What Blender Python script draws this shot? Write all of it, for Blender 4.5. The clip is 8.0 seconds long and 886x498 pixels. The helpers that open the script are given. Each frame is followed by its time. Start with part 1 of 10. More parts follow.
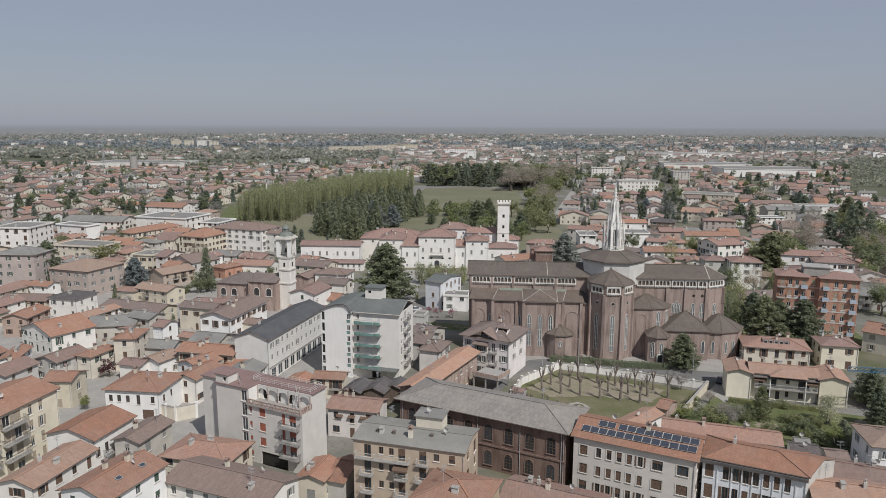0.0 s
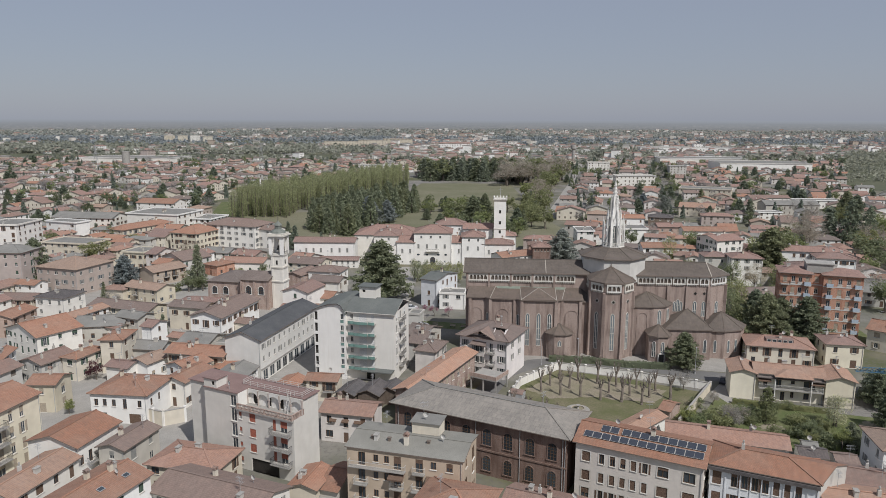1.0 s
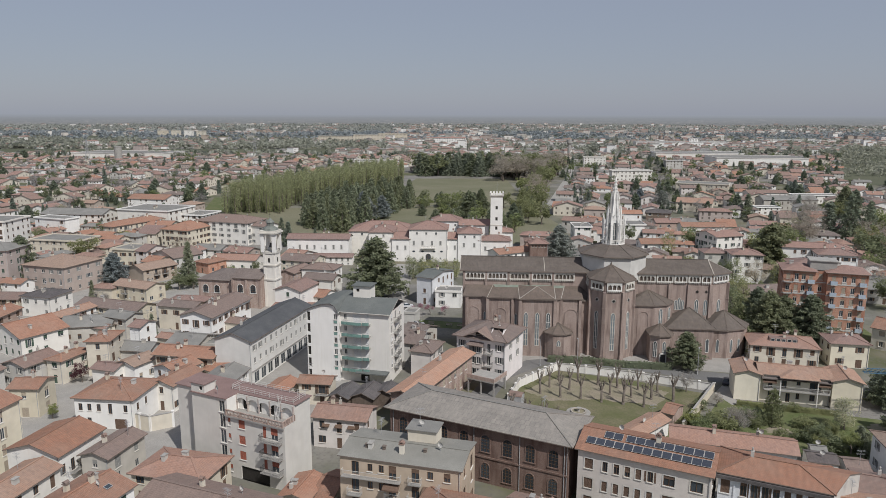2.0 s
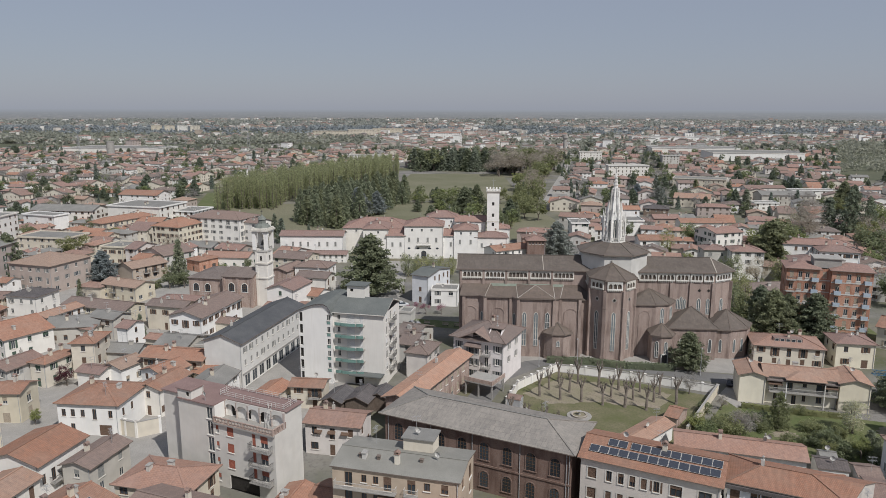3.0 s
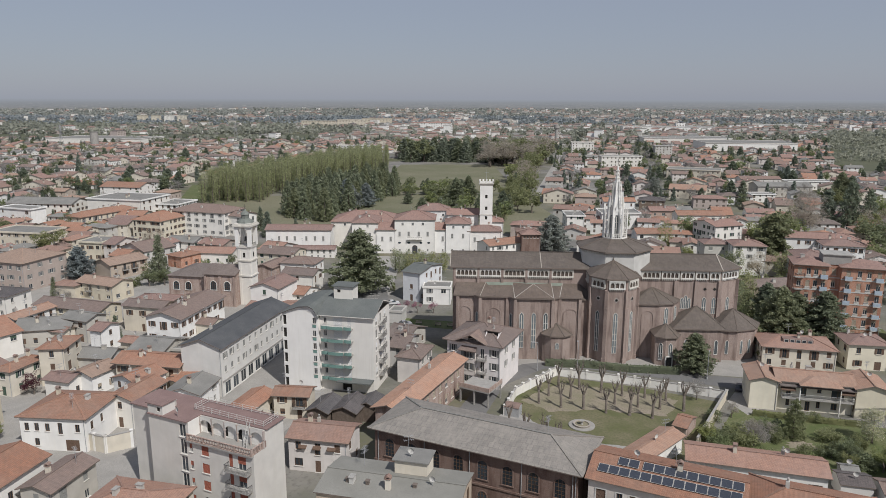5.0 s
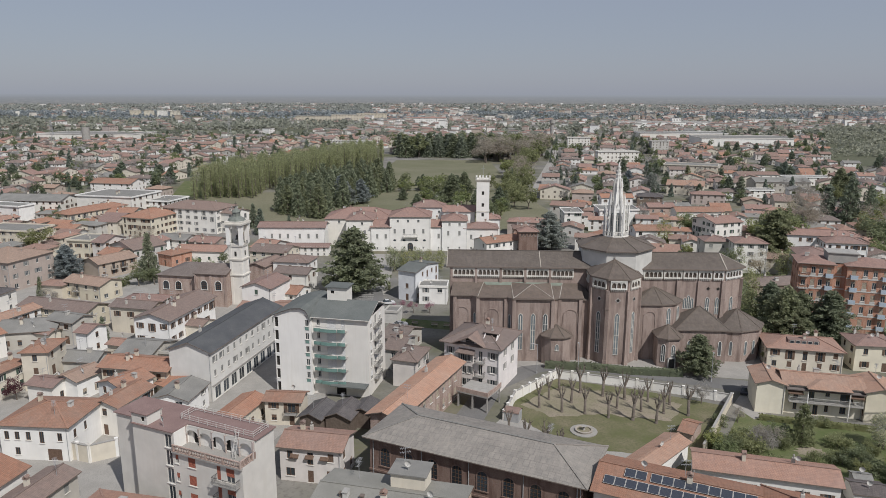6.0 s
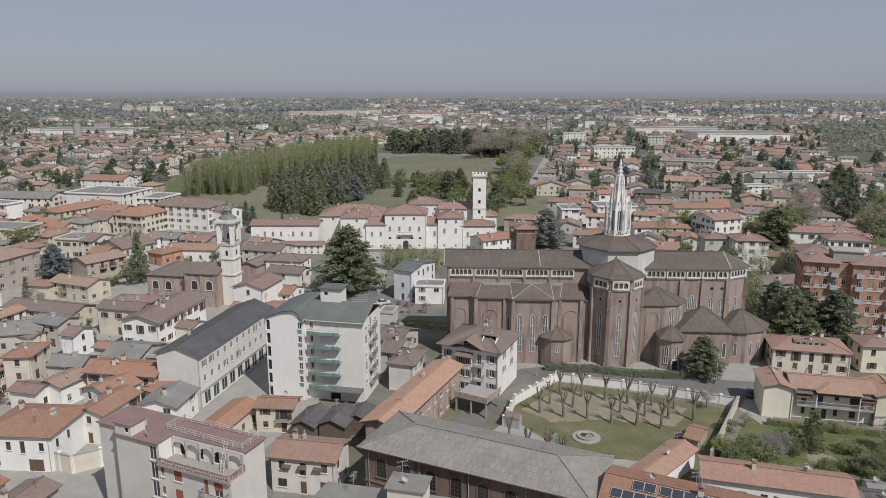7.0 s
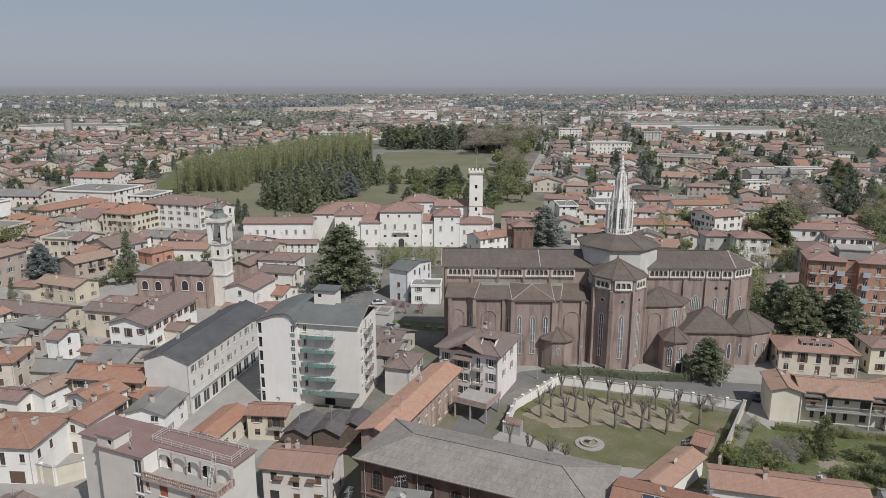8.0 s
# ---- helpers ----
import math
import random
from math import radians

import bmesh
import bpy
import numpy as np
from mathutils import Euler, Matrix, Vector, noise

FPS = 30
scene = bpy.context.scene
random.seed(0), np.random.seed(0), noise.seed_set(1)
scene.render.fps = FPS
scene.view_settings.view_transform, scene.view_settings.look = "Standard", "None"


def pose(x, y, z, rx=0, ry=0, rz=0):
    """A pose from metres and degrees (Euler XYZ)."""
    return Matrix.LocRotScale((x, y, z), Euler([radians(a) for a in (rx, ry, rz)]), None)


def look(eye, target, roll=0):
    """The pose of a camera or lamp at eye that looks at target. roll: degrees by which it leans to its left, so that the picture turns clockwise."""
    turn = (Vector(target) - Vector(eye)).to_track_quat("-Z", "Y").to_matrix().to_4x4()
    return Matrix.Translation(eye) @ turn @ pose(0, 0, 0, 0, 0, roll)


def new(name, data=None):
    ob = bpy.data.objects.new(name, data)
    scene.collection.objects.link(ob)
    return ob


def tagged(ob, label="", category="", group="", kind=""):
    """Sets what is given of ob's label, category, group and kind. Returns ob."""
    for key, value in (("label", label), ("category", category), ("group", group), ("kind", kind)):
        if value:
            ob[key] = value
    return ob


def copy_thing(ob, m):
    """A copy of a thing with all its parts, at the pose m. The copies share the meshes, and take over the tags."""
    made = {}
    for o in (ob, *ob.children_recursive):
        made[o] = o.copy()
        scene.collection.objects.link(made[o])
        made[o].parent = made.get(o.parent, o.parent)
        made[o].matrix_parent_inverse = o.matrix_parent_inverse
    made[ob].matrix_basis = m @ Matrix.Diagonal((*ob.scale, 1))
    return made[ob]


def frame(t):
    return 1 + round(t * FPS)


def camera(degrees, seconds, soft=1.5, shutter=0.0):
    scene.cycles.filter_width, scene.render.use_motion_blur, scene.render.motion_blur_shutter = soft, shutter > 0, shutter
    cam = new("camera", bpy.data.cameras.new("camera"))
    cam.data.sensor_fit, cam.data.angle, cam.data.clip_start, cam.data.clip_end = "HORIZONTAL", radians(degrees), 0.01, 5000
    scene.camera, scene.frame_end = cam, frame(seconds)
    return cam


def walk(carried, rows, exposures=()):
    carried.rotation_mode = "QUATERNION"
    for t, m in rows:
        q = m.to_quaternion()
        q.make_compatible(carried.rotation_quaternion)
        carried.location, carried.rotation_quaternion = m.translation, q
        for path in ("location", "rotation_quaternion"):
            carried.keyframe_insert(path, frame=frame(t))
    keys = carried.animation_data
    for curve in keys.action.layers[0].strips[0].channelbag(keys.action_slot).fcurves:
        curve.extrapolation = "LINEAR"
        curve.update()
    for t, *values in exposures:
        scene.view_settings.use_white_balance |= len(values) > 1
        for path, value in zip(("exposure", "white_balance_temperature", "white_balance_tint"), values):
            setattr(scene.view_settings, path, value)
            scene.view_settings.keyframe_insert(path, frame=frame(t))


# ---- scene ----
cam = camera(64.61, 8.0, soft=0.8)
PATH = [
    (0, (-2.1, -2.9, 63.8), (-3.561, 95.57, 46.437), 0.196),
    (0.5, (-2.254, -0.481, 63.727), (-3.374, 97.93, 46.003), 0.154),
    (1, (-2.401, 1.961, 63.661), (-3.18, 100.309, 45.576), 0.123),
    (1.5, (-2.542, 4.423, 63.602), (-2.979, 102.706, 45.156), 0.103),
    (3, (-2.945, 11.888, 63.443), (-2.352, 109.964, 43.929), 0.088),
    (3.5, (-3.077, 14.392, 63.393), (-2.139, 112.395, 43.53), 0.092),
    (4, (-3.211, 16.897, 63.342), (-1.925, 114.826, 43.133), 0.098),
    (4.5, (-3.348, 19.401, 63.288), (-1.712, 117.253, 42.74), 0.104),
    (6, (-3.791, 26.865, 63.1), (-1.093, 124.483, 41.571), 0.107),
    (6.5, (-3.955, 29.326, 63.023), (-0.897, 126.864, 41.182), 0.096),
    (7, (-4.129, 31.768, 62.937), (-0.708, 129.225, 40.793), 0.078),
    (7.5, (-4.314, 34.187, 62.841), (-0.527, 131.563, 40.403), 0.049),
    (8, (-4.513, 36.579, 62.732), (-0.357, 133.874, 40.012), 0.008),
]
walk(cam, [(t, look(*p)) for t, *p in PATH])

scene.view_settings.exposure = 0.275

# ---- daylight: hazy spring sky and one sun ----
SUN_EL, SUN_DIR = radians(50), (0.56, -0.83)
world = bpy.data.worlds.new("sky")
scene.world = world
world.use_nodes = True
wn = world.node_tree
wn.nodes.clear()
sky = wn.nodes.new("ShaderNodeTexSky")
sky.sky_type, sky.sun_disc = "NISHITA", False
sky.sun_elevation = SUN_EL
sky.sun_rotation = math.atan2(SUN_DIR[0], SUN_DIR[1])
sky.air_density, sky.dust_density, sky.ozone_density = 1.0, 0.8, 1.5
# a bright veil of haze lies over the clear sky
soft_sky = wn.nodes.new("ShaderNodeMix")
soft_sky.data_type = "RGBA"
soft_sky.inputs[0].default_value = 0.82
soft_sky.inputs[7].default_value = (2.7, 2.96, 3.74, 1)
sky_out = wn.nodes.new("ShaderNodeBackground")
sky_out.inputs["Strength"].default_value = 0.0865
world_out = wn.nodes.new("ShaderNodeOutputWorld")
wn.links.new(sky.outputs[0], soft_sky.inputs[6])
wn.links.new(soft_sky.outputs[2], sky_out.inputs["Color"])
wn.links.new(sky_out.outputs[0], world_out.inputs["Surface"])
sun = new("sun", bpy.data.lights.new("sun", "SUN"))
sun.data.energy, sun.data.angle, sun.data.color = 3.0, radians(0.8), (1.0, 0.98, 0.962)
sun.matrix_world = look((SUN_DIR[0] * 100, SUN_DIR[1] * 100, 100 * math.tan(SUN_EL)), (0, 0, 0))


# ---- materials ----
def base_mat(name, rough=0.85, spec=0.25):
    m = bpy.data.materials.new(name)
    m.use_nodes = True
    nt = m.node_tree
    b = nt.nodes["Principled BSDF"]
    b.inputs["Roughness"].default_value = rough
    b.inputs["Specular IOR Level"].default_value = spec
    return m, nt, b


def nd(nt, kind, **inputs):
    n = nt.nodes.new(kind)
    for k, v in inputs.items():
        n.inputs[k.replace("_", " ")].default_value = v
    return n


def noise_tex(nt, vec, scale, detail=4.0, rough=0.55):
    n = nd(nt, "ShaderNodeTexNoise", Scale=scale, Detail=detail, Roughness=rough)
    nt.links.new(vec, n.inputs["Vector"])
    return n.outputs["Fac"]


def ramp(nt, fac, lo, hi):
    r = nd(nt, "ShaderNodeMapRange")
    r.inputs["From Min"].default_value, r.inputs["From Max"].default_value = lo, hi
    nt.links.new(fac, r.inputs["Value"])
    return r.outputs["Result"]


def mix(nt, fac, a, b, mode="MIX"):
    n = nt.nodes.new("ShaderNodeMix")
    n.data_type, n.blend_type = "RGBA", mode
    for sock, v in ((n.inputs[0], fac), (n.inputs[6], a), (n.inputs[7], b)):
        if isinstance(v, (int, float)):
            sock.default_value = v
        elif isinstance(v, tuple):
            sock.default_value = (*v[:3], 1)
        else:
            nt.links.new(v, sock)
    return n.outputs[2]


def coords(nt, which="Object", scale=(1, 1, 1)):
    t = nt.nodes.new("ShaderNodeTexCoord")
    m = nt.nodes.new("ShaderNodeMapping")
    m.inputs["Scale"].default_value = scale
    nt.links.new(t.outputs[which], m.inputs["Vector"])
    return m.outputs[0]


def shift(nt, vec):
    """Moves a pattern by the object's own random number, so that no two copies look alike."""
    info = nt.nodes.new("ShaderNodeObjectInfo")
    mul = nt.nodes.new("ShaderNodeMath")
    mul.operation = "MULTIPLY"
    mul.inputs[1].default_value = 57.0
    nt.links.new(info.outputs["Random"], mul.inputs[0])
    add = nt.nodes.new("ShaderNodeVectorMath")
    add.operation = "ADD"
    nt.links.new(vec, add.inputs[0])
    nt.links.new(mul.outputs[0], add.inputs[1])
    return add.outputs[0], info.outputs["Random"]


def bump(nt, b, height, strength, dist):
    n = nd(nt, "ShaderNodeBump", Strength=strength, Distance=dist)
    nt.links.new(height, n.inputs["Height"])
    nt.links.new(n.outputs[0], b.inputs["Normal"])


def dark(c, k):
    return tuple(v * k for v in c)


def greyer(c, k):
    g = 0.3 * c[0] + 0.55 * c[1] + 0.15 * c[2]
    return tuple(v * (1 - k) + g * k for v in c)


def plaster(name, col, rough=0.9, stain=0.82):
    col = greyer(col, 0.12)
    m, nt, b = base_mat(name, rough, 0.2)
    v, rnd = shift(nt, coords(nt))
    patch = ramp(nt, noise_tex(nt, v, 0.35, 5), 0.38, 0.72)
    vs, _ = shift(nt, coords(nt, "Object", (1.6, 1.6, 0.12)))
    streak = ramp(nt, noise_tex(nt, vs, 1.4, 5), 0.5, 0.8)
    fine = noise_tex(nt, v, 14, 4)
    c = mix(nt, patch, col, dark(col, stain))
    c = mix(nt, streak, c, tuple(v * s for v, s in zip(col, (0.92, 0.91, 0.89))))
    c = mix(nt, ramp(nt, rnd, 0, 1), c, mix(nt, 1.0, c, (0.9, 0.87, 0.82), "MULTIPLY"))
    nt.links.new(c, b.inputs["Base Color"])
    bump(nt, b, fine, 0.25, 0.02)
    return m


def tiles(name, col, worn, rows=0.36, cols=0.24, rough=0.85):
    col, worn = greyer(col, 0.2), greyer(worn, 0.2)
    m, nt, b = base_mat(name, rough, 0.2)
    uv, rnd = shift(nt, coords(nt, "UV"))
    br = nd(nt, "ShaderNodeTexBrick", Scale=1.0, Mortar_Size=0.035, Brick_Width=cols, Row_Height=rows, Mortar_Smooth=0.4, Bias=-0.1)
    br.inputs["Color1"].default_value = (*col, 1)
    br.inputs["Color2"].default_value = (*mixc(col, worn, 0.7), 1)
    br.inputs["Mortar"].default_value = (*dark(col, 0.72), 1)
    nt.links.new(uv, br.inputs["Vector"])
    patch = ramp(nt, noise_tex(nt, uv, 0.22, 6, 0.62), 0.42, 0.75)
    fleck = ramp(nt, noise_tex(nt, uv, 2.3, 4), 0.55, 0.8)
    c = mix(nt, patch, br.outputs["Color"], worn)
    c = mix(nt, fleck, c, dark(worn, 0.78))
    vs, _ = shift(nt, coords(nt, "UV", (2.6, 0.35, 1)))
    run = noise_tex(nt, vs, 1.0, 5, 0.6)
    c = mix(nt, 1.0, c, mix(nt, ramp(nt, run, 0.3, 0.7), (0.9, 0.905, 0.91), (1.07, 1.06, 1.05)), "MULTIPLY")
    spot = noise_tex(nt, uv, 1.1, 5, 0.7)
    c = mix(nt, 1.0, c, mix(nt, ramp(nt, spot, 0.35, 0.68), (0.87, 0.88, 0.89), (1.08, 1.07, 1.06)), "MULTIPLY")
    tint = mix(nt, rnd, (1.08, 1.0, 0.97), (0.86, 0.87, 0.89))
    c = mix(nt, 1.0, c, tint, "MULTIPLY")
    nt.links.new(c, b.inputs["Base Color"])
    wave = nd(nt, "ShaderNodeTexWave", Scale=2.1, Distortion=0.4)
    wave.bands_direction = "X"
    nt.links.new(uv, wave.inputs["Vector"])
    bump(nt, b, wave.outputs["Fac"], 0.3, 0.05)
    return m


def mixc(a, b, k):
    return tuple(p * (1 - k) + q * k for p, q in zip(a, b))


def rough_stuff(name, col, col2, scale=0.5, rough=0.9, relief=0.3, which="Object", fine=9.0, spec=0.2):
    m, nt, b = base_mat(name, rough, spec)
    v, rnd = shift(nt, coords(nt, which))
    big = ramp(nt, noise_tex(nt, v, scale, 6, 0.6), 0.35, 0.7)
    small = noise_tex(nt, v, fine, 4)
    c = mix(nt, big, col, col2)
    c = mix(nt, ramp(nt, small, 0.45, 0.75), c, dark(mixc(col, col2, 0.5), 0.72))
    nt.links.new(c, b.inputs["Base Color"])
    bump(nt, b, small, relief, 0.04)
    return m


def brickwork(name, col, col2, joint):
    m, nt, b = base_mat(name, 0.9, 0.2)
    uv, rnd = shift(nt, coords(nt, "UV"))
    br = nd(nt, "ShaderNodeTexBrick", Scale=1.0, Mortar_Size=0.012, Brick_Width=0.26, Row_Height=0.08)
    br.inputs["Color1"].default_value, br.inputs["Color2"].default_value = (*col, 1), (*col2, 1)
    br.inputs["Mortar"].default_value = (*joint, 1)
    nt.links.new(uv, br.inputs["Vector"])
    vs, _ = shift(nt, coords(nt, "UV", (1.0, 0.16, 1)))
    streak = ramp(nt, noise_tex(nt, vs, 0.9, 5), 0.45, 0.8)
    patch = ramp(nt, noise_tex(nt, uv, 0.3, 6, 0.65), 0.45, 0.75)
    c = mix(nt, patch, br.outputs["Color"], mixc(col2, joint, 0.45))
    c = mix(nt, streak, c, dark(col, 0.6))
    nt.links.new(c, b.inputs["Base Color"])
    bump(nt, b, br.outputs["Fac"], -0.3, 0.02)
    return m


def leaves(name, col, col2, rough=0.75):
    m, nt, b = base_mat(name, rough, 0.15)
    geo = nt.nodes.new("ShaderNodeNewGeometry")
    v, rnd = shift(nt, coords(nt))
    c = mix(nt, geo.outputs["Random Per Island"], col, col2)
    c = mix(nt, ramp(nt, noise_tex(nt, v, 0.35, 3), 0.35, 0.7), c, dark(mixc(col, col2, 0.5), 0.62))
    tint = mix(nt, rnd, (1.12, 1.06, 0.92), (0.88, 0.92, 1.0))
    c = mix(nt, 1.0, c, tint, "MULTIPLY")
    nt.links.new(c, b.inputs["Base Color"])
    # light passes through the leaves
    thin = nt.nodes.new("ShaderNodeBsdfTranslucent")
    nt.links.new(c, thin.inputs["Color"])
    both = nt.nodes.new("ShaderNodeAddShader")
    nt.links.new(b.outputs[0], both.inputs[0])
    nt.links.new(thin.outputs[0], both.inputs[1])
    nt.links.new(both.outputs[0], nt.nodes["Material Output"].inputs["Surface"])
    return m


def glass_mat(name, col=(0.025, 0.03, 0.035), rough=0.08):
    m, nt, b = base_mat(name, rough, 0.6)
    v, rnd = shift(nt, coords(nt))
    c = mix(nt, rnd, col, tuple(k * 2.6 for k in col))
    nt.links.new(c, b.inputs["Base Color"])
    return m


WALLS = {
    "WHITE": plaster("white_plaster", (0.84, 0.825, 0.79), 0.9, 0.88), "CREAM": plaster("cream_plaster", (0.7, 0.64, 0.53)),
    "CREAMY": plaster("pale_yellow_plaster", (0.68, 0.625, 0.5)), "PALE": plaster("pale_grey_plaster", (0.56, 0.54, 0.5)),
    "TAN": plaster("ochre_plaster", (0.52, 0.41, 0.3)), "CREAMP": plaster("pinkish_white_plaster", (0.74, 0.69, 0.65)),
    "BLUEW": plaster("bluish_white_plaster", (0.74, 0.76, 0.79)), "YELLOW": plaster("butter_plaster", (0.8, 0.745, 0.6)),
    "PINKG": plaster("greyish_pink_plaster", (0.5, 0.42, 0.38)), "TANP": plaster("pale_tan_plaster", (0.5, 0.42, 0.35)), "WOODW": rough_stuff("weathered_boards", (0.13, 0.1, 0.08), (0.2, 0.16, 0.13), 2.0),
    "ROSEW": plaster("rosy_white_plaster", (0.84, 0.79, 0.77)), "PINK": plaster("pink_plaster", (0.52, 0.39, 0.33)), "BROWNW": plaster("brown_plaster", (0.25, 0.19, 0.15)),
    "BRICKP": brickwork("rose_brick", (0.31, 0.2, 0.16), (0.4, 0.29, 0.245), (0.48, 0.42, 0.37)),
    "BRICKD": brickwork("dark_brick", (0.17, 0.1, 0.078), (0.23, 0.145, 0.115), (0.26, 0.21, 0.18)),
    "CONC": plaster("grey_render", (0.69, 0.67, 0.63), 0.9, 0.86), "ORANGEB": brickwork("orange_brick", (0.42, 0.17, 0.1), (0.5, 0.23, 0.14), (0.5, 0.4, 0.33)),
}
WORDS = {"WHITE": "white plastered", "CREAM": "cream plastered", "CREAMY": "pale yellow", "PALE": "pale grey", "TAN": "ochre plastered",
         "CREAMP": "pinkish white", "BLUEW": "bluish white", "YELLOW": "butter yellow", "PINK": "pink plastered", "PINKG": "greyish pink", "ROSEW": "rosy white", "TANP": "pale tan", "WOODW": "weathered wooden", "BROWNW": "brown rendered",
         "BRICKP": "rose brick", "BRICKD": "dark brick", "CONC": "grey rendered", "ORANGEB": "orange brick"}
TILES = {
    "RED": tiles("red_tiles", (0.41, 0.2, 0.118), (0.37, 0.225, 0.152)), "RUST": tiles("rust_red_tiles", (0.355, 0.172, 0.1), (0.3, 0.18, 0.122)), "ORANGE": tiles("orange_tiles", (0.48, 0.27, 0.17), (0.42, 0.28, 0.2)),
    "SAND": tiles("sand_brown_tiles", (0.4, 0.275, 0.195), (0.36, 0.26, 0.195)), "TAUPE": tiles("taupe_tiles", (0.275, 0.2, 0.165), (0.245, 0.19, 0.16)),
    "OLD": tiles("weathered_tiles", (0.32, 0.2, 0.155), (0.26, 0.195, 0.16)), "ROSE": tiles("rose_tiles", (0.35, 0.215, 0.17), (0.31, 0.21, 0.175)),
    "PINK": tiles("pink_tiles", (0.4, 0.23, 0.16), (0.35, 0.23, 0.18)), "BROWN": tiles("brown_tiles", (0.205, 0.165, 0.142), (0.245, 0.203, 0.177)),
    "DARK": tiles("dark_tiles", (0.12, 0.11, 0.107), (0.165, 0.15, 0.145)), "GREY": rough_stuff("grey_roofing", (0.2, 0.195, 0.18), (0.27, 0.26, 0.24), 0.25),
    "SLATE": rough_stuff("green_grey_roofing", (0.125, 0.135, 0.128), (0.17, 0.178, 0.168), 0.25),
    "BLACK": rough_stuff("black_roofing", (0.082, 0.085, 0.09), (0.118, 0.12, 0.122), 0.3), "CEMENT": tiles("cement_sheets", (0.245, 0.235, 0.208), (0.3, 0.287, 0.25), 1.2, 0.9), "SHEET": rough_stuff("pale_grey_sheet", (0.225, 0.218, 0.192), (0.285, 0.275, 0.245), 0.25),
}
ROOFWORDS = {"SHEET": "pale grey sheet", "SAND": "sand-brown tiled", "TAUPE": "taupe tiled", "RED": "red tiled", "RUST": "rust-red tiled", "ORANGE": "orange tiled", "OLD": "weathered tile", "ROSE": "rose tiled", "PINK": "pale tiled", "BROWN": "brown tiled",
             "DARK": "dark tiled", "GREY": "grey", "SLATE": "green-grey", "BLACK": "black metal", "CEMENT": "grey cement sheet"}
GLASS = glass_mat("window_glass")
LEADED = glass_mat("leaded_glass", (0.075, 0.085, 0.09), 0.25)
# near-black colour stands in for the shade behind windows and openings
INSIDE_SHADE = rough_stuff("inside_shade", (0.03, 0.028, 0.026), (0.05, 0.045, 0.04), 1.0)
CLOSED = rough_stuff("closed_shutters", (0.15, 0.125, 0.105), (0.26, 0.23, 0.2), 0.6)
FRAMEW = rough_stuff("white_frame", (0.62, 0.6, 0.56), (0.5, 0.48, 0.44), 2.0, 0.6)
FRAMEB = rough_stuff("brown_frame", (0.12, 0.07, 0.045), (0.17, 0.11, 0.07), 2.0, 0.6)
SHUT = {"brown": rough_stuff("brown_shutter", (0.13, 0.085, 0.06), (0.18, 0.12, 0.09), 3.0, 0.7), "green": rough_stuff("green_shutter", (0.06, 0.1, 0.075), (0.1, 0.13, 0.1), 3.0, 0.7),
        "grey": rough_stuff("grey_shutter", (0.3, 0.3, 0.28), (0.22, 0.22, 0.21), 3.0, 0.7), "red": rough_stuff("red_shutter", (0.38, 0.13, 0.085), (0.31, 0.115, 0.08), 3.0, 0.7),
        "white": rough_stuff("white_blind", (0.72, 0.71, 0.69), (0.64, 0.63, 0.61), 3.0, 0.7), "beige": rough_stuff("beige_shutter", (0.42, 0.36, 0.28), (0.34, 0.29, 0.23), 3.0, 0.7)}
FASCIA = rough_stuff("fascia", (0.16, 0.13, 0.11), (0.22, 0.18, 0.15), 1.0, 0.7)
DULLSTONE = plaster("weathered_stone", (0.46, 0.42, 0.37), 0.9, 0.7)
# shade of the gallery's depth, put into a dark brown colour
RECESS_SHADE = rough_stuff("recess_shade", (0.12, 0.095, 0.08), (0.16, 0.13, 0.11), 1.0)
WHITESTONE = plaster("white_stone", (0.8, 0.79, 0.76), 0.85, 0.8)
STONE = plaster("pale_stone", (0.72, 0.7, 0.65), 0.85, 0.7)
CHBRICK = brickwork("church_brick", (0.242, 0.172, 0.145), (0.33, 0.248, 0.212), (0.41, 0.35, 0.31))
CHROOF = tiles("church_tiles", (0.15, 0.123, 0.099), (0.176, 0.147, 0.122), 0.4, 0.28)
IRON = rough_stuff("dark_iron", (0.05, 0.05, 0.05), (0.09, 0.085, 0.08), 3.0, 0.55)
METAL = rough_stuff("grey_metal", (0.42, 0.42, 0.42), (0.32, 0.32, 0.32), 2.0, 0.5, spec=0.5)
CONCRETE = rough_stuff("concrete", (0.4, 0.38, 0.35), (0.3, 0.29, 0.27), 0.6)
ASPHALT = rough_stuff("asphalt", (0.15, 0.147, 0.142), (0.205, 0.198, 0.19), 0.15)
PAVING = rough_stuff("paving", (0.3, 0.285, 0.26), (0.37, 0.35, 0.32), 0.3)
MEADOW = rough_stuff("meadow", (0.15, 0.152, 0.092), (0.215, 0.2, 0.138), 0.03, 0.95, 0.4, fine=1.5)
GRASS = rough_stuff("grass", (0.092, 0.12, 0.042), (0.165, 0.165, 0.088), 0.3, 0.95, 0.6, fine=2.2)
LAWN = rough_stuff("worn_lawn", (0.108, 0.12, 0.05), (0.205, 0.178, 0.118), 0.16, 0.95, 0.6, fine=2.2)
SOIL = rough_stuff("bare_soil", (0.29, 0.245, 0.19), (0.22, 0.205, 0.13), 0.2, 0.95, 0.4, fine=3.0)
BARK = rough_stuff("bark", (0.13, 0.11, 0.09), (0.2, 0.17, 0.145), 2.5, 0.95, 0.6)
TERRACOTTA = rough_stuff("terracotta_paving", (0.225, 0.152, 0.138), (0.275, 0.19, 0.172), 0.5)
BRIGHT = plaster("fresh_white_plaster", (0.8, 0.785, 0.755), 0.9, 0.93)
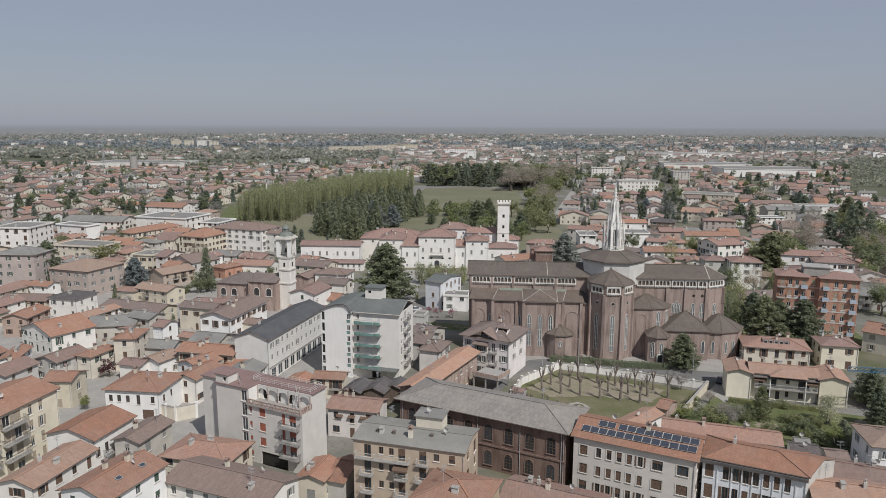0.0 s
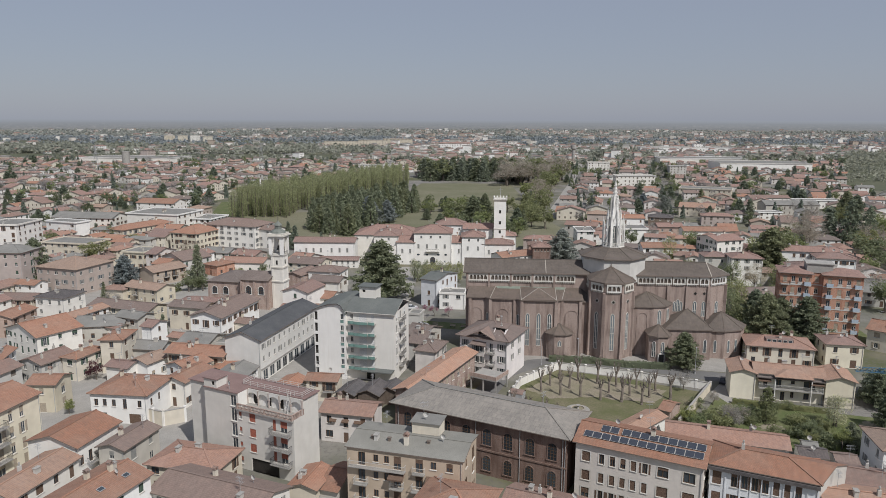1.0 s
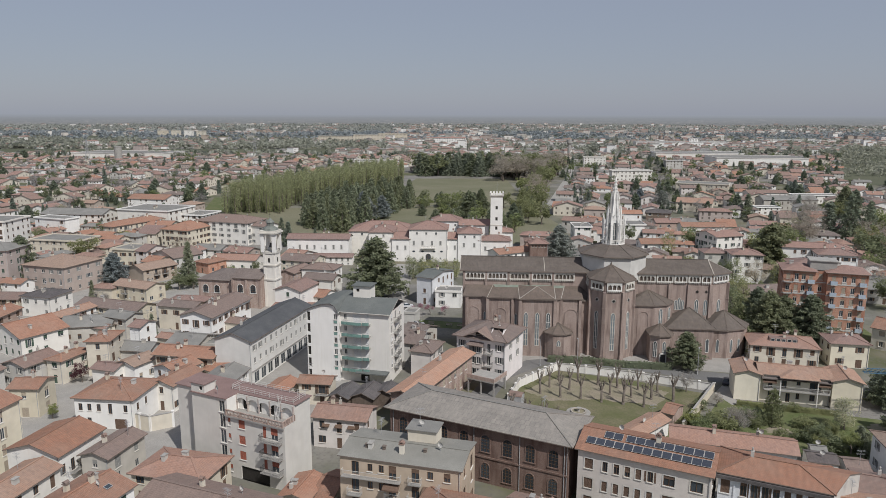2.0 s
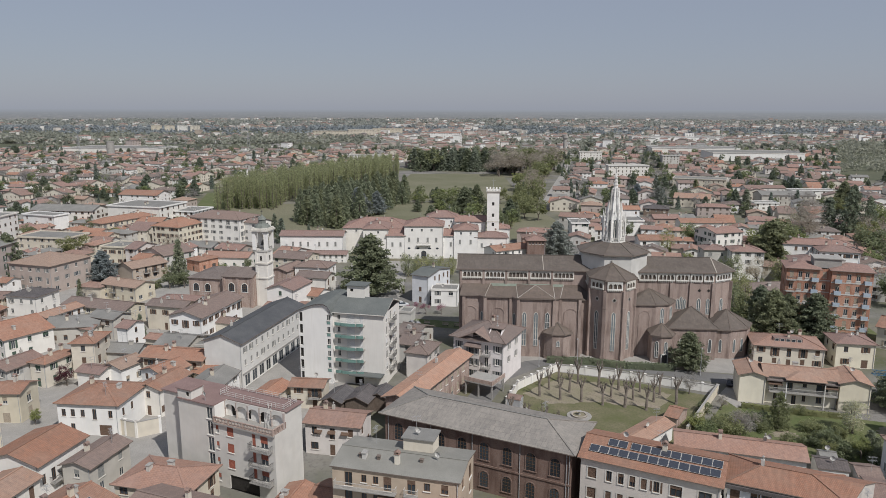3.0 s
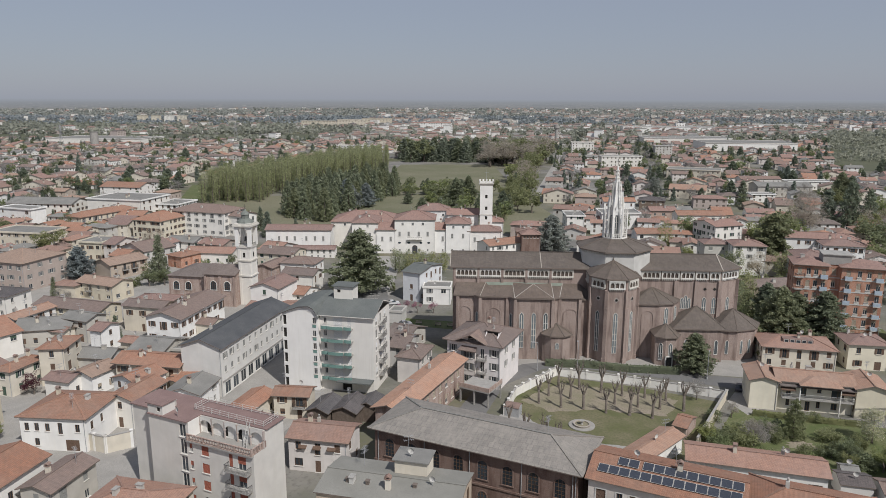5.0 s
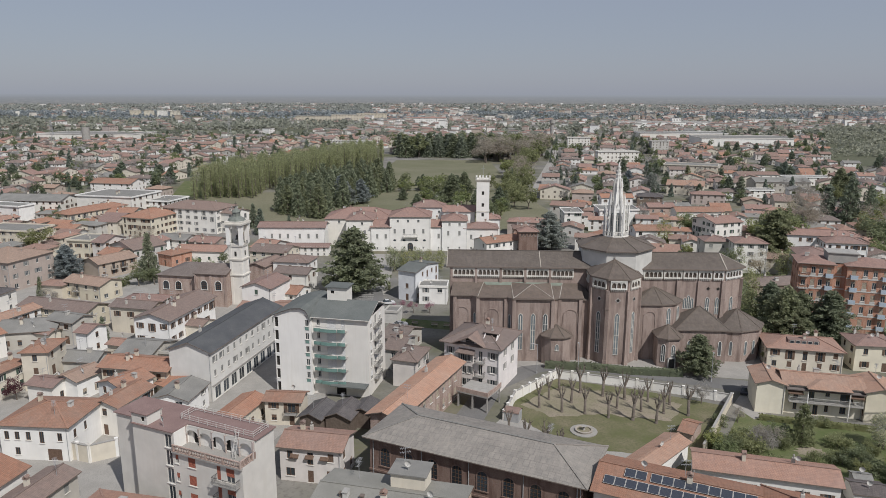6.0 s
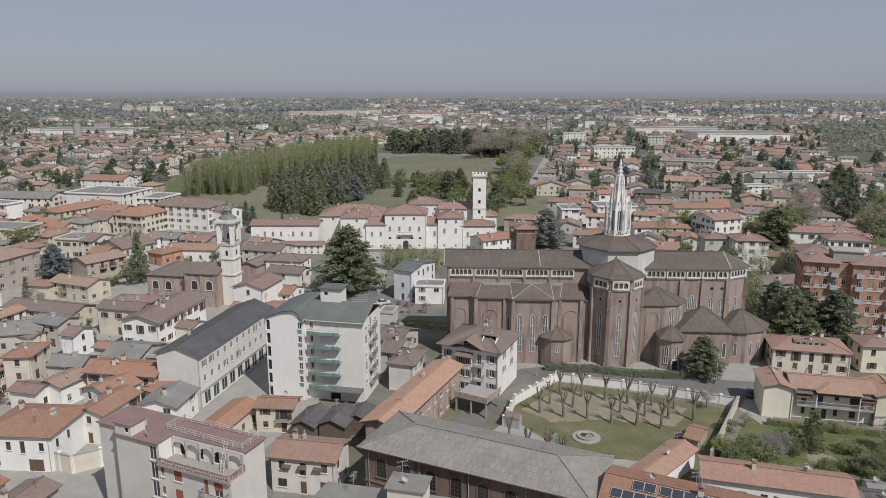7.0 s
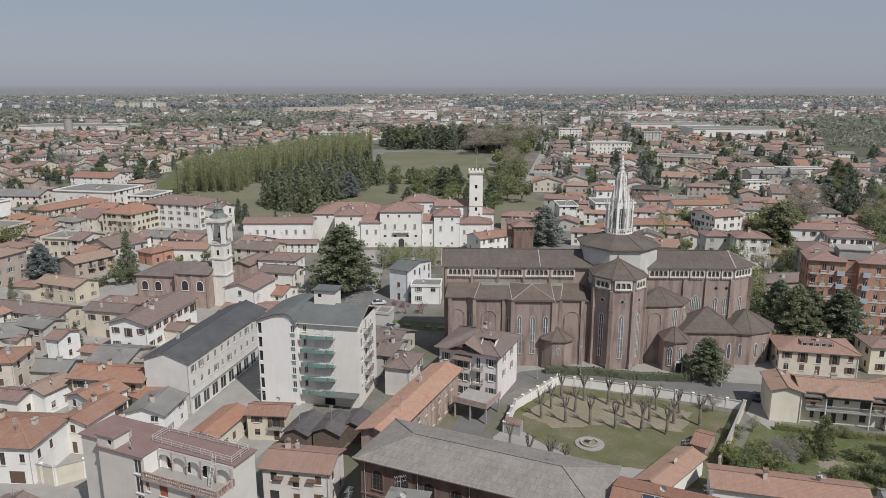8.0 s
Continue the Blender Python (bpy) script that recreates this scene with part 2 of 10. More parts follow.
BALCONY_BLUE = rough_stuff("balcony_panel", (0.46, 0.53, 0.6), (0.4, 0.47, 0.54), 0.8, 0.6)
FAR_FIELD = rough_stuff("far_field", (0.088, 0.098, 0.062), (0.12, 0.122, 0.08), 0.01, 0.95, 0.4, fine=0.6)
LEAF = {
    "cedar": leaves("cedar_needles", (0.104, 0.12, 0.08), (0.172, 0.188, 0.122)), "blue": leaves("blue_cedar_needles", (0.14, 0.158, 0.154), (0.21, 0.228, 0.222)),
    "broad": leaves("spring_leaves", (0.13, 0.152, 0.064), (0.2, 0.215, 0.1)), "olive": leaves("olive_leaves", (0.118, 0.132, 0.066), (0.175, 0.185, 0.105)),
    "poplar": leaves("poplar_leaves", (0.162, 0.18, 0.104), (0.226, 0.242, 0.152)), "twigs": leaves("bare_twigs", (0.2, 0.18, 0.155), (0.28, 0.255, 0.22)),
    "blossom": leaves("blossom", (0.38, 0.36, 0.3), (0.22, 0.24, 0.13)), "pinkb": leaves("pink_blossom", (0.3, 0.17, 0.2), (0.22, 0.13, 0.15)),
    # "far" and "farther" carry distance haze in their greyed, paler leaf colours
    "lime": leaves("young_lime_leaves", (0.17, 0.185, 0.095), (0.235, 0.24, 0.14)), "fir": leaves("fir_needles", (0.12, 0.142, 0.1), (0.172, 0.195, 0.145)), "far": leaves("hazed_far_leaves", (0.168, 0.18, 0.16), (0.214, 0.224, 0.202)), "farther": leaves("hazed_distant_leaves", (0.205, 0.215, 0.2), (0.25, 0.256, 0.24)),
    "dark": leaves("dark_needles", (0.125, 0.142, 0.108), (0.185, 0.205, 0.155)), "purple": leaves("purple_leaves", (0.06, 0.025, 0.03), (0.09, 0.035, 0.045)),
}


# ---- mesh builder ----
class Geo:
    """Collects faces, then becomes one mesh object. UVs run in metres along and up each face."""

    def __init__(self):
        self.v, self.f, self.m = [], [], []

    def poly(self, pts, mat=0):
        n = len(self.v)
        self.v.extend(tuple(p) for p in pts)
        self.f.append(tuple(range(n, n + len(pts))))
        self.m.append(mat)

    def box(self, x0, y0, z0, x1, y1, z1, mat=0):
        self.prism([(x0, y0), (x1, y0), (x1, y1), (x0, y1)], z0, z1, mat)

    def prism(self, ring, z0, z1, mat=0, top=True, low=True):
        self.frustum(ring, z0, ring, z1, mat, top, low)

    def frustum(self, r0, z0, r1, z1, mat=0, top=True, low=True):
        n, k = len(self.v), len(r0)
        self.v.extend((p[0], p[1], z0) for p in r0)
        self.v.extend((p[0], p[1], z1) for p in r1)
        for i in range(k):
            j = (i + 1) % k
            self.f.append((n + i, n + j, n + k + j, n + k + i))
            self.m.append(mat)
        if top:
            self.f.append(tuple(range(n + k, n + 2 * k)))
            self.m.append(mat)
        if low:
            self.f.append(tuple(range(n + k - 1, n - 1, -1)))
            self.m.append(mat)

    def slab(self, top, t, mat=0, under=1):
        """A sloping sheet t thick: covered above, bare below and along its edges."""
        low = [(p[0], p[1], p[2] - t) for p in top]
        self.poly(top, mat)
        self.poly(low[::-1], under)
        for i in range(len(top)):
            j = (i + 1) % len(top)
            self.poly([top[i], low[i], low[j], top[j]], under)

    def cone(self, ring, z0, apex, mat=0):
        for i in range(len(ring)):
            a, b = ring[i], ring[(i + 1) % len(ring)]
            self.poly([(a[0], a[1], z0), (b[0], b[1], z0), apex], mat)

    def tube(self, p, q, r0, r1=None, n=6, mat=0):
        r1 = r0 if r1 is None else r1
        p, q = Vector(p), Vector(q)
        d = (q - p).normalized()
        a = d.orthogonal().normalized()
        b = d.cross(a)
        k = len(self.v)
        for c, r in ((p, r0), (q, r1)):
            for i in range(n):
                t = 2 * math.pi * i / n
                self.v.append(tuple(c + (a * math.cos(t) + b * math.sin(t)) * r))
        for i in range(n):
            j = (i + 1) % n
            self.f.append((k + i, k + j, k + n + j, k + n + i))
            self.m.append(mat)
        self.f.append(tuple(range(k + n, k + 2 * n)))
        self.m.append(mat)

    def bar(self, p, q, w, h, mat=0):
        """A square bar from p to q, w wide and h high, standing on that line."""
        p, q = Vector(p), Vector(q)
        d = (q - p).normalized()
        s = Vector((-d.y, d.x, 0))
        s = (s.normalized() if s.length > 1e-6 else Vector((1, 0, 0))) * w / 2
        u = d.cross(s).normalized() * h
        u = u if u.z >= 0 else -u
        lo = [p - s, p + s, p + s + u, p - s + u]
        hi = [q - s, q + s, q + s + u, q - s + u]
        for i in range(4):
            j = (i + 1) % 4
            self.poly([lo[i], lo[j], hi[j], hi[i]], mat)
        self.poly(lo, mat)
        self.poly(hi, mat)

    def facade(self, p0, ux, length, z0, z1, ops=(), depth=0.2, mat=0, back=1):
        """A wall face with recessed openings (u0, u1, v0, v1)."""
        ux = Vector((ux[0], ux[1], 0))
        inn = Vector((-ux.y, ux.x, 0)) * depth
        o = Vector((p0[0], p0[1], 0))
        us = sorted({0.0, length, *(a for op in ops for a in op[:2])})
        vs = sorted({z0, z1, *(a for op in ops for a in op[2:4])})
        at = lambda u, v: o + ux * u + Vector((0, 0, v))
        for v0, v1 in zip(vs, vs[1:]):
            run = None
            for u0, u1 in zip(us, us[1:]):
                um, vm = (u0 + u1) / 2, (v0 + v1) / 2
                hole = any(a < um < b and c < vm < d for a, b, c, d in ops)
                if not hole:
                    run = (run[0], u1) if run else (u0, u1)
                if run and (hole or u1 == us[-1]):
                    self.poly([at(run[0], v0), at(run[1], v0), at(run[1], v1), at(run[0], v1)], mat)
                    run = None
        for a, b, c, d in ops:
            q = [at(a, c), at(b, c), at(b, d), at(a, d)]
            r = [p + inn for p in q]
            for i in range(4):
                j = (i + 1) % 4
                self.poly([q[i], q[j], r[j], r[i]], mat)
            self.poly(r, back)

    def mesh(self, name, mats, uv=True, smooth=False):
        me = bpy.data.meshes.new(name)
        me.from_pydata(self.v, [], self.f)
        for m in mats if isinstance(mats, (list, tuple)) else [mats]:
            me.materials.append(m)
        me.polygons.foreach_set("material_index", self.m)
        if smooth:
            me.polygons.foreach_set("use_smooth", [True] * len(self.f))
        me.update()
        if uv:
            n = len(me.polygons)
            nor = np.empty(n * 3)
            me.polygons.foreach_get("normal", nor)
            nor = nor.reshape(-1, 3)
            nor[nor[:, 2] < 0] *= -1
            u = np.stack([-nor[:, 1], nor[:, 0], np.zeros(n)], 1)
            ln = np.linalg.norm(u, axis=1, keepdims=True)
            u = np.where(ln > 1e-4, u / np.maximum(ln, 1e-9), np.array([[1.0, 0, 0]]))
            w = np.cross(nor, u)
            tot = np.empty(n, int)
            me.polygons.foreach_get("loop_total", tot)
            li = np.empty(len(me.loops), int)
            me.loops.foreach_get("vertex_index", li)
            co = np.array(self.v)[li]
            pi = np.repeat(np.arange(n), tot)
            uvs = np.stack([(co * u[pi]).sum(1), (co * w[pi]).sum(1)], 1)
            me.uv_layers.new(name="UVMap").data.foreach_set("uv", uvs.ravel())
        return me

    def part(self, name, mats, parent=None, label="", m=None, smooth=False, uv=True):
        return put(name, self.mesh(name, mats, uv, smooth), parent, label, m)


def put(name, me, parent=None, label="", m=None):
    ob = new(name, me)
    if parent:
        ob.parent = parent
    if m:
        ob.matrix_basis = m
    if label:
        ob["label"] = label
    return ob


def thing(name, m, label, category, group="", kind=""):
    ob = new(name)
    ob.empty_display_size = 0.5
    ob.matrix_basis = m
    return tagged(ob, label, category, group, kind)


def ngon(n, r, cx=0.0, cy=0.0, turn=0.0):
    return [(cx + r * math.cos(turn + 2 * math.pi * i / n), cy + r * math.sin(turn + 2 * math.pi * i / n)) for i in range(n)]


SHARED = {}


def frame_geo(w, h, fr, y0, y1, mid=True):
    """A window frame in one piece: outer rim and a mullion."""
    g = Geo()
    a = w / 2
    xs = [-a, -a + fr, -fr / 2, fr / 2, a - fr, a] if mid else [-a, -a + fr, a - fr, a]
    zs = [0, fr, h - fr, h]
    holes = {(1, 1), (3, 1)} if mid else {(1, 1)}
    n = len(xs)
    for y in (y0, y1):
        g.v.extend((x, y, z) for z in zs for x in xs)
    for k in range(3):
        for i in range(n - 1):
            q = (k * n + i, k * n + i + 1, (k + 1) * n + i + 1, (k + 1) * n + i)
            r = tuple(v + 4 * n for v in q)
            if (i, k) in holes:
                for e in range(4):
                    f = (e + 1) % 4
                    g.f.append((q[e], q[f], r[f], r[e]))
                    g.m.append(0)
            else:
                g.f.append(q)
                g.m.append(0)
    return g


def blind_geo(w, h, down):
    """A roller blind lowered by a share of the opening, its slats in one folded sheet."""
    g = Geo()
    a = w / 2 - 0.02
    n = max(3, int(h * down / 0.13))
    for i in range(n):
        z1, z0 = h - h * down * i / n, h - h * down * (i + 1) / n
        k = len(g.v)
        if i == 0:
            g.v.extend([(-a, 0.03, z1), (a, 0.03, z1)])
            k = len(g.v)
        g.v.extend([(-a, 0.06, z0 + 0.03), (a, 0.06, z0 + 0.03), (-a, 0.03, z0), (a, 0.03, z0)])
        g.f.extend([(k - 2, k - 1, k + 1, k), (k, k + 1, k + 3, k + 2)])
        g.m.extend([0, 0])
    return g


def window_parts(w, h, style, trim):
    """Frame, pane, sill and blind of one window; the wall's face is at y = 0."""
    key = ("window", round(w, 1), round(h, 1), style, trim)
    if key not in SHARED:
        a = w / 2
        fr = frame_geo(w, h, 0.08, 0.06, 0.15).mesh("window", [FRAMEW if trim != "brown" else FRAMEB])
        pn, sl = Geo(), Geo()
        pn.poly([(-a + 0.05, 0.13, 0.05), (a - 0.05, 0.13, 0.05), (a - 0.05, 0.13, h - 0.05), (-a + 0.05, 0.13, h - 0.05)])
        sl.box(-a - 0.12, -0.12, -0.12, a + 0.12, 0.05, -0.01)
        bl = blind_geo(w, h, {"roll1": 0.3, "roll2": 0.55, "roll3": 0.97}[style]).mesh("blind", [SHUT[trim]]) if style.startswith("roll") else None
        SHARED[key] = (fr, pn.mesh("pane", [GLASS]), sl.mesh("sill", [STONE]), bl)
    return SHARED[key]


def shutter_mesh(w, h, trim):
    key = ("shutter", round(w, 1), round(h, 1), trim)
    if key not in SHARED:
        g = Geo()
        a = w / 2
        n = int(h / 0.11)
        rows = [(a * f, -0.05 if k % 2 else -0.03, h * k / n) for k in range(n + 1) for f in (0, 1)]
        g.v = [(x, y, z) for x, y, z in rows] + [(x, 0.0, z) for x, y, z in rows]
        m = len(rows)
        for k in range(n):
            i = 2 * k
            g.f.extend([(i, i + 1, i + 3, i + 2), (i, i + 2, m + i + 2, m + i), (i + 1, m + i + 1, m + i + 3, i + 3)])
            g.m.extend([0, 0, 0])
        SHARED[key] = g.mesh("shutter", [SHUT[trim]])
    return SHARED[key]


def merged(name, items):
    """One mesh out of several, each moved along x; materials are kept."""
    V, F, M, mats = [], [], [], []
    for me, dx in items:
        k, b = len(V), len(mats)
        V.extend((v.co.x + dx, v.co.y, v.co.z) for v in me.vertices)
        F.extend(tuple(i + k for i in f.vertices) for f in me.polygons)
        M.extend(b + f.material_index for f in me.polygons)
        mats.extend(me.materials)
    g = Geo()
    g.v, g.f, g.m = V, F, M
    return g.mesh(name, mats)


def add_window(parent, p0, ang, u, z, w, h, style, trim):
    c, s = math.cos(radians(ang)), math.sin(radians(ang))
    m = pose(p0[0] + c * u, p0[1] + s * u, z, 0, 0, ang)
    fr, pn, sl, bl = window_parts(w, h, "plain" if style == "open" else style, trim)
    if parent.matrix_basis.translation.y > 255:
        key = ("far_window", round(w, 1), round(h, 1), style, trim)
        if key not in SHARED:
            items = [(fr, 0), (sl, 0)] + ([(pn, 0)] if style != "roll3" else []) + ([(bl, 0)] if bl else [])
            if style == "open":
                items += [(shutter_mesh(w, h, trim), -w - 0.04), (shutter_mesh(w, h, trim), w / 2 + 0.04)]
            SHARED[key] = merged("window", items)
        put("window", SHARED[key], parent, m=m)
        return
    win = put("window", fr, parent, m=m)
    if style != "roll3":
        put("pane", pn, win)
    put("sill", sl, win)
    if bl:
        put("blind", bl, win)
    if style == "open":
        sh = shutter_mesh(w, h, trim)
        put("shutter", sh, win, m=pose(-w - 0.04, 0, 0))
        put("shutter", sh, win, m=pose(w / 2 + 0.04, 0, 0))


def chimney_mesh(kind):
    key = ("chimney", kind)
    if key not in SHARED:
        g = Geo()
        if kind == 0:
            g.box(-0.35, -0.28, -0.8, 0.35, 0.28, 1.15, 0)
            g.box(-0.45, -0.38, 1.15, 0.45, 0.38, 1.25, 1)
            for x in (-0.3, 0.2):
                g.box(x, -0.26, 1.25, x + 0.1, 0.26, 1.45, 0)
            g.frustum([(-0.45, -0.38), (0.45, -0.38), (0.45, 0.38), (-0.45, 0.38)], 1.45, [(-0.05, -0.38), (0.05, -0.38), (0.05, 0.38), (-0.05, 0.38)], 1.7, 1)
        elif kind == 1:
            g.box(-0.25, -0.25, -0.8, 0.25, 0.25, 0.9, 0)
            g.prism(ngon(8, 0.13), 0.9, 1.35, 1)
            g.frustum(ngon(8, 0.2), 1.35, ngon(8, 0.03), 1.55, 1)
        else:
            g.box(-0.5, -0.3, -0.8, 0.5, 0.3, 0.8, 0)
            g.box(-0.6, -0.4, 0.8, 0.6, 0.4, 0.92, 1)
        SHARED[key] = g.mesh("chimney", [WALLS["PALE"] if kind else WALLS["CREAM"], TILES["OLD"] if kind == 0 else CONCRETE])
    return SHARED[key]


def dish_mesh():
    if "dish" not in SHARED:
        g = Geo()
        g.tube((0, 0, -0.5), (0, 0, 0.9), 0.03)
        rings = [[(r * math.cos(t), -0.12 - 0.18 * (r / 0.45) ** 2 + 0.18, 1.0 + r * math.sin(t)) for t in np.linspace(0, 2 * math.pi, 13)[:-1]] for r in (0.02, 0.25, 0.45)]
        for a, b in zip(rings, rings[1:]):
            for i in range(12):
                j = (i + 1) % 12
                g.poly([a[i], a[j], b[j], b[i]], 1)
        g.tube((0, 0, 0.75), (0, -0.6, 1.0), 0.015)
        SHARED["dish"] = g.mesh("satellite_dish", [METAL, FRAMEW])
    return SHARED["dish"]


def antenna_mesh():
    if "antenna" not in SHARED:
        g = Geo()
        g.tube((0, 0, -0.6), (0, 0, 2.8), 0.03)
        for z, n in ((2.7, 7), (2.1, 5)):
            # boom and rods in one comb-shaped outline
            side = [(-0.7, 0.018)]
            for i in range(n):
                x = -0.65 + 1.3 * i / (n - 1)
                side += [(x - 0.012, 0.018), (x - 0.012, 0.35), (x + 0.012, 0.35), (x + 0.012, 0.018)]
            side.append((0.7, 0.018))
            g.prism([(x, -y) for x, y in side] + side[::-1], z - 0.012, z + 0.012)
        SHARED["antenna"] = g.mesh("antenna", [METAL])
    return SHARED["antenna"]


def ring_wall(g, o, n, z0, z1, mat=0):
    """An upstand round a roof in one piece, between an outer and an inner outline."""
    k, b = len(o), len(g.v)
    for ring, z in ((o, z0), (o, z1), (n, z1), (n, z0)):
        g.v.extend((x, y, z) for x, y in ring)
    for lay in range(3):
        for i in range(k):
            j = (i + 1) % k
            g.f.append((b + lay * k + i, b + lay * k + j, b + (lay + 1) * k + j, b + (lay + 1) * k + i))
            g.m.append(mat)


def roof_shape(w, d, h, kind, pitch, ov):
    """A roof with thickness over a w x d plan at eaves height h. Returns its mesh builder and a function for its height."""
    g = Geo()
    tp = math.tan(radians(pitch))
    a, b = w / 2 + ov, d / 2 + ov
    t = 0.16
    ring = [(-a, -b), (a, -b), (a, b), (-a, b)]
    z = h - ov * tp * 0.5
    g.caps = []
    if kind == "flat":
        g.prism([(-a + 0.3, -b + 0.3), (a - 0.3, -b + 0.3), (a - 0.3, b - 0.3), (-a + 0.3, b - 0.3)], h - 0.1, h + 0.05, 0)
        o = [(-a, -b), (a, -b), (a, b), (-a, b)]
        n = [(-a + 0.3, -b + 0.3), (a - 0.3, -b + 0.3), (a - 0.3, b - 0.3), (-a + 0.3, b - 0.3)]
        g.rim = Geo()
        ring_wall(g.rim, o, n, h - 0.25, h + 0.45)
        return g, lambda x, y: h + 0.05
    if kind in ("gx", "gy"):
        z = h - ov * tp
    else:
        g.prism(ring, z, z + t, 1, top=False)
    zt = z + t
    E = [(p[0], p[1], zt) for p in ring]
    if kind == "gx":
        r = zt + b * tp
        R = [(-a, 0, r), (a, 0, r)]
        g.slab([E[0], E[1], R[1], R[0]], t)
        g.slab([E[2], E[3], R[0], R[1]], t)
        g.caps = [(R[0], R[1])]
        height = lambda x, y: zt + (b - abs(y)) * tp
    elif kind == "gy":
        r = zt + a * tp
        R = [(0, -b, r), (0, b, r)]
        g.slab([E[1], E[2], R[1], R[0]], t)
        g.slab([E[3], E[0], R[0], R[1]], t)
        g.caps = [(R[0], R[1])]
        height = lambda x, y: zt + (a - abs(x)) * tp
    else:
        k = min(a, b)
        r = zt + k * tp
        R = [(-(a - k), 0, r), (a - k, 0, r)] if a >= b else [(0, -(b - k), r), (0, b - k, r)]
        if a - b > 0.05:
            g.poly([E[0], E[1], R[1], R[0]])
            g.poly([E[2], E[3], R[0], R[1]])
            g.poly([E[1], E[2], R[1]])
            g.poly([E[3], E[0], R[0]])
            hips = [(E[0], R[0]), (E[3], R[0]), (E[1], R[1]), (E[2], R[1])]
        elif b - a > 0.05:
            g.poly([E[1], E[2], R[1], R[0]])
            g.poly([E[3], E[0], R[0], R[1]])
            g.poly([E[0], E[1], R[0]])
            g.poly([E[2], E[3], R[1]])
            hips = [(E[0], R[0]), (E[1], R[0]), (E[2], R[1]), (E[3], R[1])]
        else:
            g.cone([(p[0], p[1]) for p in ring], zt, (0, 0, r))
            hips = [(e, (0, 0, r)) for e in E]
        for p, q in hips + ([(R[0], R[1])] if abs(a - b) > 0.05 else []):
            g.caps.append((p, q))
        height = lambda x, y: zt + min(a - abs(x), b - abs(y)) * tp
    return g, height


def balcony_mesh(length, deep, style):
    key = ("balcony", round(length, 1), round(deep, 1), style)
    if key not in SHARED:
        g = Geo()
        a = length / 2
        g.box(-a, -deep, -0.16, a, 0, 0, 0)
        if style == "panel":
            g.box(-a, -deep, 0.1, a, -deep + 0.05, 0.95, 1)
            g.box(-a, -deep + 0.05, 0.1, -a + 0.05, 0, 0.95, 1)
            g.box(a - 0.05, -deep + 0.05, 0.1, a, 0, 0.95, 1)
            g.box(-a, -deep, 1.0, a, -deep + 0.05, 1.05, 2)
        else:
            n = max(4, int(length / 0.16))
            for i in range(n + 1):
                x = -a + 0.02 + (length - 0.04) * i / n
                g.tube((x, -deep + 0.04, 0), (x, -deep + 0.04, 1.0), 0.014, n=4, mat=2)
            k = max(2, int(deep / 0.16))
            for i in range(k):
                for x in (-a + 0.02, a - 0.02):
                    g.tube((x, -deep * i / k, 0), (x, -deep * i / k, 1.0), 0.014, n=4, mat=2)
            g.box(-a, -deep + 0.01, 1.0, a, -deep + 0.07, 1.05, 2)
            g.box(-a, -deep + 0.07, 1.0, -a + 0.05, 0, 1.05, 2)
            g.box(a - 0.05, -deep + 0.07, 1.0, a, 0, 1.05, 2)
        SHARED[key] = g.mesh("balcony", [CONCRETE, BALC_GREEN, FRAMEW if style == "white" else IRON])
    return SHARED[key]


BALC_GREEN = rough_stuff("green_glass_panel", (0.16, 0.27, 0.24), (0.2, 0.32, 0.28), 1.5, 0.4)
TAKEN = []


def clear(x, y, margin):
    """Whether a spot keeps its distance from every building so far."""
    for cx, cy, w, d, rot in TAKEN:
        dx, dy = x - cx, y - cy
        if abs(dx) + abs(dy) > 80:
            continue
        c, s = math.cos(radians(rot)), math.sin(radians(rot))
        if abs(dx * c + dy * s) < w / 2 + margin and abs(-dx * s + dy * c) < d / 2 + margin:
            return False
    return True


def side_faces(w, d):
    return {"f": ((-w / 2, -d / 2), 0, w), "r": ((w / 2, -d / 2), 90, d), "b": ((w / 2, d / 2), 180, w), "l": ((-w / 2, d / 2), 270, d)}


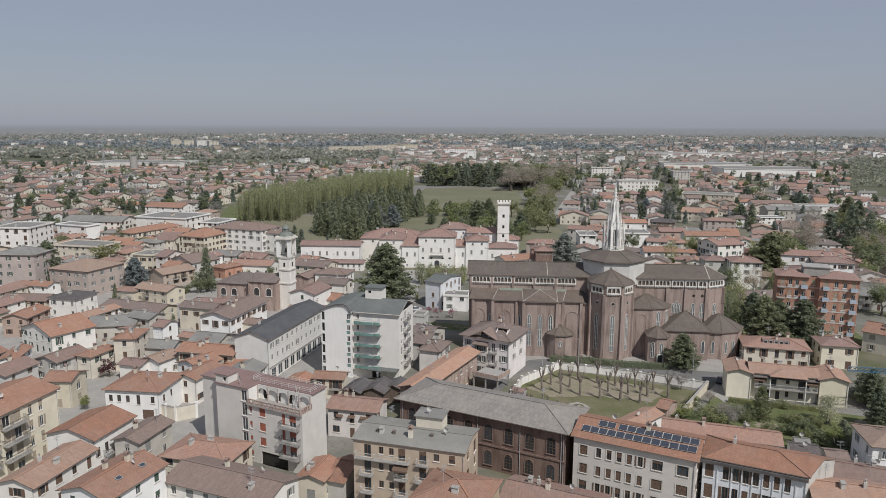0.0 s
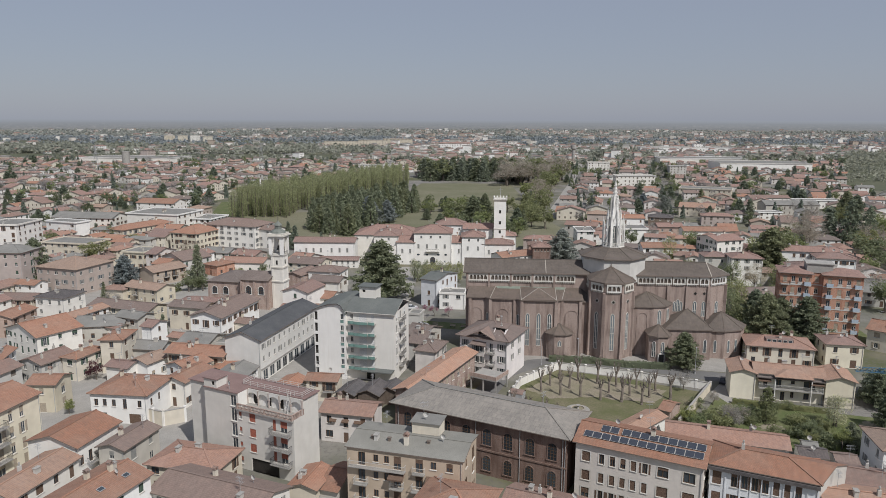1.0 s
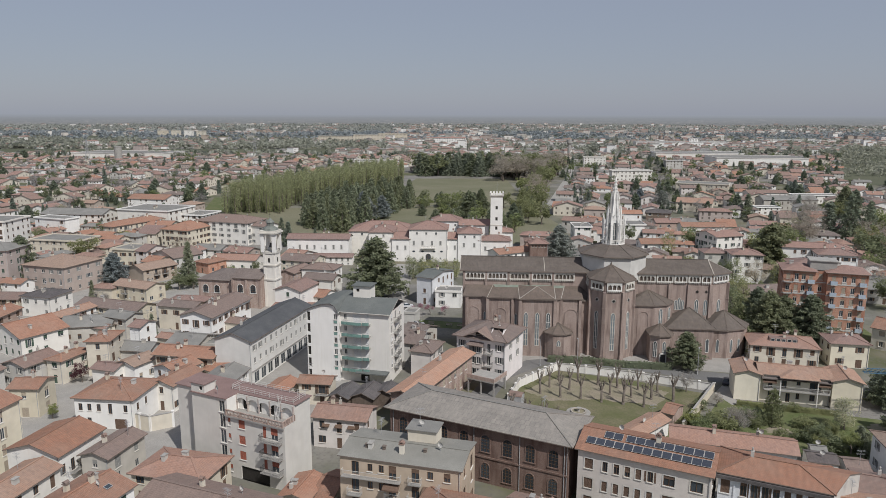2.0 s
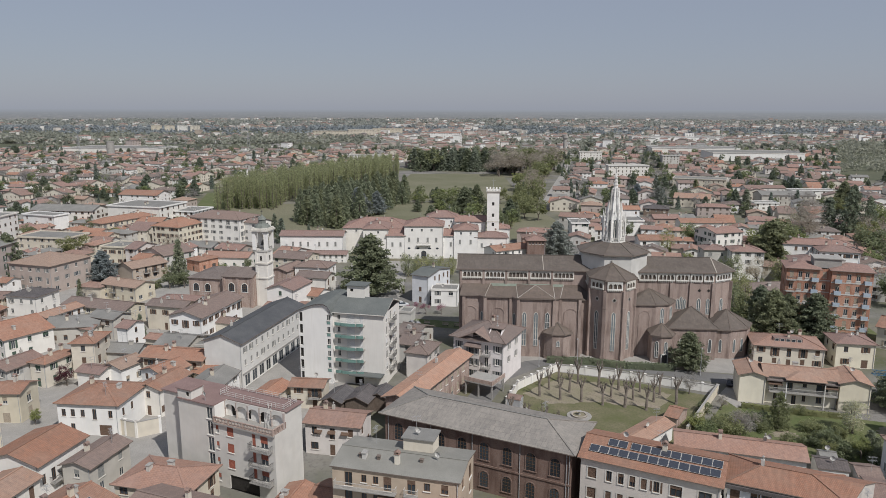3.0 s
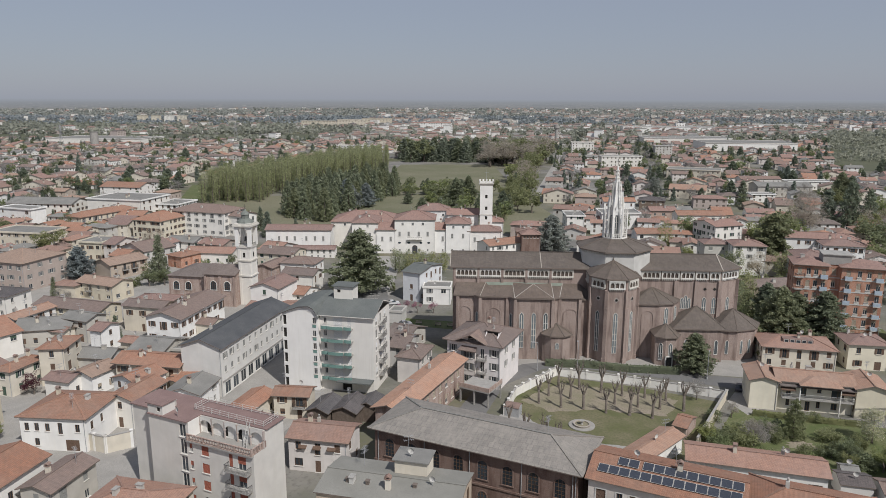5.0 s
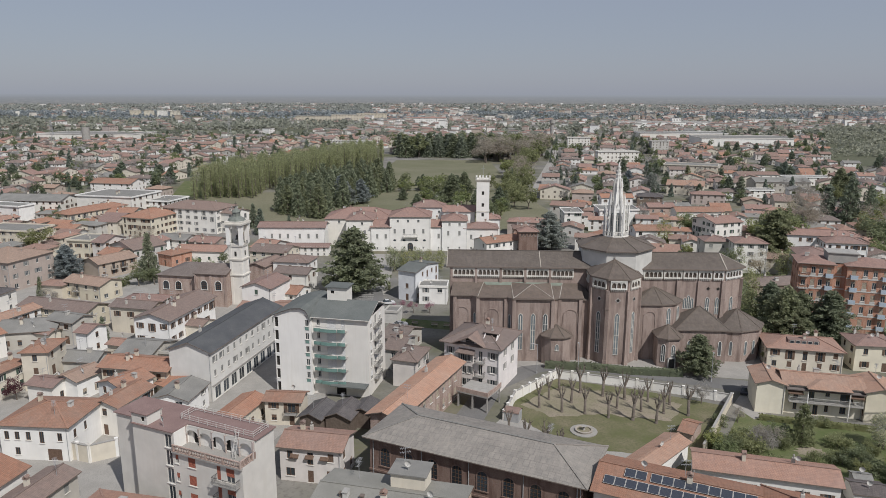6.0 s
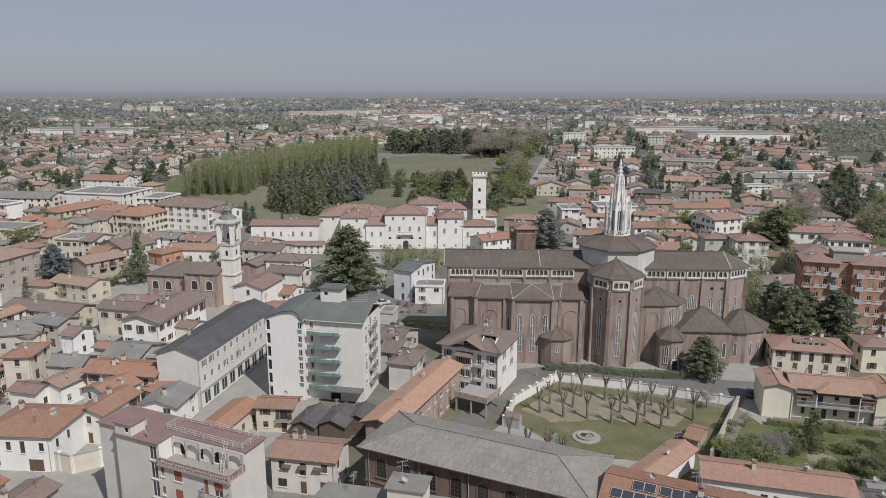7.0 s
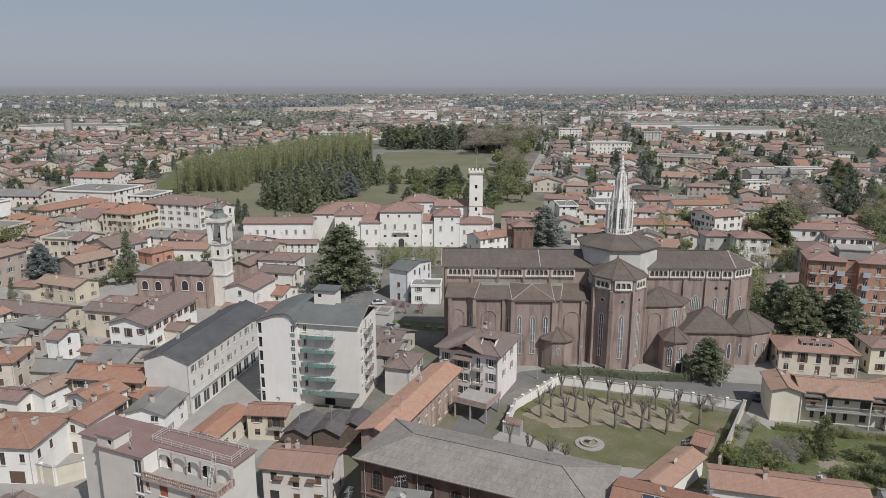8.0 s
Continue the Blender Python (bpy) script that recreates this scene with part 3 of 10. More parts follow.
def house(x, y, w, d, h, rot, roof="hip", wall="WHITE", tile="RED", name="house", blank="", seen="fr", pitch=17.0, gap=2.9,
          trim=None, wish=None, chimneys=2, balconies=0, near=True, label="", ov=0.5, first=0.0, wins=None, shapes=True):
    rnd = random.Random(int(x * 13 + y * 7 + w * 3))
    floors = max(1, round(h / 3.1))
    word = {1: "single-storey", 2: "two-storey", 3: "three-storey", 4: "four-storey", 5: "five-storey", 6: "six-storey"}.get(floors, "tall")
    form = {"hip": "hipped", "gx": "gabled", "gy": "gabled", "flat": "flat"}[roof]
    lab = label or f"{word} {WORDS[wall]} house with a {form} {ROOFWORDS[tile]} roof"
    t = thing(name, pose(x, y, 0, 0, 0, rot), lab, "house" if name in ("house", "villa") else name.replace("_", " "))
    TAKEN.append((x, y, w, d, rot))
    fh = (h - first) / floors
    trim = trim or rnd.choice(["brown", "green", "grey", "brown", "beige"])
    g = Geo()
    openings = []
    for side, (p0, ang, length) in side_faces(w, d).items():
        ops = []
        n = int((length - 1.2) / gap)
        for u, z0, ww, hh, st in (wins or {}).get(side, ()):
            ops.append((u - ww / 2, u + ww / 2, z0, z0 + hh))
            openings.append((side, p0, ang, u, z0, ww, hh, st))
        for fl in range(floors) if side not in blank and n > 0 and side not in (wins or {}) else ():
            for i in range(n):
                if rnd.random() < 0.12:
                    continue
                u = (i + 0.5) * length / n
                ww = 1.0 if rnd.random() < 0.8 else 1.5
                tall = fl > 0 and rnd.random() < 0.18
                z0 = first + fl * fh + (0.15 if tall else 0.95)
                hh = min(1.45 if not tall else 2.2, first + (fl + 1) * fh - 0.35 - z0)
                if fl == 0 and side == "f" and i == n // 2:
                    z0, hh = 0.05, 2.15
                ops.append((u - ww / 2, u + ww / 2, z0, z0 + hh))
                openings.append((side, p0, ang, u, z0, ww, hh, ""))
        c, s = math.cos(radians(ang)), math.sin(radians(ang))
        g.facade(p0, (c, s), length, 0, h, ops, 0.2, 0, 1)
    rg, height = roof_shape(w, d, h, roof, pitch, ov)
    if roof == "gx":
        for sx in (-w / 2, w / 2):
            g.poly([(sx, -d / 2, h), (sx, d / 2, h), (sx, 0, height(0, 0) - 0.17)])
    elif roof == "gy":
        for sy in (-d / 2, d / 2):
            g.poly([(-w / 2, sy, h), (w / 2, sy, h), (0, sy, height(0, 0) - 0.17)])
    g.part("body", [WALLS[wall], INSIDE_SHADE if near else CLOSED], t)
    rf = rg.part("roof", [TILES[tile], FASCIA if roof != "flat" else WALLS[wall]], t)
    if roof == "flat":
        rg.rim.part("parapet", [WALLS[wall]], t)
    for p, q in rg.caps if near else ():
        cap = Geo()
        cap.bar(p, q, 0.3, 0.1)
        cap.part("ridge_cap", [TILES[tile]], rf)
    styles = ["plain", "open", "open", "roll1", "roll2", "roll3"] if not wish else wish
    for side, p0, ang, u, z0, ww, hh, want in openings:
        if side in seen and near:
            st = rnd.choice(styles)
            if hh > 2 and z0 < 0.1:
                st = "roll3"
            st = want or st
            add_window(t, p0, ang, u, z0, ww, hh, st, trim)
            if balconies and hh > 2 and z0 > 0.2:
                c, s = math.cos(radians(ang)), math.sin(radians(ang))
                put("balcony", balcony_mesh(2.4, 1.0, "rail"), t, m=pose(p0[0] + c * u, p0[1] + s * u, z0, 0, 0, ang))
    for i in range(chimneys):
        cx, cy = rnd.uniform(-0.3, 0.3) * w, rnd.uniform(-0.3, 0.3) * d
        put("chimney", chimney_mesh(rnd.randrange(3)), t, m=pose(cx, cy, height(cx, cy), 0, 0, rnd.choice((0, 90))))
    if near and rnd.random() < 0.6:
        cx, cy = rnd.uniform(-0.35, 0.35) * w, rnd.uniform(-0.3, 0.3) * d
        put("antenna", antenna_mesh(), t, m=pose(cx, cy, height(cx, cy), 0, 0, rnd.uniform(0, 180)))
    if near and rnd.random() < 0.4:
        cx, cy = rnd.uniform(-0.35, 0.35) * w, rnd.uniform(-0.3, 0.3) * d
        put("satellite_dish", dish_mesh(), t, m=pose(cx, cy, height(cx, cy), 0, 0, -10))
    if near and h > 5:
        pipe = Geo()
        pipe.tube((w / 2 - 0.25, -d / 2 - 0.08, 0), (w / 2 - 0.25, -d / 2 - 0.08, h - 0.1), 0.06, n=6)
        pipe.part("downpipe", METAL, t)
    return t


# ---- trees ----
LOD = [1]


def clump(g, c, r, n, rng, flat=1.0, size=0.4, droop=0.0, slim=0.6):
    """Leaf sprays scattered through a rounded clump; far trees have fewer and larger ones."""
    n, size = max(3, n // LOD[0]), size * LOD[0] ** 0.5
    c = np.array(c, float)
    p = rng.normal(size=(n, 3))
    p /= np.linalg.norm(p, axis=1, keepdims=True)
    p *= (rng.random((n, 1)) ** 0.4) * r
    p[:, 2] *= flat
    p += c
    a = rng.normal(size=(n, 3))
    a[:, 2] *= 0.6
    a /= np.linalg.norm(a, axis=1, keepdims=True)
    b = np.cross(a, rng.normal(size=(n, 3)))
    b /= np.maximum(np.linalg.norm(b, axis=1, keepdims=True), 1e-6)
    s = size * (0.6 + 0.8 * rng.random((n, 1)))
    a, b = a * s, b * s * slim
    a[:, 2] -= droop * s[:, 0]
    k = len(g.v)
    quad = np.stack([p - a, p + b, p + a, p - b], 1).reshape(-1, 3)
    g.v.extend(map(tuple, quad.tolist()))
    g.f.extend((k + 4 * i, k + 4 * i + 1, k + 4 * i + 2, k + 4 * i + 3) for i in range(n))
    g.m.extend([0] * n)


def limb(g, p, d, length, r, depth, rng, tips):
    p, d = Vector(p), Vector(d).normalized()
    q = p + d * length
    g.tube(p, q, r, r * 0.62, 5 if r < 0.15 else 7)
    if depth == 0:
        tips.append(q)
        return
    for i in range(rng.integers(2, 4)):
        nd_ = d + Vector(rng.normal(size=3).tolist()) * 0.5
        nd_.z = abs(nd_.z) * 0.6 + 0.25
        limb(g, q, nd_, length * rng.uniform(0.6, 0.85), r * 0.6, depth - 1, rng, tips)


TREES = {}


def tree_proto(kind, var, coarse=1):
    """Trunk and crown meshes of a tree 10 m high; copies share them."""
    key = (kind, var, coarse)
    if key in TREES:
        return TREES[key]
    rng = np.random.default_rng(sum(map(ord, kind)) + 31 * var)
    LOD[0] = coarse
    g, t = Geo(), Geo()
    leaf = {"cedar": "cedar", "bluecedar": "blue", "conifer": "dark", "broad": "broad", "olive": "olive", "poplar": "poplar", "bare": "twigs",
            "cypress": "dark", "blossom": "blossom", "pink": "pinkb", "shrub": "olive", "purple": "purple", "spruce": "cedar", "lime": "lime", "fir": "fir", "thuja": "olive"}[kind]
    if kind in ("cedar", "bluecedar"):
        t.tube((0, 0, 0), (0, 0, 9.6), 0.42, 0.06, 8)
        for lev in range(16):
            z = 1.0 + lev * 0.55
            reach = 4.0 * (1 - (lev / 16.6) ** 1.8) * rng.uniform(0.78, 1.08)
            n = max(5, int(10 - lev * 0.35))
            for i in range(n):
                ang = 2 * math.pi * (i + rng.random() * 0.8) / n
                r = reach * rng.uniform(0.65, 1.1)
                t.tube((0, 0, z), (r * math.cos(ang) * 0.9, r * math.sin(ang) * 0.9, z + 0.1 * r), 0.09, 0.03, 4)
                for f in (0.35, 0.6, 0.82, 1.0):
                    clump(g, (r * f * math.cos(ang), r * f * math.sin(ang), z + 0.1 * r * f), 0.78 - 0.2 * f, 26, rng, 0.5, 0.19, 0.3)
        clump(g, (0, 0, 9.6), 0.6, 26, rng, 1.0, 0.3)
    elif kind in ("conifer", "cypress", "spruce", "fir", "thuja"):
        wide = {"conifer": 2.3, "cypress": 1.05, "spruce": 2.7, "fir": 2.9, "thuja": 3.0}[kind]
        t.tube((0, 0, 0), (0, 0, 9.7), 0.3, 0.03, 7)
        for lev in range(17):
            z = 0.7 + lev * 0.54
            r = wide * (1 - lev / 17.5) ** {"cypress": 0.5, "thuja": 0.55}.get(kind, 0.8) * rng.uniform(0.8, 1.15)
            n = max(4, int(10 * (1 - lev / 22)))
            for i in range(n):
                ang = 2 * math.pi * (i + rng.random()) / n
                for f in (0.5, 0.95):
                    clump(g, (r * f * math.cos(ang), r * f * math.sin(ang), z - 0.12 * r * f), 0.46, 20, rng, 0.75, 0.19, 0.4)
        clump(g, (0, 0, 9.8), 0.25, 10, rng, 1.6, 0.22)
    elif kind == "poplar":
        t.tube((0, 0, 0), (0, 0, 9.0), 0.2, 0.03, 6)
        for i in range(80):
            z = 0.5 + 9.2 * (i / 80)
            r = 1.0 * math.sin(math.pi * min(1, (z + 0.3) / 11)) ** 0.6
            ang = rng.random() * 6.28
            clump(g, (0.65 * r * math.cos(ang), 0.65 * r * math.sin(ang), z), 0.55, 15, rng, 1.9, 0.13)
    elif kind in ("lime", "blossom"):
        t.tube((0, 0, 0), (0, 0, 8.0), 0.22, 0.04, 7)
        for i in range(90):
            z = 1.6 + 8.0 * rng.random()
            r = 2.6 * math.sin(math.pi * min(1, (z - 0.6) / 9.8)) ** 0.6 * rng.random() ** 0.5
            ang = rng.random() * 6.28
            clump(g, (r * math.cos(ang), r * math.sin(ang), z), 0.8, 20, rng, 1.1, 0.16)
    elif kind == "pink":
        tips = []
        limb(t, (0, 0, 0), (0, 0, 1), 2.4, 0.24, 4, rng, tips)
        for q in tips:
            clump(g, q, 1.25, 36, rng, 0.95, 0.15)
    elif kind == "shrub":
        t.tube((0, 0, 0), (0, 0, 4), 0.3, 0.1, 5)
        for i in range(26):
            a, r = rng.random() * 6.28, 4.2 * rng.random() ** 0.5
            clump(g, (r * math.cos(a), r * math.sin(a), rng.uniform(1.5, 8.2) * (1 - 0.06 * r)), 1.9, 44, rng, 0.9, 0.4)
    else:
        tips = []
        limb(t, (0, 0, 0), (0, 0, 1), 2.1, 0.28, 3, rng, tips)
        for q in tips:
            clump(g, q, 1.3, 90, rng, 0.85, *((0.3, 0.0, 0.08) if kind == "bare" else (0.18,)))
        for i in range(26):
            a = rng.random() * 6.28
            r = 2.9 * rng.random() ** 0.5
            clump(g, (r * math.cos(a), r * math.sin(a), 6.0 + rng.uniform(-2.6, 2.9) * math.sqrt(max(0, 1 - (r / 3.3) ** 2))), rng.uniform(0.7, 1.2), 64, rng, 0.95, *((0.3, 0.0, 0.08) if kind == "bare" else (0.18,)))
    LOD[0] = 1
    top = max(v[2] for v in g.v)
    TREES[key] = (t.mesh("trunk", [BARK]), g.mesh("crown", [LEAF[leaf]], uv=False), top)
    return TREES[key]


TREE_LABEL = {"cedar": "dark green cedar with layered spreading branches", "bluecedar": "blue-grey cedar with dense drooping branches", "conifer": "tall dark green fir tree among houses",
              "broad": "leafy tree in fresh spring green", "olive": "leafy tree with dull olive-green foliage", "poplar": "slim poplar in young spring leaf", "bare": "leafless brown tree with fine twigs",
              "cypress": "narrow dark green cypress", "blossom": "small tree in white blossom", "pink": "small tree in pink blossom", "shrub": "rounded green garden shrub",
              "purple": "small purple-leaved plum tree", "spruce": "broad dark green spruce", "thuja": "bushy conical evergreen with olive-green foliage", "fir": "tall dense fir with drooping green branches", "lime": "lime tree in thin young yellow-green leaf"}


def tree(kind, x, y, h, var=0, wide=1.0, group=""):
    """A tree of its own, h metres high."""
    tr, cr, top = tree_proto(kind, var % 3)
    k = h / top
    t = thing("shrub" if kind == "shrub" else "tree", pose(x, y, 0, 0, 0, (x * 37 + y * 91) % 360), TREE_LABEL[kind], "shrub" if kind == "shrub" else "tree", group)
    sc = Matrix.Diagonal((k * wide, k * wide, k, 1))
    put("trunk", tr, t, m=sc)
    put("crown", cr, t, m=sc)
    return t


def joined(name, items, label, category):
    """Many far things as ONE mesh: items are (mesh, matrix); materials are kept."""
    mats, slot = [], {}
    V, F, M, base = [], [], [], 0
    for me, m in items:
        n = len(me.vertices)
        co = np.empty(n * 3)
        me.vertices.foreach_get("co", co)
        m = np.array(m)
        V.append(co.reshape(-1, 3) @ m[:3, :3].T + m[:3, 3])
        key = me.name
        if key not in JOIN:
            JOIN[key] = ([tuple(p.vertices) for p in me.polygons], [p.material_index for p in me.polygons])
        fs, ms = JOIN[key]
        idx = []
        for mt in me.materials:
            if mt.name not in slot:
                slot[mt.name] = len(mats)
                mats.append(mt)
            idx.append(slot[mt.name])
        F.extend(tuple(v + base for v in f) for f in fs)
        M.extend(idx[k] for k in ms)
        base += n
    g = Geo()
    g.v, g.f, g.m = np.concatenate(V).tolist(), F, M
    return tagged(g.part(name, mats), label, category, "", "stuff")


JOIN = {}


# ---- ground ----
def sheet(name, pts, z, mat, label, category, kind="structure", ragged=0.0):
    g = Geo()
    if ragged:
        rg, out = random.Random(len(label)), []
        for (x0, y0), (x1, y1) in zip(pts, pts[1:] + pts[:1]):
            n = max(2, int(math.hypot(x1 - x0, y1 - y0) / 0.9))
            for i in range(n):
                k = ragged if i else ragged * 0.5
                out.append((x0 + (x1 - x0) * i / n + rg.uniform(-k, k), y0 + (y1 - y0) * i / n + rg.uniform(-k, k)))
        pts = out
    g.poly([(p[0], p[1], z) for p in pts])
    return tagged(g.part(name, mat), label, category, "", kind)


def ground_material():
    m, nt, b = base_mat("town_ground", 0.95, 0.15)
    v = coords(nt)
    big = ramp(nt, noise_tex(nt, v, 0.012, 6, 0.65), 0.42, 0.6)
    mid = ramp(nt, noise_tex(nt, v, 0.06, 5), 0.4, 0.65)
    fine = noise_tex(nt, v, 1.2, 5)
    c = mix(nt, mid, (0.18, 0.172, 0.16), (0.26, 0.245, 0.222))
    green = mix(nt, mid, (0.095, 0.105, 0.05), (0.165, 0.15, 0.095))
    c = mix(nt, big, c, green)
    c = mix(nt, ramp(nt, fine, 0.5, 0.75), c, (0.14, 0.13, 0.117))
    nt.links.new(c, b.inputs["Base Color"])
    return m


g = Geo()
g.poly([(x, y, 0) for x, y in ngon(64, 4480, 0, 0)])
tagged(g.part("ground", ground_material()), "flat town ground of grey paving and patches of green", "ground", "", "structure")

# hazy rim of the plain, far behind the last houses; haze painted as glow
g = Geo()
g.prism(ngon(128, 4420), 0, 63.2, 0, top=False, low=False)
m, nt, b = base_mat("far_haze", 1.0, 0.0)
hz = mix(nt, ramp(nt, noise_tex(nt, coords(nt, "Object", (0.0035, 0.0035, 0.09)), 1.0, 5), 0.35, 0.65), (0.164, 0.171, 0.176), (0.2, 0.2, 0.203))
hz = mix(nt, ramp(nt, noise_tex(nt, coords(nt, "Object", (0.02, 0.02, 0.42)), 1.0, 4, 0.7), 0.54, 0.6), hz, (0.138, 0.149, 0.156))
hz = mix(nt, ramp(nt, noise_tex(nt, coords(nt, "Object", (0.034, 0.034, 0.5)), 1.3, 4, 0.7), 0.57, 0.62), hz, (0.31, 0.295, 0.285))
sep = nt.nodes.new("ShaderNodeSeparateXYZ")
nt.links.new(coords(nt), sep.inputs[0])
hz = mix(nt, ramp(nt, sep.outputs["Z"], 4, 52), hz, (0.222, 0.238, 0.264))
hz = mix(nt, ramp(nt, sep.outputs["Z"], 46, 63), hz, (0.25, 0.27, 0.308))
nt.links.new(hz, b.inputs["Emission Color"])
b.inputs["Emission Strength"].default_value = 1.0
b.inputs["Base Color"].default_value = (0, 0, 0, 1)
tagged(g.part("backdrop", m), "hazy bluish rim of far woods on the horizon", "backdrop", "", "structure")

# garden with pollarded trees, its path and the street before the church
sheet("lawn", [(11.4, 154.9), (14.4, 164.2), (26.2, 175.3), (43.0, 168.8), (59.3, 160.0), (44.1, 134.8), (29.3, 136.0), (17.4, 144.3)], 0.03, LAWN, "worn green lawn of the walled garden", "lawn")
sheet("bare_patch", [(16.3, 161.9), (26.2, 171.2), (43.0, 165.3), (49.9, 161.2), (45.0, 153.6), (32.2, 157.1), (21.3, 156.0)], 0.05, SOIL, "trodden bare soil beneath the pollarded trees", "soil", ragged=0.5)
sheet("path", [(9.5, 152.5), (13.4, 158.4), (18.4, 150.2), (24.3, 143.7), (35.2, 140.7), (34.2, 136.0), (21.4, 137.8), (11.4, 146.7)], 0.06, PAVING, "pale gravel path of the garden", "path", ragged=0.3)
sheet("road", [(3.6, 143.2), (13.4, 170.1), (23.2, 179.4), (29.1, 181.2), (44.9, 175.9), (64.7, 167.6), (93.3, 160.5), (93.3, 166.3), (66.6, 174.0), (45.9, 179.4), (29.1, 185.3), (19.2, 183.0), (8.4, 172.4), (-0.4, 150.2)], 0.02, ASPHALT, "grey asphalt street between garden wall and church", "road")
sheet("church_yard", [(17.3, 181.8), (29.1, 185.3), (46.9, 179.4), (66.6, 174.6), (88.3, 169.9), (94.1, 192.1), (88.0, 221.3), (9.2, 227.4)], 0.015, PAVING, "pale paved yard round the church", "pavement")
sheet("garden_lawn", [(46.1, 136.0), (60.8, 158.2), (68.7, 153.5), (90.5, 146.4), (102.3, 142.9), (98.5, 126.4), (58.9, 131.3)], 0.02, GRASS, "green garden lawn behind the yellow house", "lawn")
sheet("wood_floor", [(78.4, 192.1), (98.1, 188.6), (122.7, 197.8), (132.1, 256.1), (97.5, 285.3), (68.2, 256.3), (80.2, 221.3)], 0.03, GRASS, "shaded grass beneath the tall cedars", "lawn")
sheet("drive", [(60.3, 160.6), (64.7, 166.4), (67.7, 161.7), (64.7, 155.3), (61.8, 154.1)], 0.03, PAVING, "pale concrete drive beside the yellow house", "drive")

# park and fields
sheet("park_lawn", [(-172.2, 407.3), (-98.9, 376.0), (-74.4, 346.0), (57.9, 354.8), (67.4, 400.9), (57.2, 492.6), (-59.7, 504.3), (-157.3, 470.4)], 0.04, MEADOW, "shaded lawn of the park behind the villa", "lawn")
sheet("park_meadow", [(-30.5, 504.3), (59.1, 504.0), (60.0, 718.9), (-30.8, 719.2), (-40.4, 606.5)], 0.05, MEADOW, "pale spring meadow of the park", "meadow")
sheet("sports_field", [(-162.2, 464.7), (-113.4, 470.2), (-118.1, 561.4), (-181.3, 550.3)], 0.05, GRASS, "flat green sports field", "field")
sheet("country_road", [(66.0, 460.0), (71.0, 460.0), (76.5, 509.7), (126.0, 717.4), (201.0, 1072.0), (194.6, 1072.0), (119.4, 717.4), (71.6, 509.7)], 0.06, PAVING, "straight pale road beside the park", "road")
sheet("villa_court", [(-34.1, 245.0), (-16.4, 244.9), (-14.5, 304.1), (-40.1, 304.2)], 0.02, PAVING, "pale gravel forecourt of the villa", "courtyard")

sheet("parking", [(-30.0, 229.0), (-15.5, 228.5), (-17.5, 249.0), (-31.0, 249.5)], 0.03, ASPHALT, "grey asphalt parking place beside the cedar", "parking")
sheet("flower_strip", [(-11.5, 220.5), (4.5, 216.5), (4.0, 209.5), (-10.5, 213.5)], 0.03, GRASS, "green strip with benches before the white house", "lawn")
sheet("old_town_paving", [(-74, 90), (-34, 142), (-22, 175), (-38, 246), (-75, 272), (-110, 350), (-225, 392), (-188, 288), (-130, 166), (-96, 118)], 0.012, PAVING, "worn grey paving of the old town lanes and courts", "pavement")

rg = random.Random(31)
for j, (x, y, r) in enumerate(((66, 141, 2.0), (88, 142, 2.2))):
    n = 40
    k = [rg.uniform(0.7, 1.1) for i in range(n)]
    sheet("worn_patch", [(x + r * 1.5 * k[i] * math.cos(2 * math.pi * i / n), y + r * k[i] * math.sin(2 * math.pi * i / n)) for i in range(n)], 0.065 + 0.004 * j, SOIL, "bare earthy patch worn into the lawn", "soil")


# ---- brick church ----
church = thing("church", pose(44.4, 198.7, -0.5, 0, 0, -4.3), "large brown brick church with polygonal apses, galleries and a pale spire", "church")


def ridge_cap(p, q, w, h, mat):
    """A raised cap along the hip of a roof."""
    k = Geo()
    k.bar(p, q, w, h)
    k.part("ridge_cap", [mat], church)


def lancet(parent, p, ang, w, h, name="window"):
    """A tall pointed window with a pale stone frame, tracery and dark glass; p is the middle of its foot on the wall."""
    key = (name, round(w, 2), round(h, 1))
    if key not in SHARED:
        g = Geo()
        a, n = w / 2, 5
        arch = [(a - a * 2 * (1 - math.cos(radians(60) * i / n)), h - a * 1.73 + 2 * a * math.sin(radians(60) * i / n)) for i in range(n + 1)]
        outline = [(-a, 0), (a, 0)] + arch + [(-x, z) for x, z in arch[::-1][1:]]
        grow = lambda k: [(x * (1 + k / a), z + (k if z > 0.1 else -k)) for x, z in outline]
        out = grow(0.1)
        m = len(outline)
        for i in range(m):
            j = (i + 1) % m
            (x0, z0), (x1, z1), (x2, z2), (x3, z3) = out[i], out[j], outline[j], outline[i]
            g.poly([(x0, -0.1, z0), (x1, -0.1, z1), (x2, -0.1, z2), (x3, -0.1, z3)], 0)
            g.poly([(x0, -0.1, z0), (x1, -0.1, z1), (x1, 0.05, z1), (x0, 0.05, z0)], 0)
            g.poly([(x3, -0.1, z3), (x2, -0.1, z2), (x2, 0.0, z2), (x3, 0.0, z3)], 0)
        g.poly([(x, -0.02, z) for x, z in outline], 1)
        if w > 0.7:
            g.box(-0.08, -0.09, 0, 0.08, -0.03, h - a * 1.2, 0)
            for k in range(1, int(h / 1.6)):
                g.box(-a, -0.07, k * 1.6 - 0.04, a, -0.03, k * 1.6 + 0.04, 0)
        SHARED[key] = g.mesh(name, [STONE, LEADED])
    put(name, SHARED[key], parent, m=pose(p[0], p[1], p[2], 0, 0, ang))


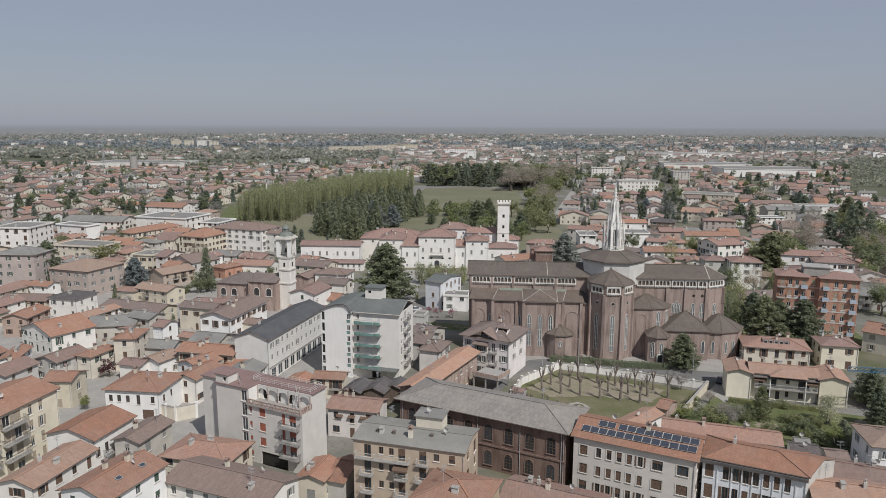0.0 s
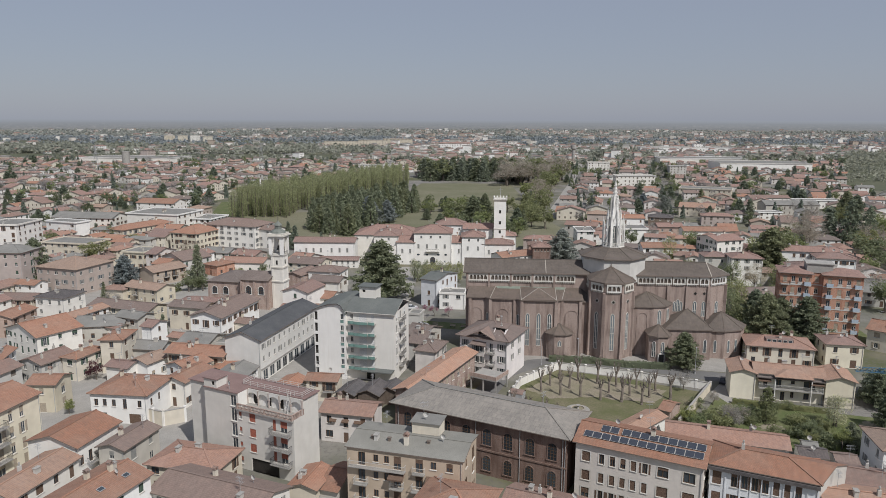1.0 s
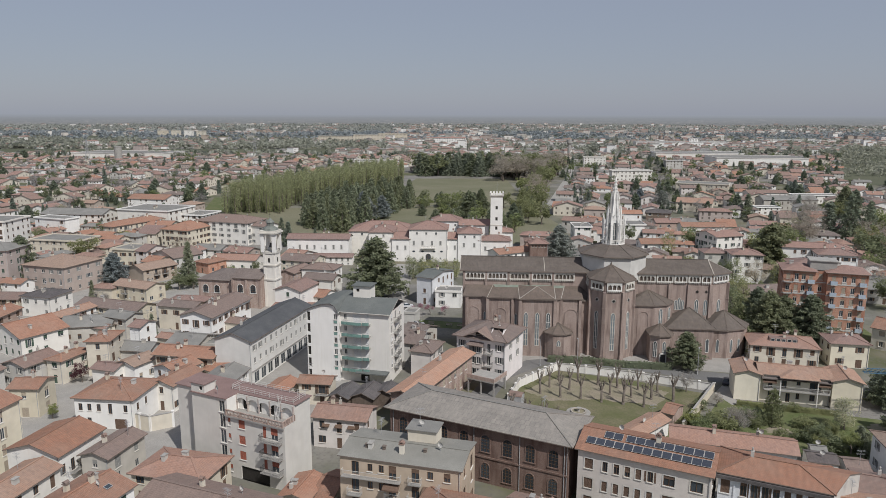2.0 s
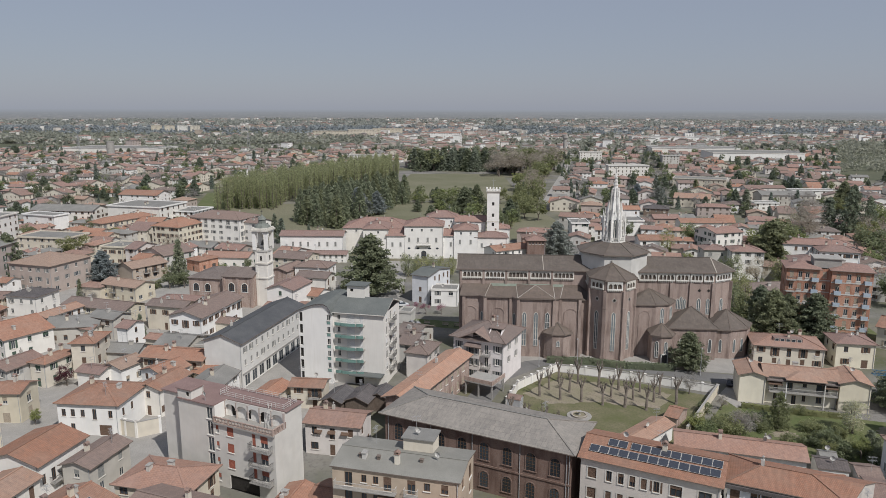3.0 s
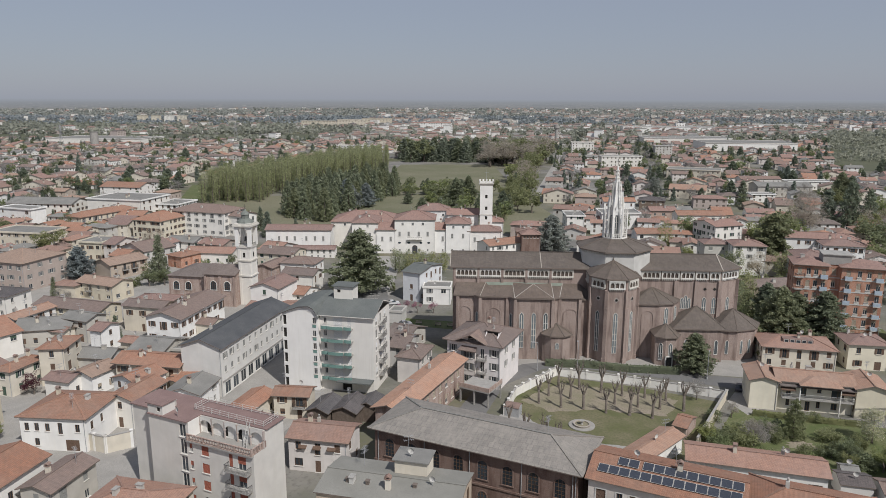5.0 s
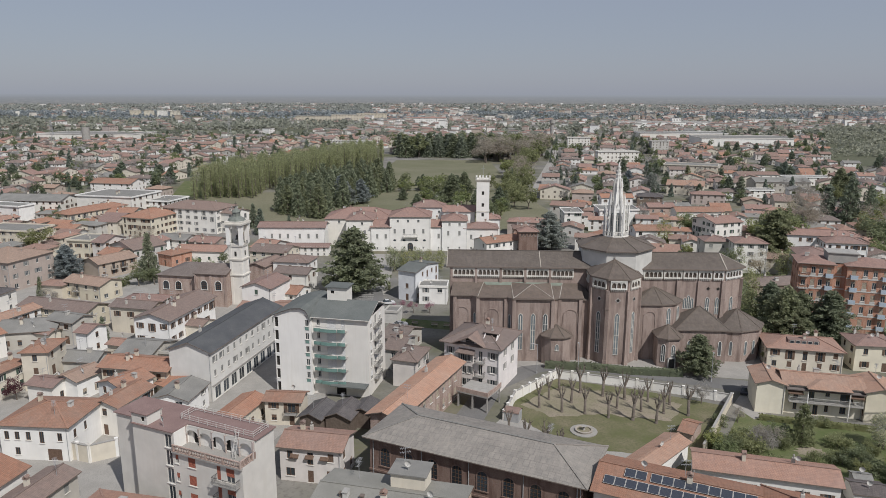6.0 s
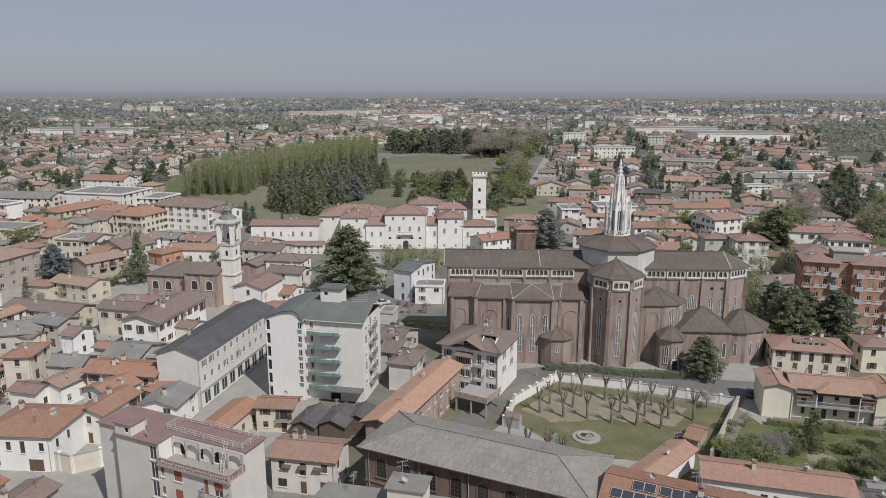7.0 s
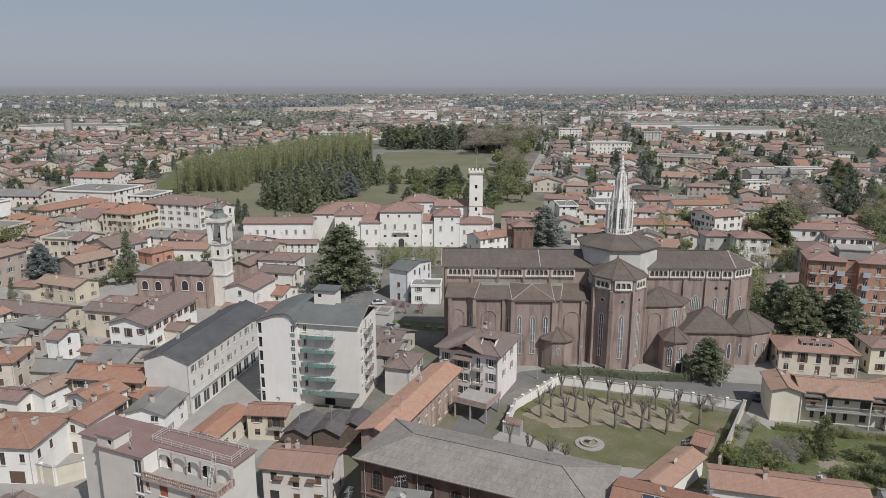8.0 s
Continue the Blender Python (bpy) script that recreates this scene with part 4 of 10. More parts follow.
def blind_arch(parent, p, ang, w, h):
    """A shallow pointed niche edged by a raised brick moulding."""
    key = ("blind_arch", round(w, 1), round(h, 1))
    if key not in SHARED:
        g = Geo()
        a = w / 2
        arc = [(-a, 0), (-a, h - a)] + [(-a * math.cos(math.pi * i / 8), h - a + a * math.sin(math.pi * i / 8)) for i in range(1, 8)] + [(a, h - a), (a, 0)]
        for (x0, z0), (x1, z1) in zip(arc, arc[1:]):
            k = 1.16
            f = lambda x, z: (x * k, z + (0.08 * a if z > h - a else 0))
            (X0, Z0), (X1, Z1) = f(x0, z0), f(x1, z1)
            g.poly([(x0, -0.12, z0), (x1, -0.12, z1), (X1, -0.12, Z1), (X0, -0.12, Z0)])
            g.poly([(x0, -0.12, z0), (x1, -0.12, z1), (x1, 0, z1), (x0, 0, z0)])
            g.poly([(X0, -0.12, Z0), (X1, -0.12, Z1), (X1, 0, Z1), (X0, 0, Z0)])
        SHARED[key] = g.mesh("blind_arch", [CHBRICK])
    put("blind_arch", SHARED[key], parent, m=pose(p[0], p[1], p[2], 0, 0, ang))


def gallery(parent, p, ang, length, h):
    """One bay of the dwarf gallery: pale stone colonnette arcade before a flat back painted as shade, with a corbel
    table beneath.
    """
    key = ("gallery", round(length, 1), round(h, 1))
    if key not in SHARED:
        g = Geo()
        a = length / 2
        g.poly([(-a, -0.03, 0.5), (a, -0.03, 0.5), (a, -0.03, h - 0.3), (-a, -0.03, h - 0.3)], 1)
        g.box(-a, -0.45, 0.25, a, 0, 0.55, 0)
        g.box(-a, -0.4, h - 0.35, a, 0, h, 0)
        g.box(-a, -0.35, 0.55, -a + 0.28, 0, h - 0.35, 0)
        g.box(a - 0.28, -0.35, 0.55, a, 0, h - 0.35, 0)
        n = max(2, int((length - 0.5) / 0.9))
        s = (length - 0.56) / n
        for i in range(n):
            x = -a + 0.28 + s * i
            if i:
                g.box(x - 0.11, -0.34, 0.55, x + 0.11, -0.14, h - 0.95, 0)
                g.box(x - 0.15, -0.37, h - 1.08, x + 0.15, -0.13, h - 0.95, 0)
            m = 6
            pts = [(x + s * 0.5 - s * 0.36 * math.cos(math.pi * k / m), h - 1.0 + 0.45 * math.sin(math.pi * k / m) ** 0.8) for k in range(m + 1)]
            for (x0, z0), (x1, z1) in zip(pts, pts[1:]):
                g.poly([(x0, -0.33, z0), (x1, -0.33, z1), (x1, -0.33, h - 0.35), (x0, -0.33, h - 0.35)], 0)
                g.poly([(x0, -0.33, z0), (x1, -0.33, z1), (x1, -0.12, z1), (x0, -0.12, z0)], 0)
            for q in (0.15, 0.85):
                g.poly([(x, -0.33, h - 1.0), (x + s * 0.14, -0.33, h - 1.0), (x + s * 0.14, -0.33, h - 0.35), (x, -0.33, h - 0.35)], 0)
                g.poly([(x + s * 0.86, -0.33, h - 1.0), (x + s, -0.33, h - 1.0), (x + s, -0.33, h - 0.35), (x + s * 0.86, -0.33, h - 0.35)], 0)
        for i in range(int(length / 0.5)):
            x = -a + 0.25 + 0.5 * i
            g.box(x - 0.09, -0.32, -0.1, x + 0.09, 0, 0.25, 0)
        SHARED[key] = g.mesh("gallery", [STONE, RECESS_SHADE])
    put("gallery", SHARED[key], parent, m=pose(p[0], p[1], p[2], 0, 0, ang))


def ring_sides(ring, use):
    for i in use:
        a, b = Vector((*ring[i], 0)), Vector((*ring[(i + 1) % len(ring)], 0))
        d = b - a
        yield i, (a + b) / 2, math.degrees(math.atan2(d.y, d.x)), d.length, a


EAVE = 22.0
# nave and choir: one long body with polygonal east end
NW = 5.6
body = [(-41.5, -NW), (25.8, -NW), (31.2, -2.4), (31.2, 2.4), (25.8, NW), (-41.5, NW)]
g = Geo()
g.prism(body, 0, EAVE - 0.3)
g.part("nave", [CHBRICK], church)
R = 2.8
out = lambda ring, k: [(x * (1 + k / max(abs(x), 1)), y * (1 + k / max(abs(y), 1))) for x, y in ring]
eb = [(-42.3, -NW - 0.7), (26.1, -NW - 0.7), (32.0, -2.8), (32.0, 2.8), (26.1, NW + 0.7), (-42.3, NW + 0.7)]
g = Geo()
g.prism(eb, EAVE - 0.3, EAVE, 1)
z = lambda p, h=EAVE: (p[0], p[1], h)
r0, r1 = (-42.3, 0, EAVE + R), (26.1, 0, EAVE + R)
g.poly([z(eb[0]), z(eb[1]), r1, r0])
g.poly([z(eb[1]), z(eb[2]), r1])
g.poly([z(eb[2]), z(eb[3]), r1])
g.poly([z(eb[3]), z(eb[4]), r1])
g.poly([z(eb[4]), z(eb[5]), r0, r1])
g.poly([z(eb[5]), z(eb[0]), r0], 2)
g.bar(r0, r1, 0.35, 0.12, 0)
for e in eb[1:3]:
    g.bar(z(e), r1, 0.25, 0.1, 3)
for x in (-42.2, -19.0):
    g.bar((x, -NW - 0.6, EAVE + 0.02), (x, 0, EAVE + R), 0.18, 0.08, 3)
g.part("nave_roof", [CHROOF, FASCIA, CHBRICK, DULLSTONE], church, "brown tiled nave roof")
GZ, GH = EAVE - 2.75, 2.45
for i in range(5):
    gallery(church, (-38.0 + i * 6.1, -NW, GZ), 0, 5.5, GH)
    put("pilaster", SHARED.setdefault("nave_pilaster", (lambda q: (q.box(-0.3, -0.4, 15.5, 0.3, 0, EAVE - 0.3), q.mesh("pilaster", [CHBRICK]))[1])(Geo())), church, m=pose(-41.05 + i * 6.1, -NW, 0))
for x, ln in ((8.6, 4.6), (13.4, 4.4), (17.6, 3.4), (21.2, 3.2), (24.4, 2.5)):
    gallery(church, (x, -NW, GZ), 0, ln, GH)
for i, mid, ang, ln, a in ring_sides(body, (1, 2)):
    gallery(church, (mid.x, mid.y, GZ), ang, ln - 0.7, GH)
    lancet(church, (mid.x, mid.y, 9.0), ang, 1.0, 5.6)


def pilasters(parent, ring, use, z0, z1, w=0.9, deep=0.45):
    for i in use:
        x, y = ring[i]
        d = Vector((x, y))
        key = ("corner_pilaster", round(z0, 1), round(z1, 1), w)
        if key not in SHARED:
            q = Geo()
            q.box(-w / 2, -deep, z0, w / 2, 0.3, z1)
            q.box(-w / 2 - 0.12, -deep - 0.12, z0, w / 2 + 0.12, 0.3, z0 + 1.6)
            q.box(-w / 2 - 0.08, -deep - 0.08, z1 - 4.6, w / 2 + 0.08, 0.3, z1 - 4.3)
            SHARED[key] = q.mesh("pilaster", [CHBRICK])
        put("pilaster", SHARED[key], parent, m=pose(x, y, 0, 0, 0, math.degrees(math.atan2(y - CY[0], x - CX[0])) + 90))


CX, CY = [25.8], [0.0]
pilasters(church, body, (1, 2), 0, EAVE - 3.0)
q = Geo()
q.box(-0.45, -0.4, 0, 0.45, 0, EAVE - 3.0)
for x in (14.9, 20.0):
    put("pilaster", SHARED.setdefault("tall_pilaster", q.mesh("pilaster", [CHBRICK])), church, m=pose(x, -NW, 0))
# arched three-light window of the choir wall
for x, h in ((16.75, 2.7), (17.6, 3.3), (18.45, 2.7)):
    lancet(church, (x, -NW, 11.9), 0, 0.72, h)
for x in (22.2, 24.6):
    lancet(church, (x, -NW, 10.6), 0, 0.85, 4.2)
    k = Geo()
    k.prism([(0.45, 0), (0, 0.45), (-0.45, 0), (0, -0.45)], 0, 0.06)
    # flat plate; the opening's shade is only its near-black colour
    k.part("diamond_opening", [INSIDE_SHADE], church, m=pose(x, -NW - 0.02, 17.0, 90, 0, 0))

# side aisle with its chapels
AZ, AT, AY = 16.2, 17.9, -NW - 7.2
aisle = [(-40.5, AY + 1.2), (-36.0, AY + 1.2), (-34.5, AY), (-27.5, AY), (-26.0, AY - 1.2), (-16.5, AY - 1.2), (-15.0, AY), (-9.5, AY), (-9.5, -NW), (-40.5, -NW)]
g = Geo()
g.prism(aisle, 0, AZ)
g.part("side_aisle", [CHBRICK], church)
g = Geo()
er = [(x, y - 0.55) for x, y in aisle[:8]]
er[0], er[-1] = (er[0][0] - 0.6, er[0][1]), (er[-1][0] + 0.3, er[-1][1])
hi = [(x, -NW + 0.02) for x in (-40.6, -36.0, -33.0, -29.0, -26.2, -16.4, -13.5, -9.2)]
for k in range(7):
    g.poly([(*er[k], AZ + 0.15), (*er[k + 1], AZ + 0.15), (*hi[k + 1], AT), (*hi[k], AT)])
    g.poly([(*er[k], AZ - 0.15), (*er[k + 1], AZ - 0.15), (*er[k + 1], AZ + 0.15), (*er[k], AZ + 0.15)], 1)
    g.poly([(*er[k], AZ - 0.15), (*er[k + 1], AZ - 0.15), (er[k + 1][0], er[k + 1][1] + 1.2, AZ - 0.15), (er[k][0], er[k][1] + 1.2, AZ - 0.15)], 1)
for k in (2, 4, 5, 6):
    ridge_cap((*er[k], AZ + 0.16), (*hi[k], AT), 0.14, 0.06, DULLSTONE)
g.poly([(*er[0], AZ - 0.15), (*er[0], AZ + 0.15), (*hi[0], AT), (*hi[0], AZ - 0.15)], 1)
g.poly([(*er[4], AZ + 0.2), (*er[5], AZ + 0.2), (-21.2, AY + 3.2, AT + 0.75)])
g.poly([(*er[4], AZ + 0.2), (-21.2, AY + 3.2, AT + 0.75), (*hi[4], AT + 0.05)])
g.poly([(*er[5], AZ + 0.2), (-21.2, AY + 3.2, AT + 0.75), (*hi[5], AT + 0.05)])
ridge_cap((*er[4], AZ + 0.2), (-21.2, AY + 3.2, AT + 0.75), 0.14, 0.06, DULLSTONE)
ridge_cap((*er[5], AZ + 0.2), (-21.2, AY + 3.2, AT + 0.75), 0.14, 0.06, DULLSTONE)
g.part("aisle_roof", [CHROOF, FASCIA, DULLSTONE], church, "brown tiled lean-to aisle roof")
g = Geo()
g.poly([(-32.5, -NW - 1.5, AT - 0.24), (-14.0, -NW - 1.5, AT - 0.24), (-13.5, -NW - 0.05, AT + 0.1), (-33.0, -NW - 0.05, AT + 0.1)])
g.part("copper_flashing", [rough_stuff("green_copper", (0.25, 0.29, 0.24), (0.2, 0.22, 0.18), 0.8, 0.6)], church, "pale green copper strip along the aisle roof")
for x, y in ((-38.3, AY + 1.2), (-31.0, AY), (-12.2, AY)):
    blind_arch(church, (x, y, 1.0), 0, 3.2, 12.2)
for x in (-24.2, -21.2, -18.3):
    lancet(church, (x, AY - 1.2, 3.5), 0, 0.95, 9.0)
for x in (-35.2, -26.8):
    lancet(church, (x, AY + 0.55 if x < -30 else AY - 0.55, 6.0), -38, 0.6, 6.0)
q = Geo()
q.box(-0.4, -0.4, 0, 0.4, 0, AZ)
pm = q.mesh("pilaster", [CHBRICK])
for x, y in ((-40.0, AY + 1.2), (-34.4, AY), (-27.7, AY), (-25.8, AY - 1.2), (-16.6, AY - 1.2), (-14.9, AY), (-9.9, AY)):
    put("pilaster", pm, church, m=pose(x, y, 0))

# front transept: polygonal apse toward the street
CX, CY = [-1.6], [-9.4]
AR = 6.2
apse = [(CX[0] + AR * math.cos(radians(a)), CY[0] + AR * math.sin(radians(a))) for a in (202.5, 247.5, 292.5, 337.5)]
apse = [(apse[0][0], 0)] + apse + [(apse[-1][0], 0)]
g = Geo()
g.prism(apse, 0, EAVE - 0.6)
g.part("apse", [CHBRICK], church)
ae = [(CX[0] + (x - CX[0]) * 1.085, CY[0] + (y - CY[0]) * 1.085 if y < 0 else y) for x, y in apse]
g = Geo()
g.prism(ae, EAVE - 0.65, EAVE - 0.3, 1)
ap = (CX[0], CY[0] + 0.6, EAVE + 2.9)
for k in range(6):
    g.poly([(*ae[k], EAVE - 0.3), (*ae[(k + 1) % 6], EAVE - 0.3), ap])
for k in (1, 2, 3, 4):
    ridge_cap((*ae[k], EAVE - 0.3), ap, 0.22, 0.08, CHROOF)
g.tube(ap, (ap[0], ap[1], ap[2] + 0.8), 0.16, 0.05, 6, 2)
g.part("apse_roof", [CHROOF, FASCIA, CHROOF], church, "brown tiled tent roof of the apse")
for i, mid, ang, ln, a in ring_sides(apse, (0, 1, 2, 3, 4)):
    if i in (1, 2, 3):
        gallery(church, (mid.x, mid.y, EAVE - 3.15), ang, ln - 0.9, GH)
        for k in (0.0,):
            c, s = math.cos(radians(ang)), math.sin(radians(ang))
            lancet(church, (mid.x + c * k, mid.y + s * k, 3.0), ang, 0.95, 10.2)
        k = Geo()
        k.prism([(0.5, 0), (0, 0.5), (-0.5, 0), (0, -0.5)], 0, 0.06, 0)
        k.prism([(0.62, 0), (0, 0.62), (-0.62, 0), (0, -0.62)], 0, 0.03, 1)
        # no hole is cut: a near-black plate paints the shade of the diamond
        k.part("diamond_opening", [INSIDE_SHADE, STONE], church, m=pose(mid.x, mid.y, EAVE - 5.6, 0, 0, ang) @ pose(0, -0.02, 0, 90, 0, 0))
    else:
        gallery(church, (mid.x, mid.y if i == 0 else mid.y, EAVE - 3.15), ang, 5.0, GH)
pilasters(church, apse, (1, 2, 3, 4), 0, EAVE - 3.2, 0.8, 0.4)

# octagonal drum with pale walls and a low tent roof
drum = ngon(8, 9.2, 0, 0, radians(22.5))
g = Geo()
g.prism(drum, EAVE - 2, 26.7)
g.part("drum", [plaster("pale_drum_plaster", (0.6, 0.59, 0.56))], church, "pale plastered octagonal drum")
g = Geo()
de = ngon(8, 10.0, 0, 0, radians(22.5))
g.prism(de, 26.6, 26.85, 1)
g.frustum(de, 26.85, ngon(8, 2.6, 0, 0, radians(22.5)), 29.3, 0)
for i in range(8):
    ridge_cap((*de[i], 26.85), (*ngon(8, 2.6, 0, 0, radians(22.5))[i], 29.3), 0.25, 0.08, CHROOF)
g.part("drum_roof", [CHROOF, FASCIA], church, "brown tiled octagonal tent roof")
for i, mid, ang, ln, a in ring_sides(drum, range(8)):
    key = "drum_frieze"
    if key not in SHARED:
        q = Geo()
        for k in range(15):
            x = -3.45 + 6.9 * k / 14
            q.poly([(x - 0.22, -0.12, 26.6), (x + 0.22, -0.12, 26.6), (x + 0.02, -0.12, 26.05), (x - 0.02, -0.12, 26.05)])
            q.box(x - 0.03, -0.12, 26.0, x + 0.03, 0, 26.6)
        SHARED[key] = q.mesh("frieze", [STONE])
    put("frieze", SHARED[key], church, m=pose(mid.x, mid.y, 0, 0, 0, ang))

# the slender openwork spire
spire = Geo()
spire.prism(ngon(8, 3.3, 0, 0, radians(22.5)), 28.6, 29.3)
for r, z0, z1 in ((3.1, 29.3, 30.4),):
    n8 = ngon(8, r, 0, 0, radians(22.5))
    for i in range(8):
        a, b = Vector((*n8[i], 0)), Vector((*n8[(i + 1) % 8], 0))
        spire.bar((a.x, a.y, z1 - 0.15), (b.x, b.y, z1 - 0.15), 0.15, 0.15)
        for k in range(5):
            p = a.lerp(b, (k + 0.5) / 5)
            spire.box(p.x - 0.06, p.y - 0.06, z0, p.x + 0.06, p.y + 0.06, z1 - 0.15)
spire.part("balustrade", [WHITESTONE], church)
core = Geo()
T8 = radians(22.5)
core.prism(ngon(8, 1.75, 0, 0, T8), 29.3, 36.0)
core.prism(ngon(8, 1.95, 0, 0, T8), 35.7, 36.1)
core.frustum(ngon(8, 1.5, 0, 0, T8), 36.1, ngon(8, 0.14, 0, 0, T8), 47.4)
core.prism(ngon(8, 1.05, 0, 0, T8), 40.4, 40.7)
core.prism(ngon(8, 0.62, 0, 0, T8), 44.2, 44.4)
core.part("spire", [WHITESTONE], church, "pale stone openwork spire with pinnacles")
q = Geo()
q.box(-0.11, -0.11, 0, 0.11, 0.11, 0.24)
SHARED["crocket"] = q.mesh("crocket", [WHITESTONE])
for i in range(8):
    t0 = radians(22.5 + 45 * i)
    c, s = math.cos(t0), math.sin(t0)
    q = Geo()
    q.frustum(ngon(4, 0.3, 2.0 * c, 2.0 * s, t0), 29.3, ngon(4, 0.24, 1.9 * c, 1.9 * s, t0), 36.9)
    q.prism(ngon(4, 0.36, 1.92 * c, 1.92 * s, t0), 34.2, 34.4)
    q.frustum(ngon(4, 0.34, 1.9 * c, 1.9 * s, t0), 36.9, ngon(4, 0.02, 1.75 * c, 1.75 * s, t0), 40.2)
    q.part("buttress", [WHITESTONE], church)
    q = Geo()
    q.prism(ngon(4, 0.2, 3.0 * c, 3.0 * s, t0), 29.3, 34.6)
    q.frustum(ngon(4, 0.27, 3.0 * c, 3.0 * s, t0), 34.6, ngon(4, 0.02, 3.0 * c, 3.0 * s, t0), 37.6)
    q.bar((3.0 * c, 3.0 * s, 32.4), (1.9 * c, 1.9 * s, 34.2), 0.14, 0.22)
    q.part("pinnacle", [WHITESTONE], church)
    q = Geo()
    q.frustum(ngon(4, 0.2, 1.2 * c, 1.2 * s, t0), 37.5, ngon(4, 0.17, 1.05 * c, 1.05 * s, t0), 41.4)
    q.frustum(ngon(4, 0.26, 1.05 * c, 1.05 * s, t0), 41.4, ngon(4, 0.02, 0.95 * c, 0.95 * s, t0), 43.6)
    q.part("inner_pinnacle", [WHITESTONE], church)
    for k in range(11):
        zz = 36.6 + k * 0.95
        r = 1.5 - 1.36 * (zz - 36.1) / 11.3 + 0.06
        put("crocket", SHARED["crocket"], church, m=pose(r * c, r * s, zz))
    tm = t0 + T8
    cm, sm = 1.64 * math.cos(tm), 1.64 * math.sin(tm)
    lancet(church, (cm, sm, 29.9), math.degrees(tm) + 90, 0.74, 5.2)
    q = Geo()
    q.poly([(-0.72, -0.12, 35.0), (0.72, -0.12, 35.0), (0, -0.12, 37.6)])
    q.poly([(-0.72, 0.1, 35.0), (0, 0.1, 37.6), (0.72, 0.1, 35.0)])
    q.poly([(-0.72, -0.12, 35.0), (0, -0.12, 37.6), (0, 0.1, 37.6), (-0.72, 0.1, 35.0)])
    q.poly([(0.72, -0.12, 35.0), (0.72, 0.1, 35.0), (0, 0.1, 37.6), (0, -0.12, 37.6)])
    q.part("gablet", [WHITESTONE], church, m=pose(cm, sm, 0, 0, 0, math.degrees(tm) + 90))
q = Geo()
q.tube((0, 0, 47.2), (0, 0, 49.2), 0.05)
q.box(-0.45, -0.04, 48.5, 0.45, 0.04, 48.62)
q.part("cross", [IRON], church)

# transept wings between apse and nave, sacristy and little chapels
def annex(name, ring, h, apex, parts=(), label=""):
    g = Geo()
    g.prism(ring, 0, h)
    g.part(name, [CHBRICK], church, label)
    cx = sum(p[0] for p in ring) / len(ring)
    cy = sum(p[1] for p in ring) / len(ring)
    e = [(cx + (x - cx) * 1.06 + (0.25 if x > cx else -0.25), cy + (y - cy) * 1.06 + (0.25 if y > cy else -0.25)) for x, y in ring]
    g = Geo()
    g.prism(e, h - 0.1, h + 0.2, 1)
    g.cone(e, h + 0.2, apex)
    for p in e:
        ridge_cap((*p, h + 0.2), apex, 0.2, 0.07, CHROOF)
    g.part(name + "_roof", [CHROOF, FASCIA], church)


annex("wing", [(3.5, -NW - 5.6), (10.0, -NW - 5.6), (13.0, -NW - 4.6), (15.3, -NW - 2.0), (15.3, -NW), (3.5, -NW)], 14.3, (9.0, -NW + 0.1, 17.4))
annex("wing", [(-15.0, -NW - 4.5), (-6.5, -NW - 5.6), (-6.5, -NW), (-15.0, -NW)], 15.2, (-9.0, -NW + 0.1, 17.6))
annex("sacristy", [(13.2, -13.2), (25.0, -13.2), (25.0, -NW), (13.2, -NW)], 8.8, (19.8, -NW - 2.0, 13.2))
annex("low_apse", [(24.0, -11.6), (29.0, -12.0), (33.6, -10.0), (36.0, -6.0), (34.5, -2.0), (24.0, -2.0)], 8.2, (29.5, -6.0, 12.2))
annex("chapel", [(8.2, -15.6), (10.4, -16.8), (12.8, -16.4), (14.0, -14.4), (14.0, -11.5), (8.2, -11.5)], 7.6, (11.2, -12.6, 10.0))
annex("chapel", [(-19.0, -15.0), (-17.0, -16.6), (-14.2, -16.6), (-12.2, -15.0), (-12.2, -11.5), (-19.0, -11.5)], 7.4, (-15.6, -13.4, 9.8))
for x, y, z0, ang, w, h in ((9.4, -16.3, 2.0, -28, 0.8, 4.2), (11.6, -16.6, 2.0, 9, 0.8, 4.2), (16.2, -13.2, 2.5, 0, 0.7, 3.6), (19.5, -13.2, 2.5, 0, 0.7, 3.6), (23.5, -13.2, 2.5, 0, 0.7, 3.6),
                            (26.6, -11.8, 2.2, -5, 0.6, 3.4), (30.2, -11.5, 2.2, 24, 0.6, 3.4), (32.4, -10.6, 2.2, 24, 0.6, 3.4), (11.6, -10.7, 9.0, 18, 0.9, 4.4), (14.2, -9.0, 9.0, 48, 0.9, 4.4),
                            (-15.6, -16.6, 4.3, 0, 0.8, 1.5)):
    lancet(church, (x, y, z0), ang, w, h)
for x, zz in ((9.0, 1.0),):
    blind_arch(church, (7.0, -NW - 5.6, 1.0), 0, 2.6, 11.6)
g = Geo()
g.box(-0.7, -0.2, 0, 0.7, 0, 2.3, 0)
g.box(-0.95, -0.3, 0, -0.7, 0, 2.6, 1)
g.box(0.7, -0.3, 0, 0.95, 0, 2.6, 1)
g.box(-0.95, -0.3, 2.3, 0.95, 0, 2.6, 1)
g.part("door", [IRON, STONE], church, m=pose(11.3, -16.7, 0.5, 0, 0, 9))


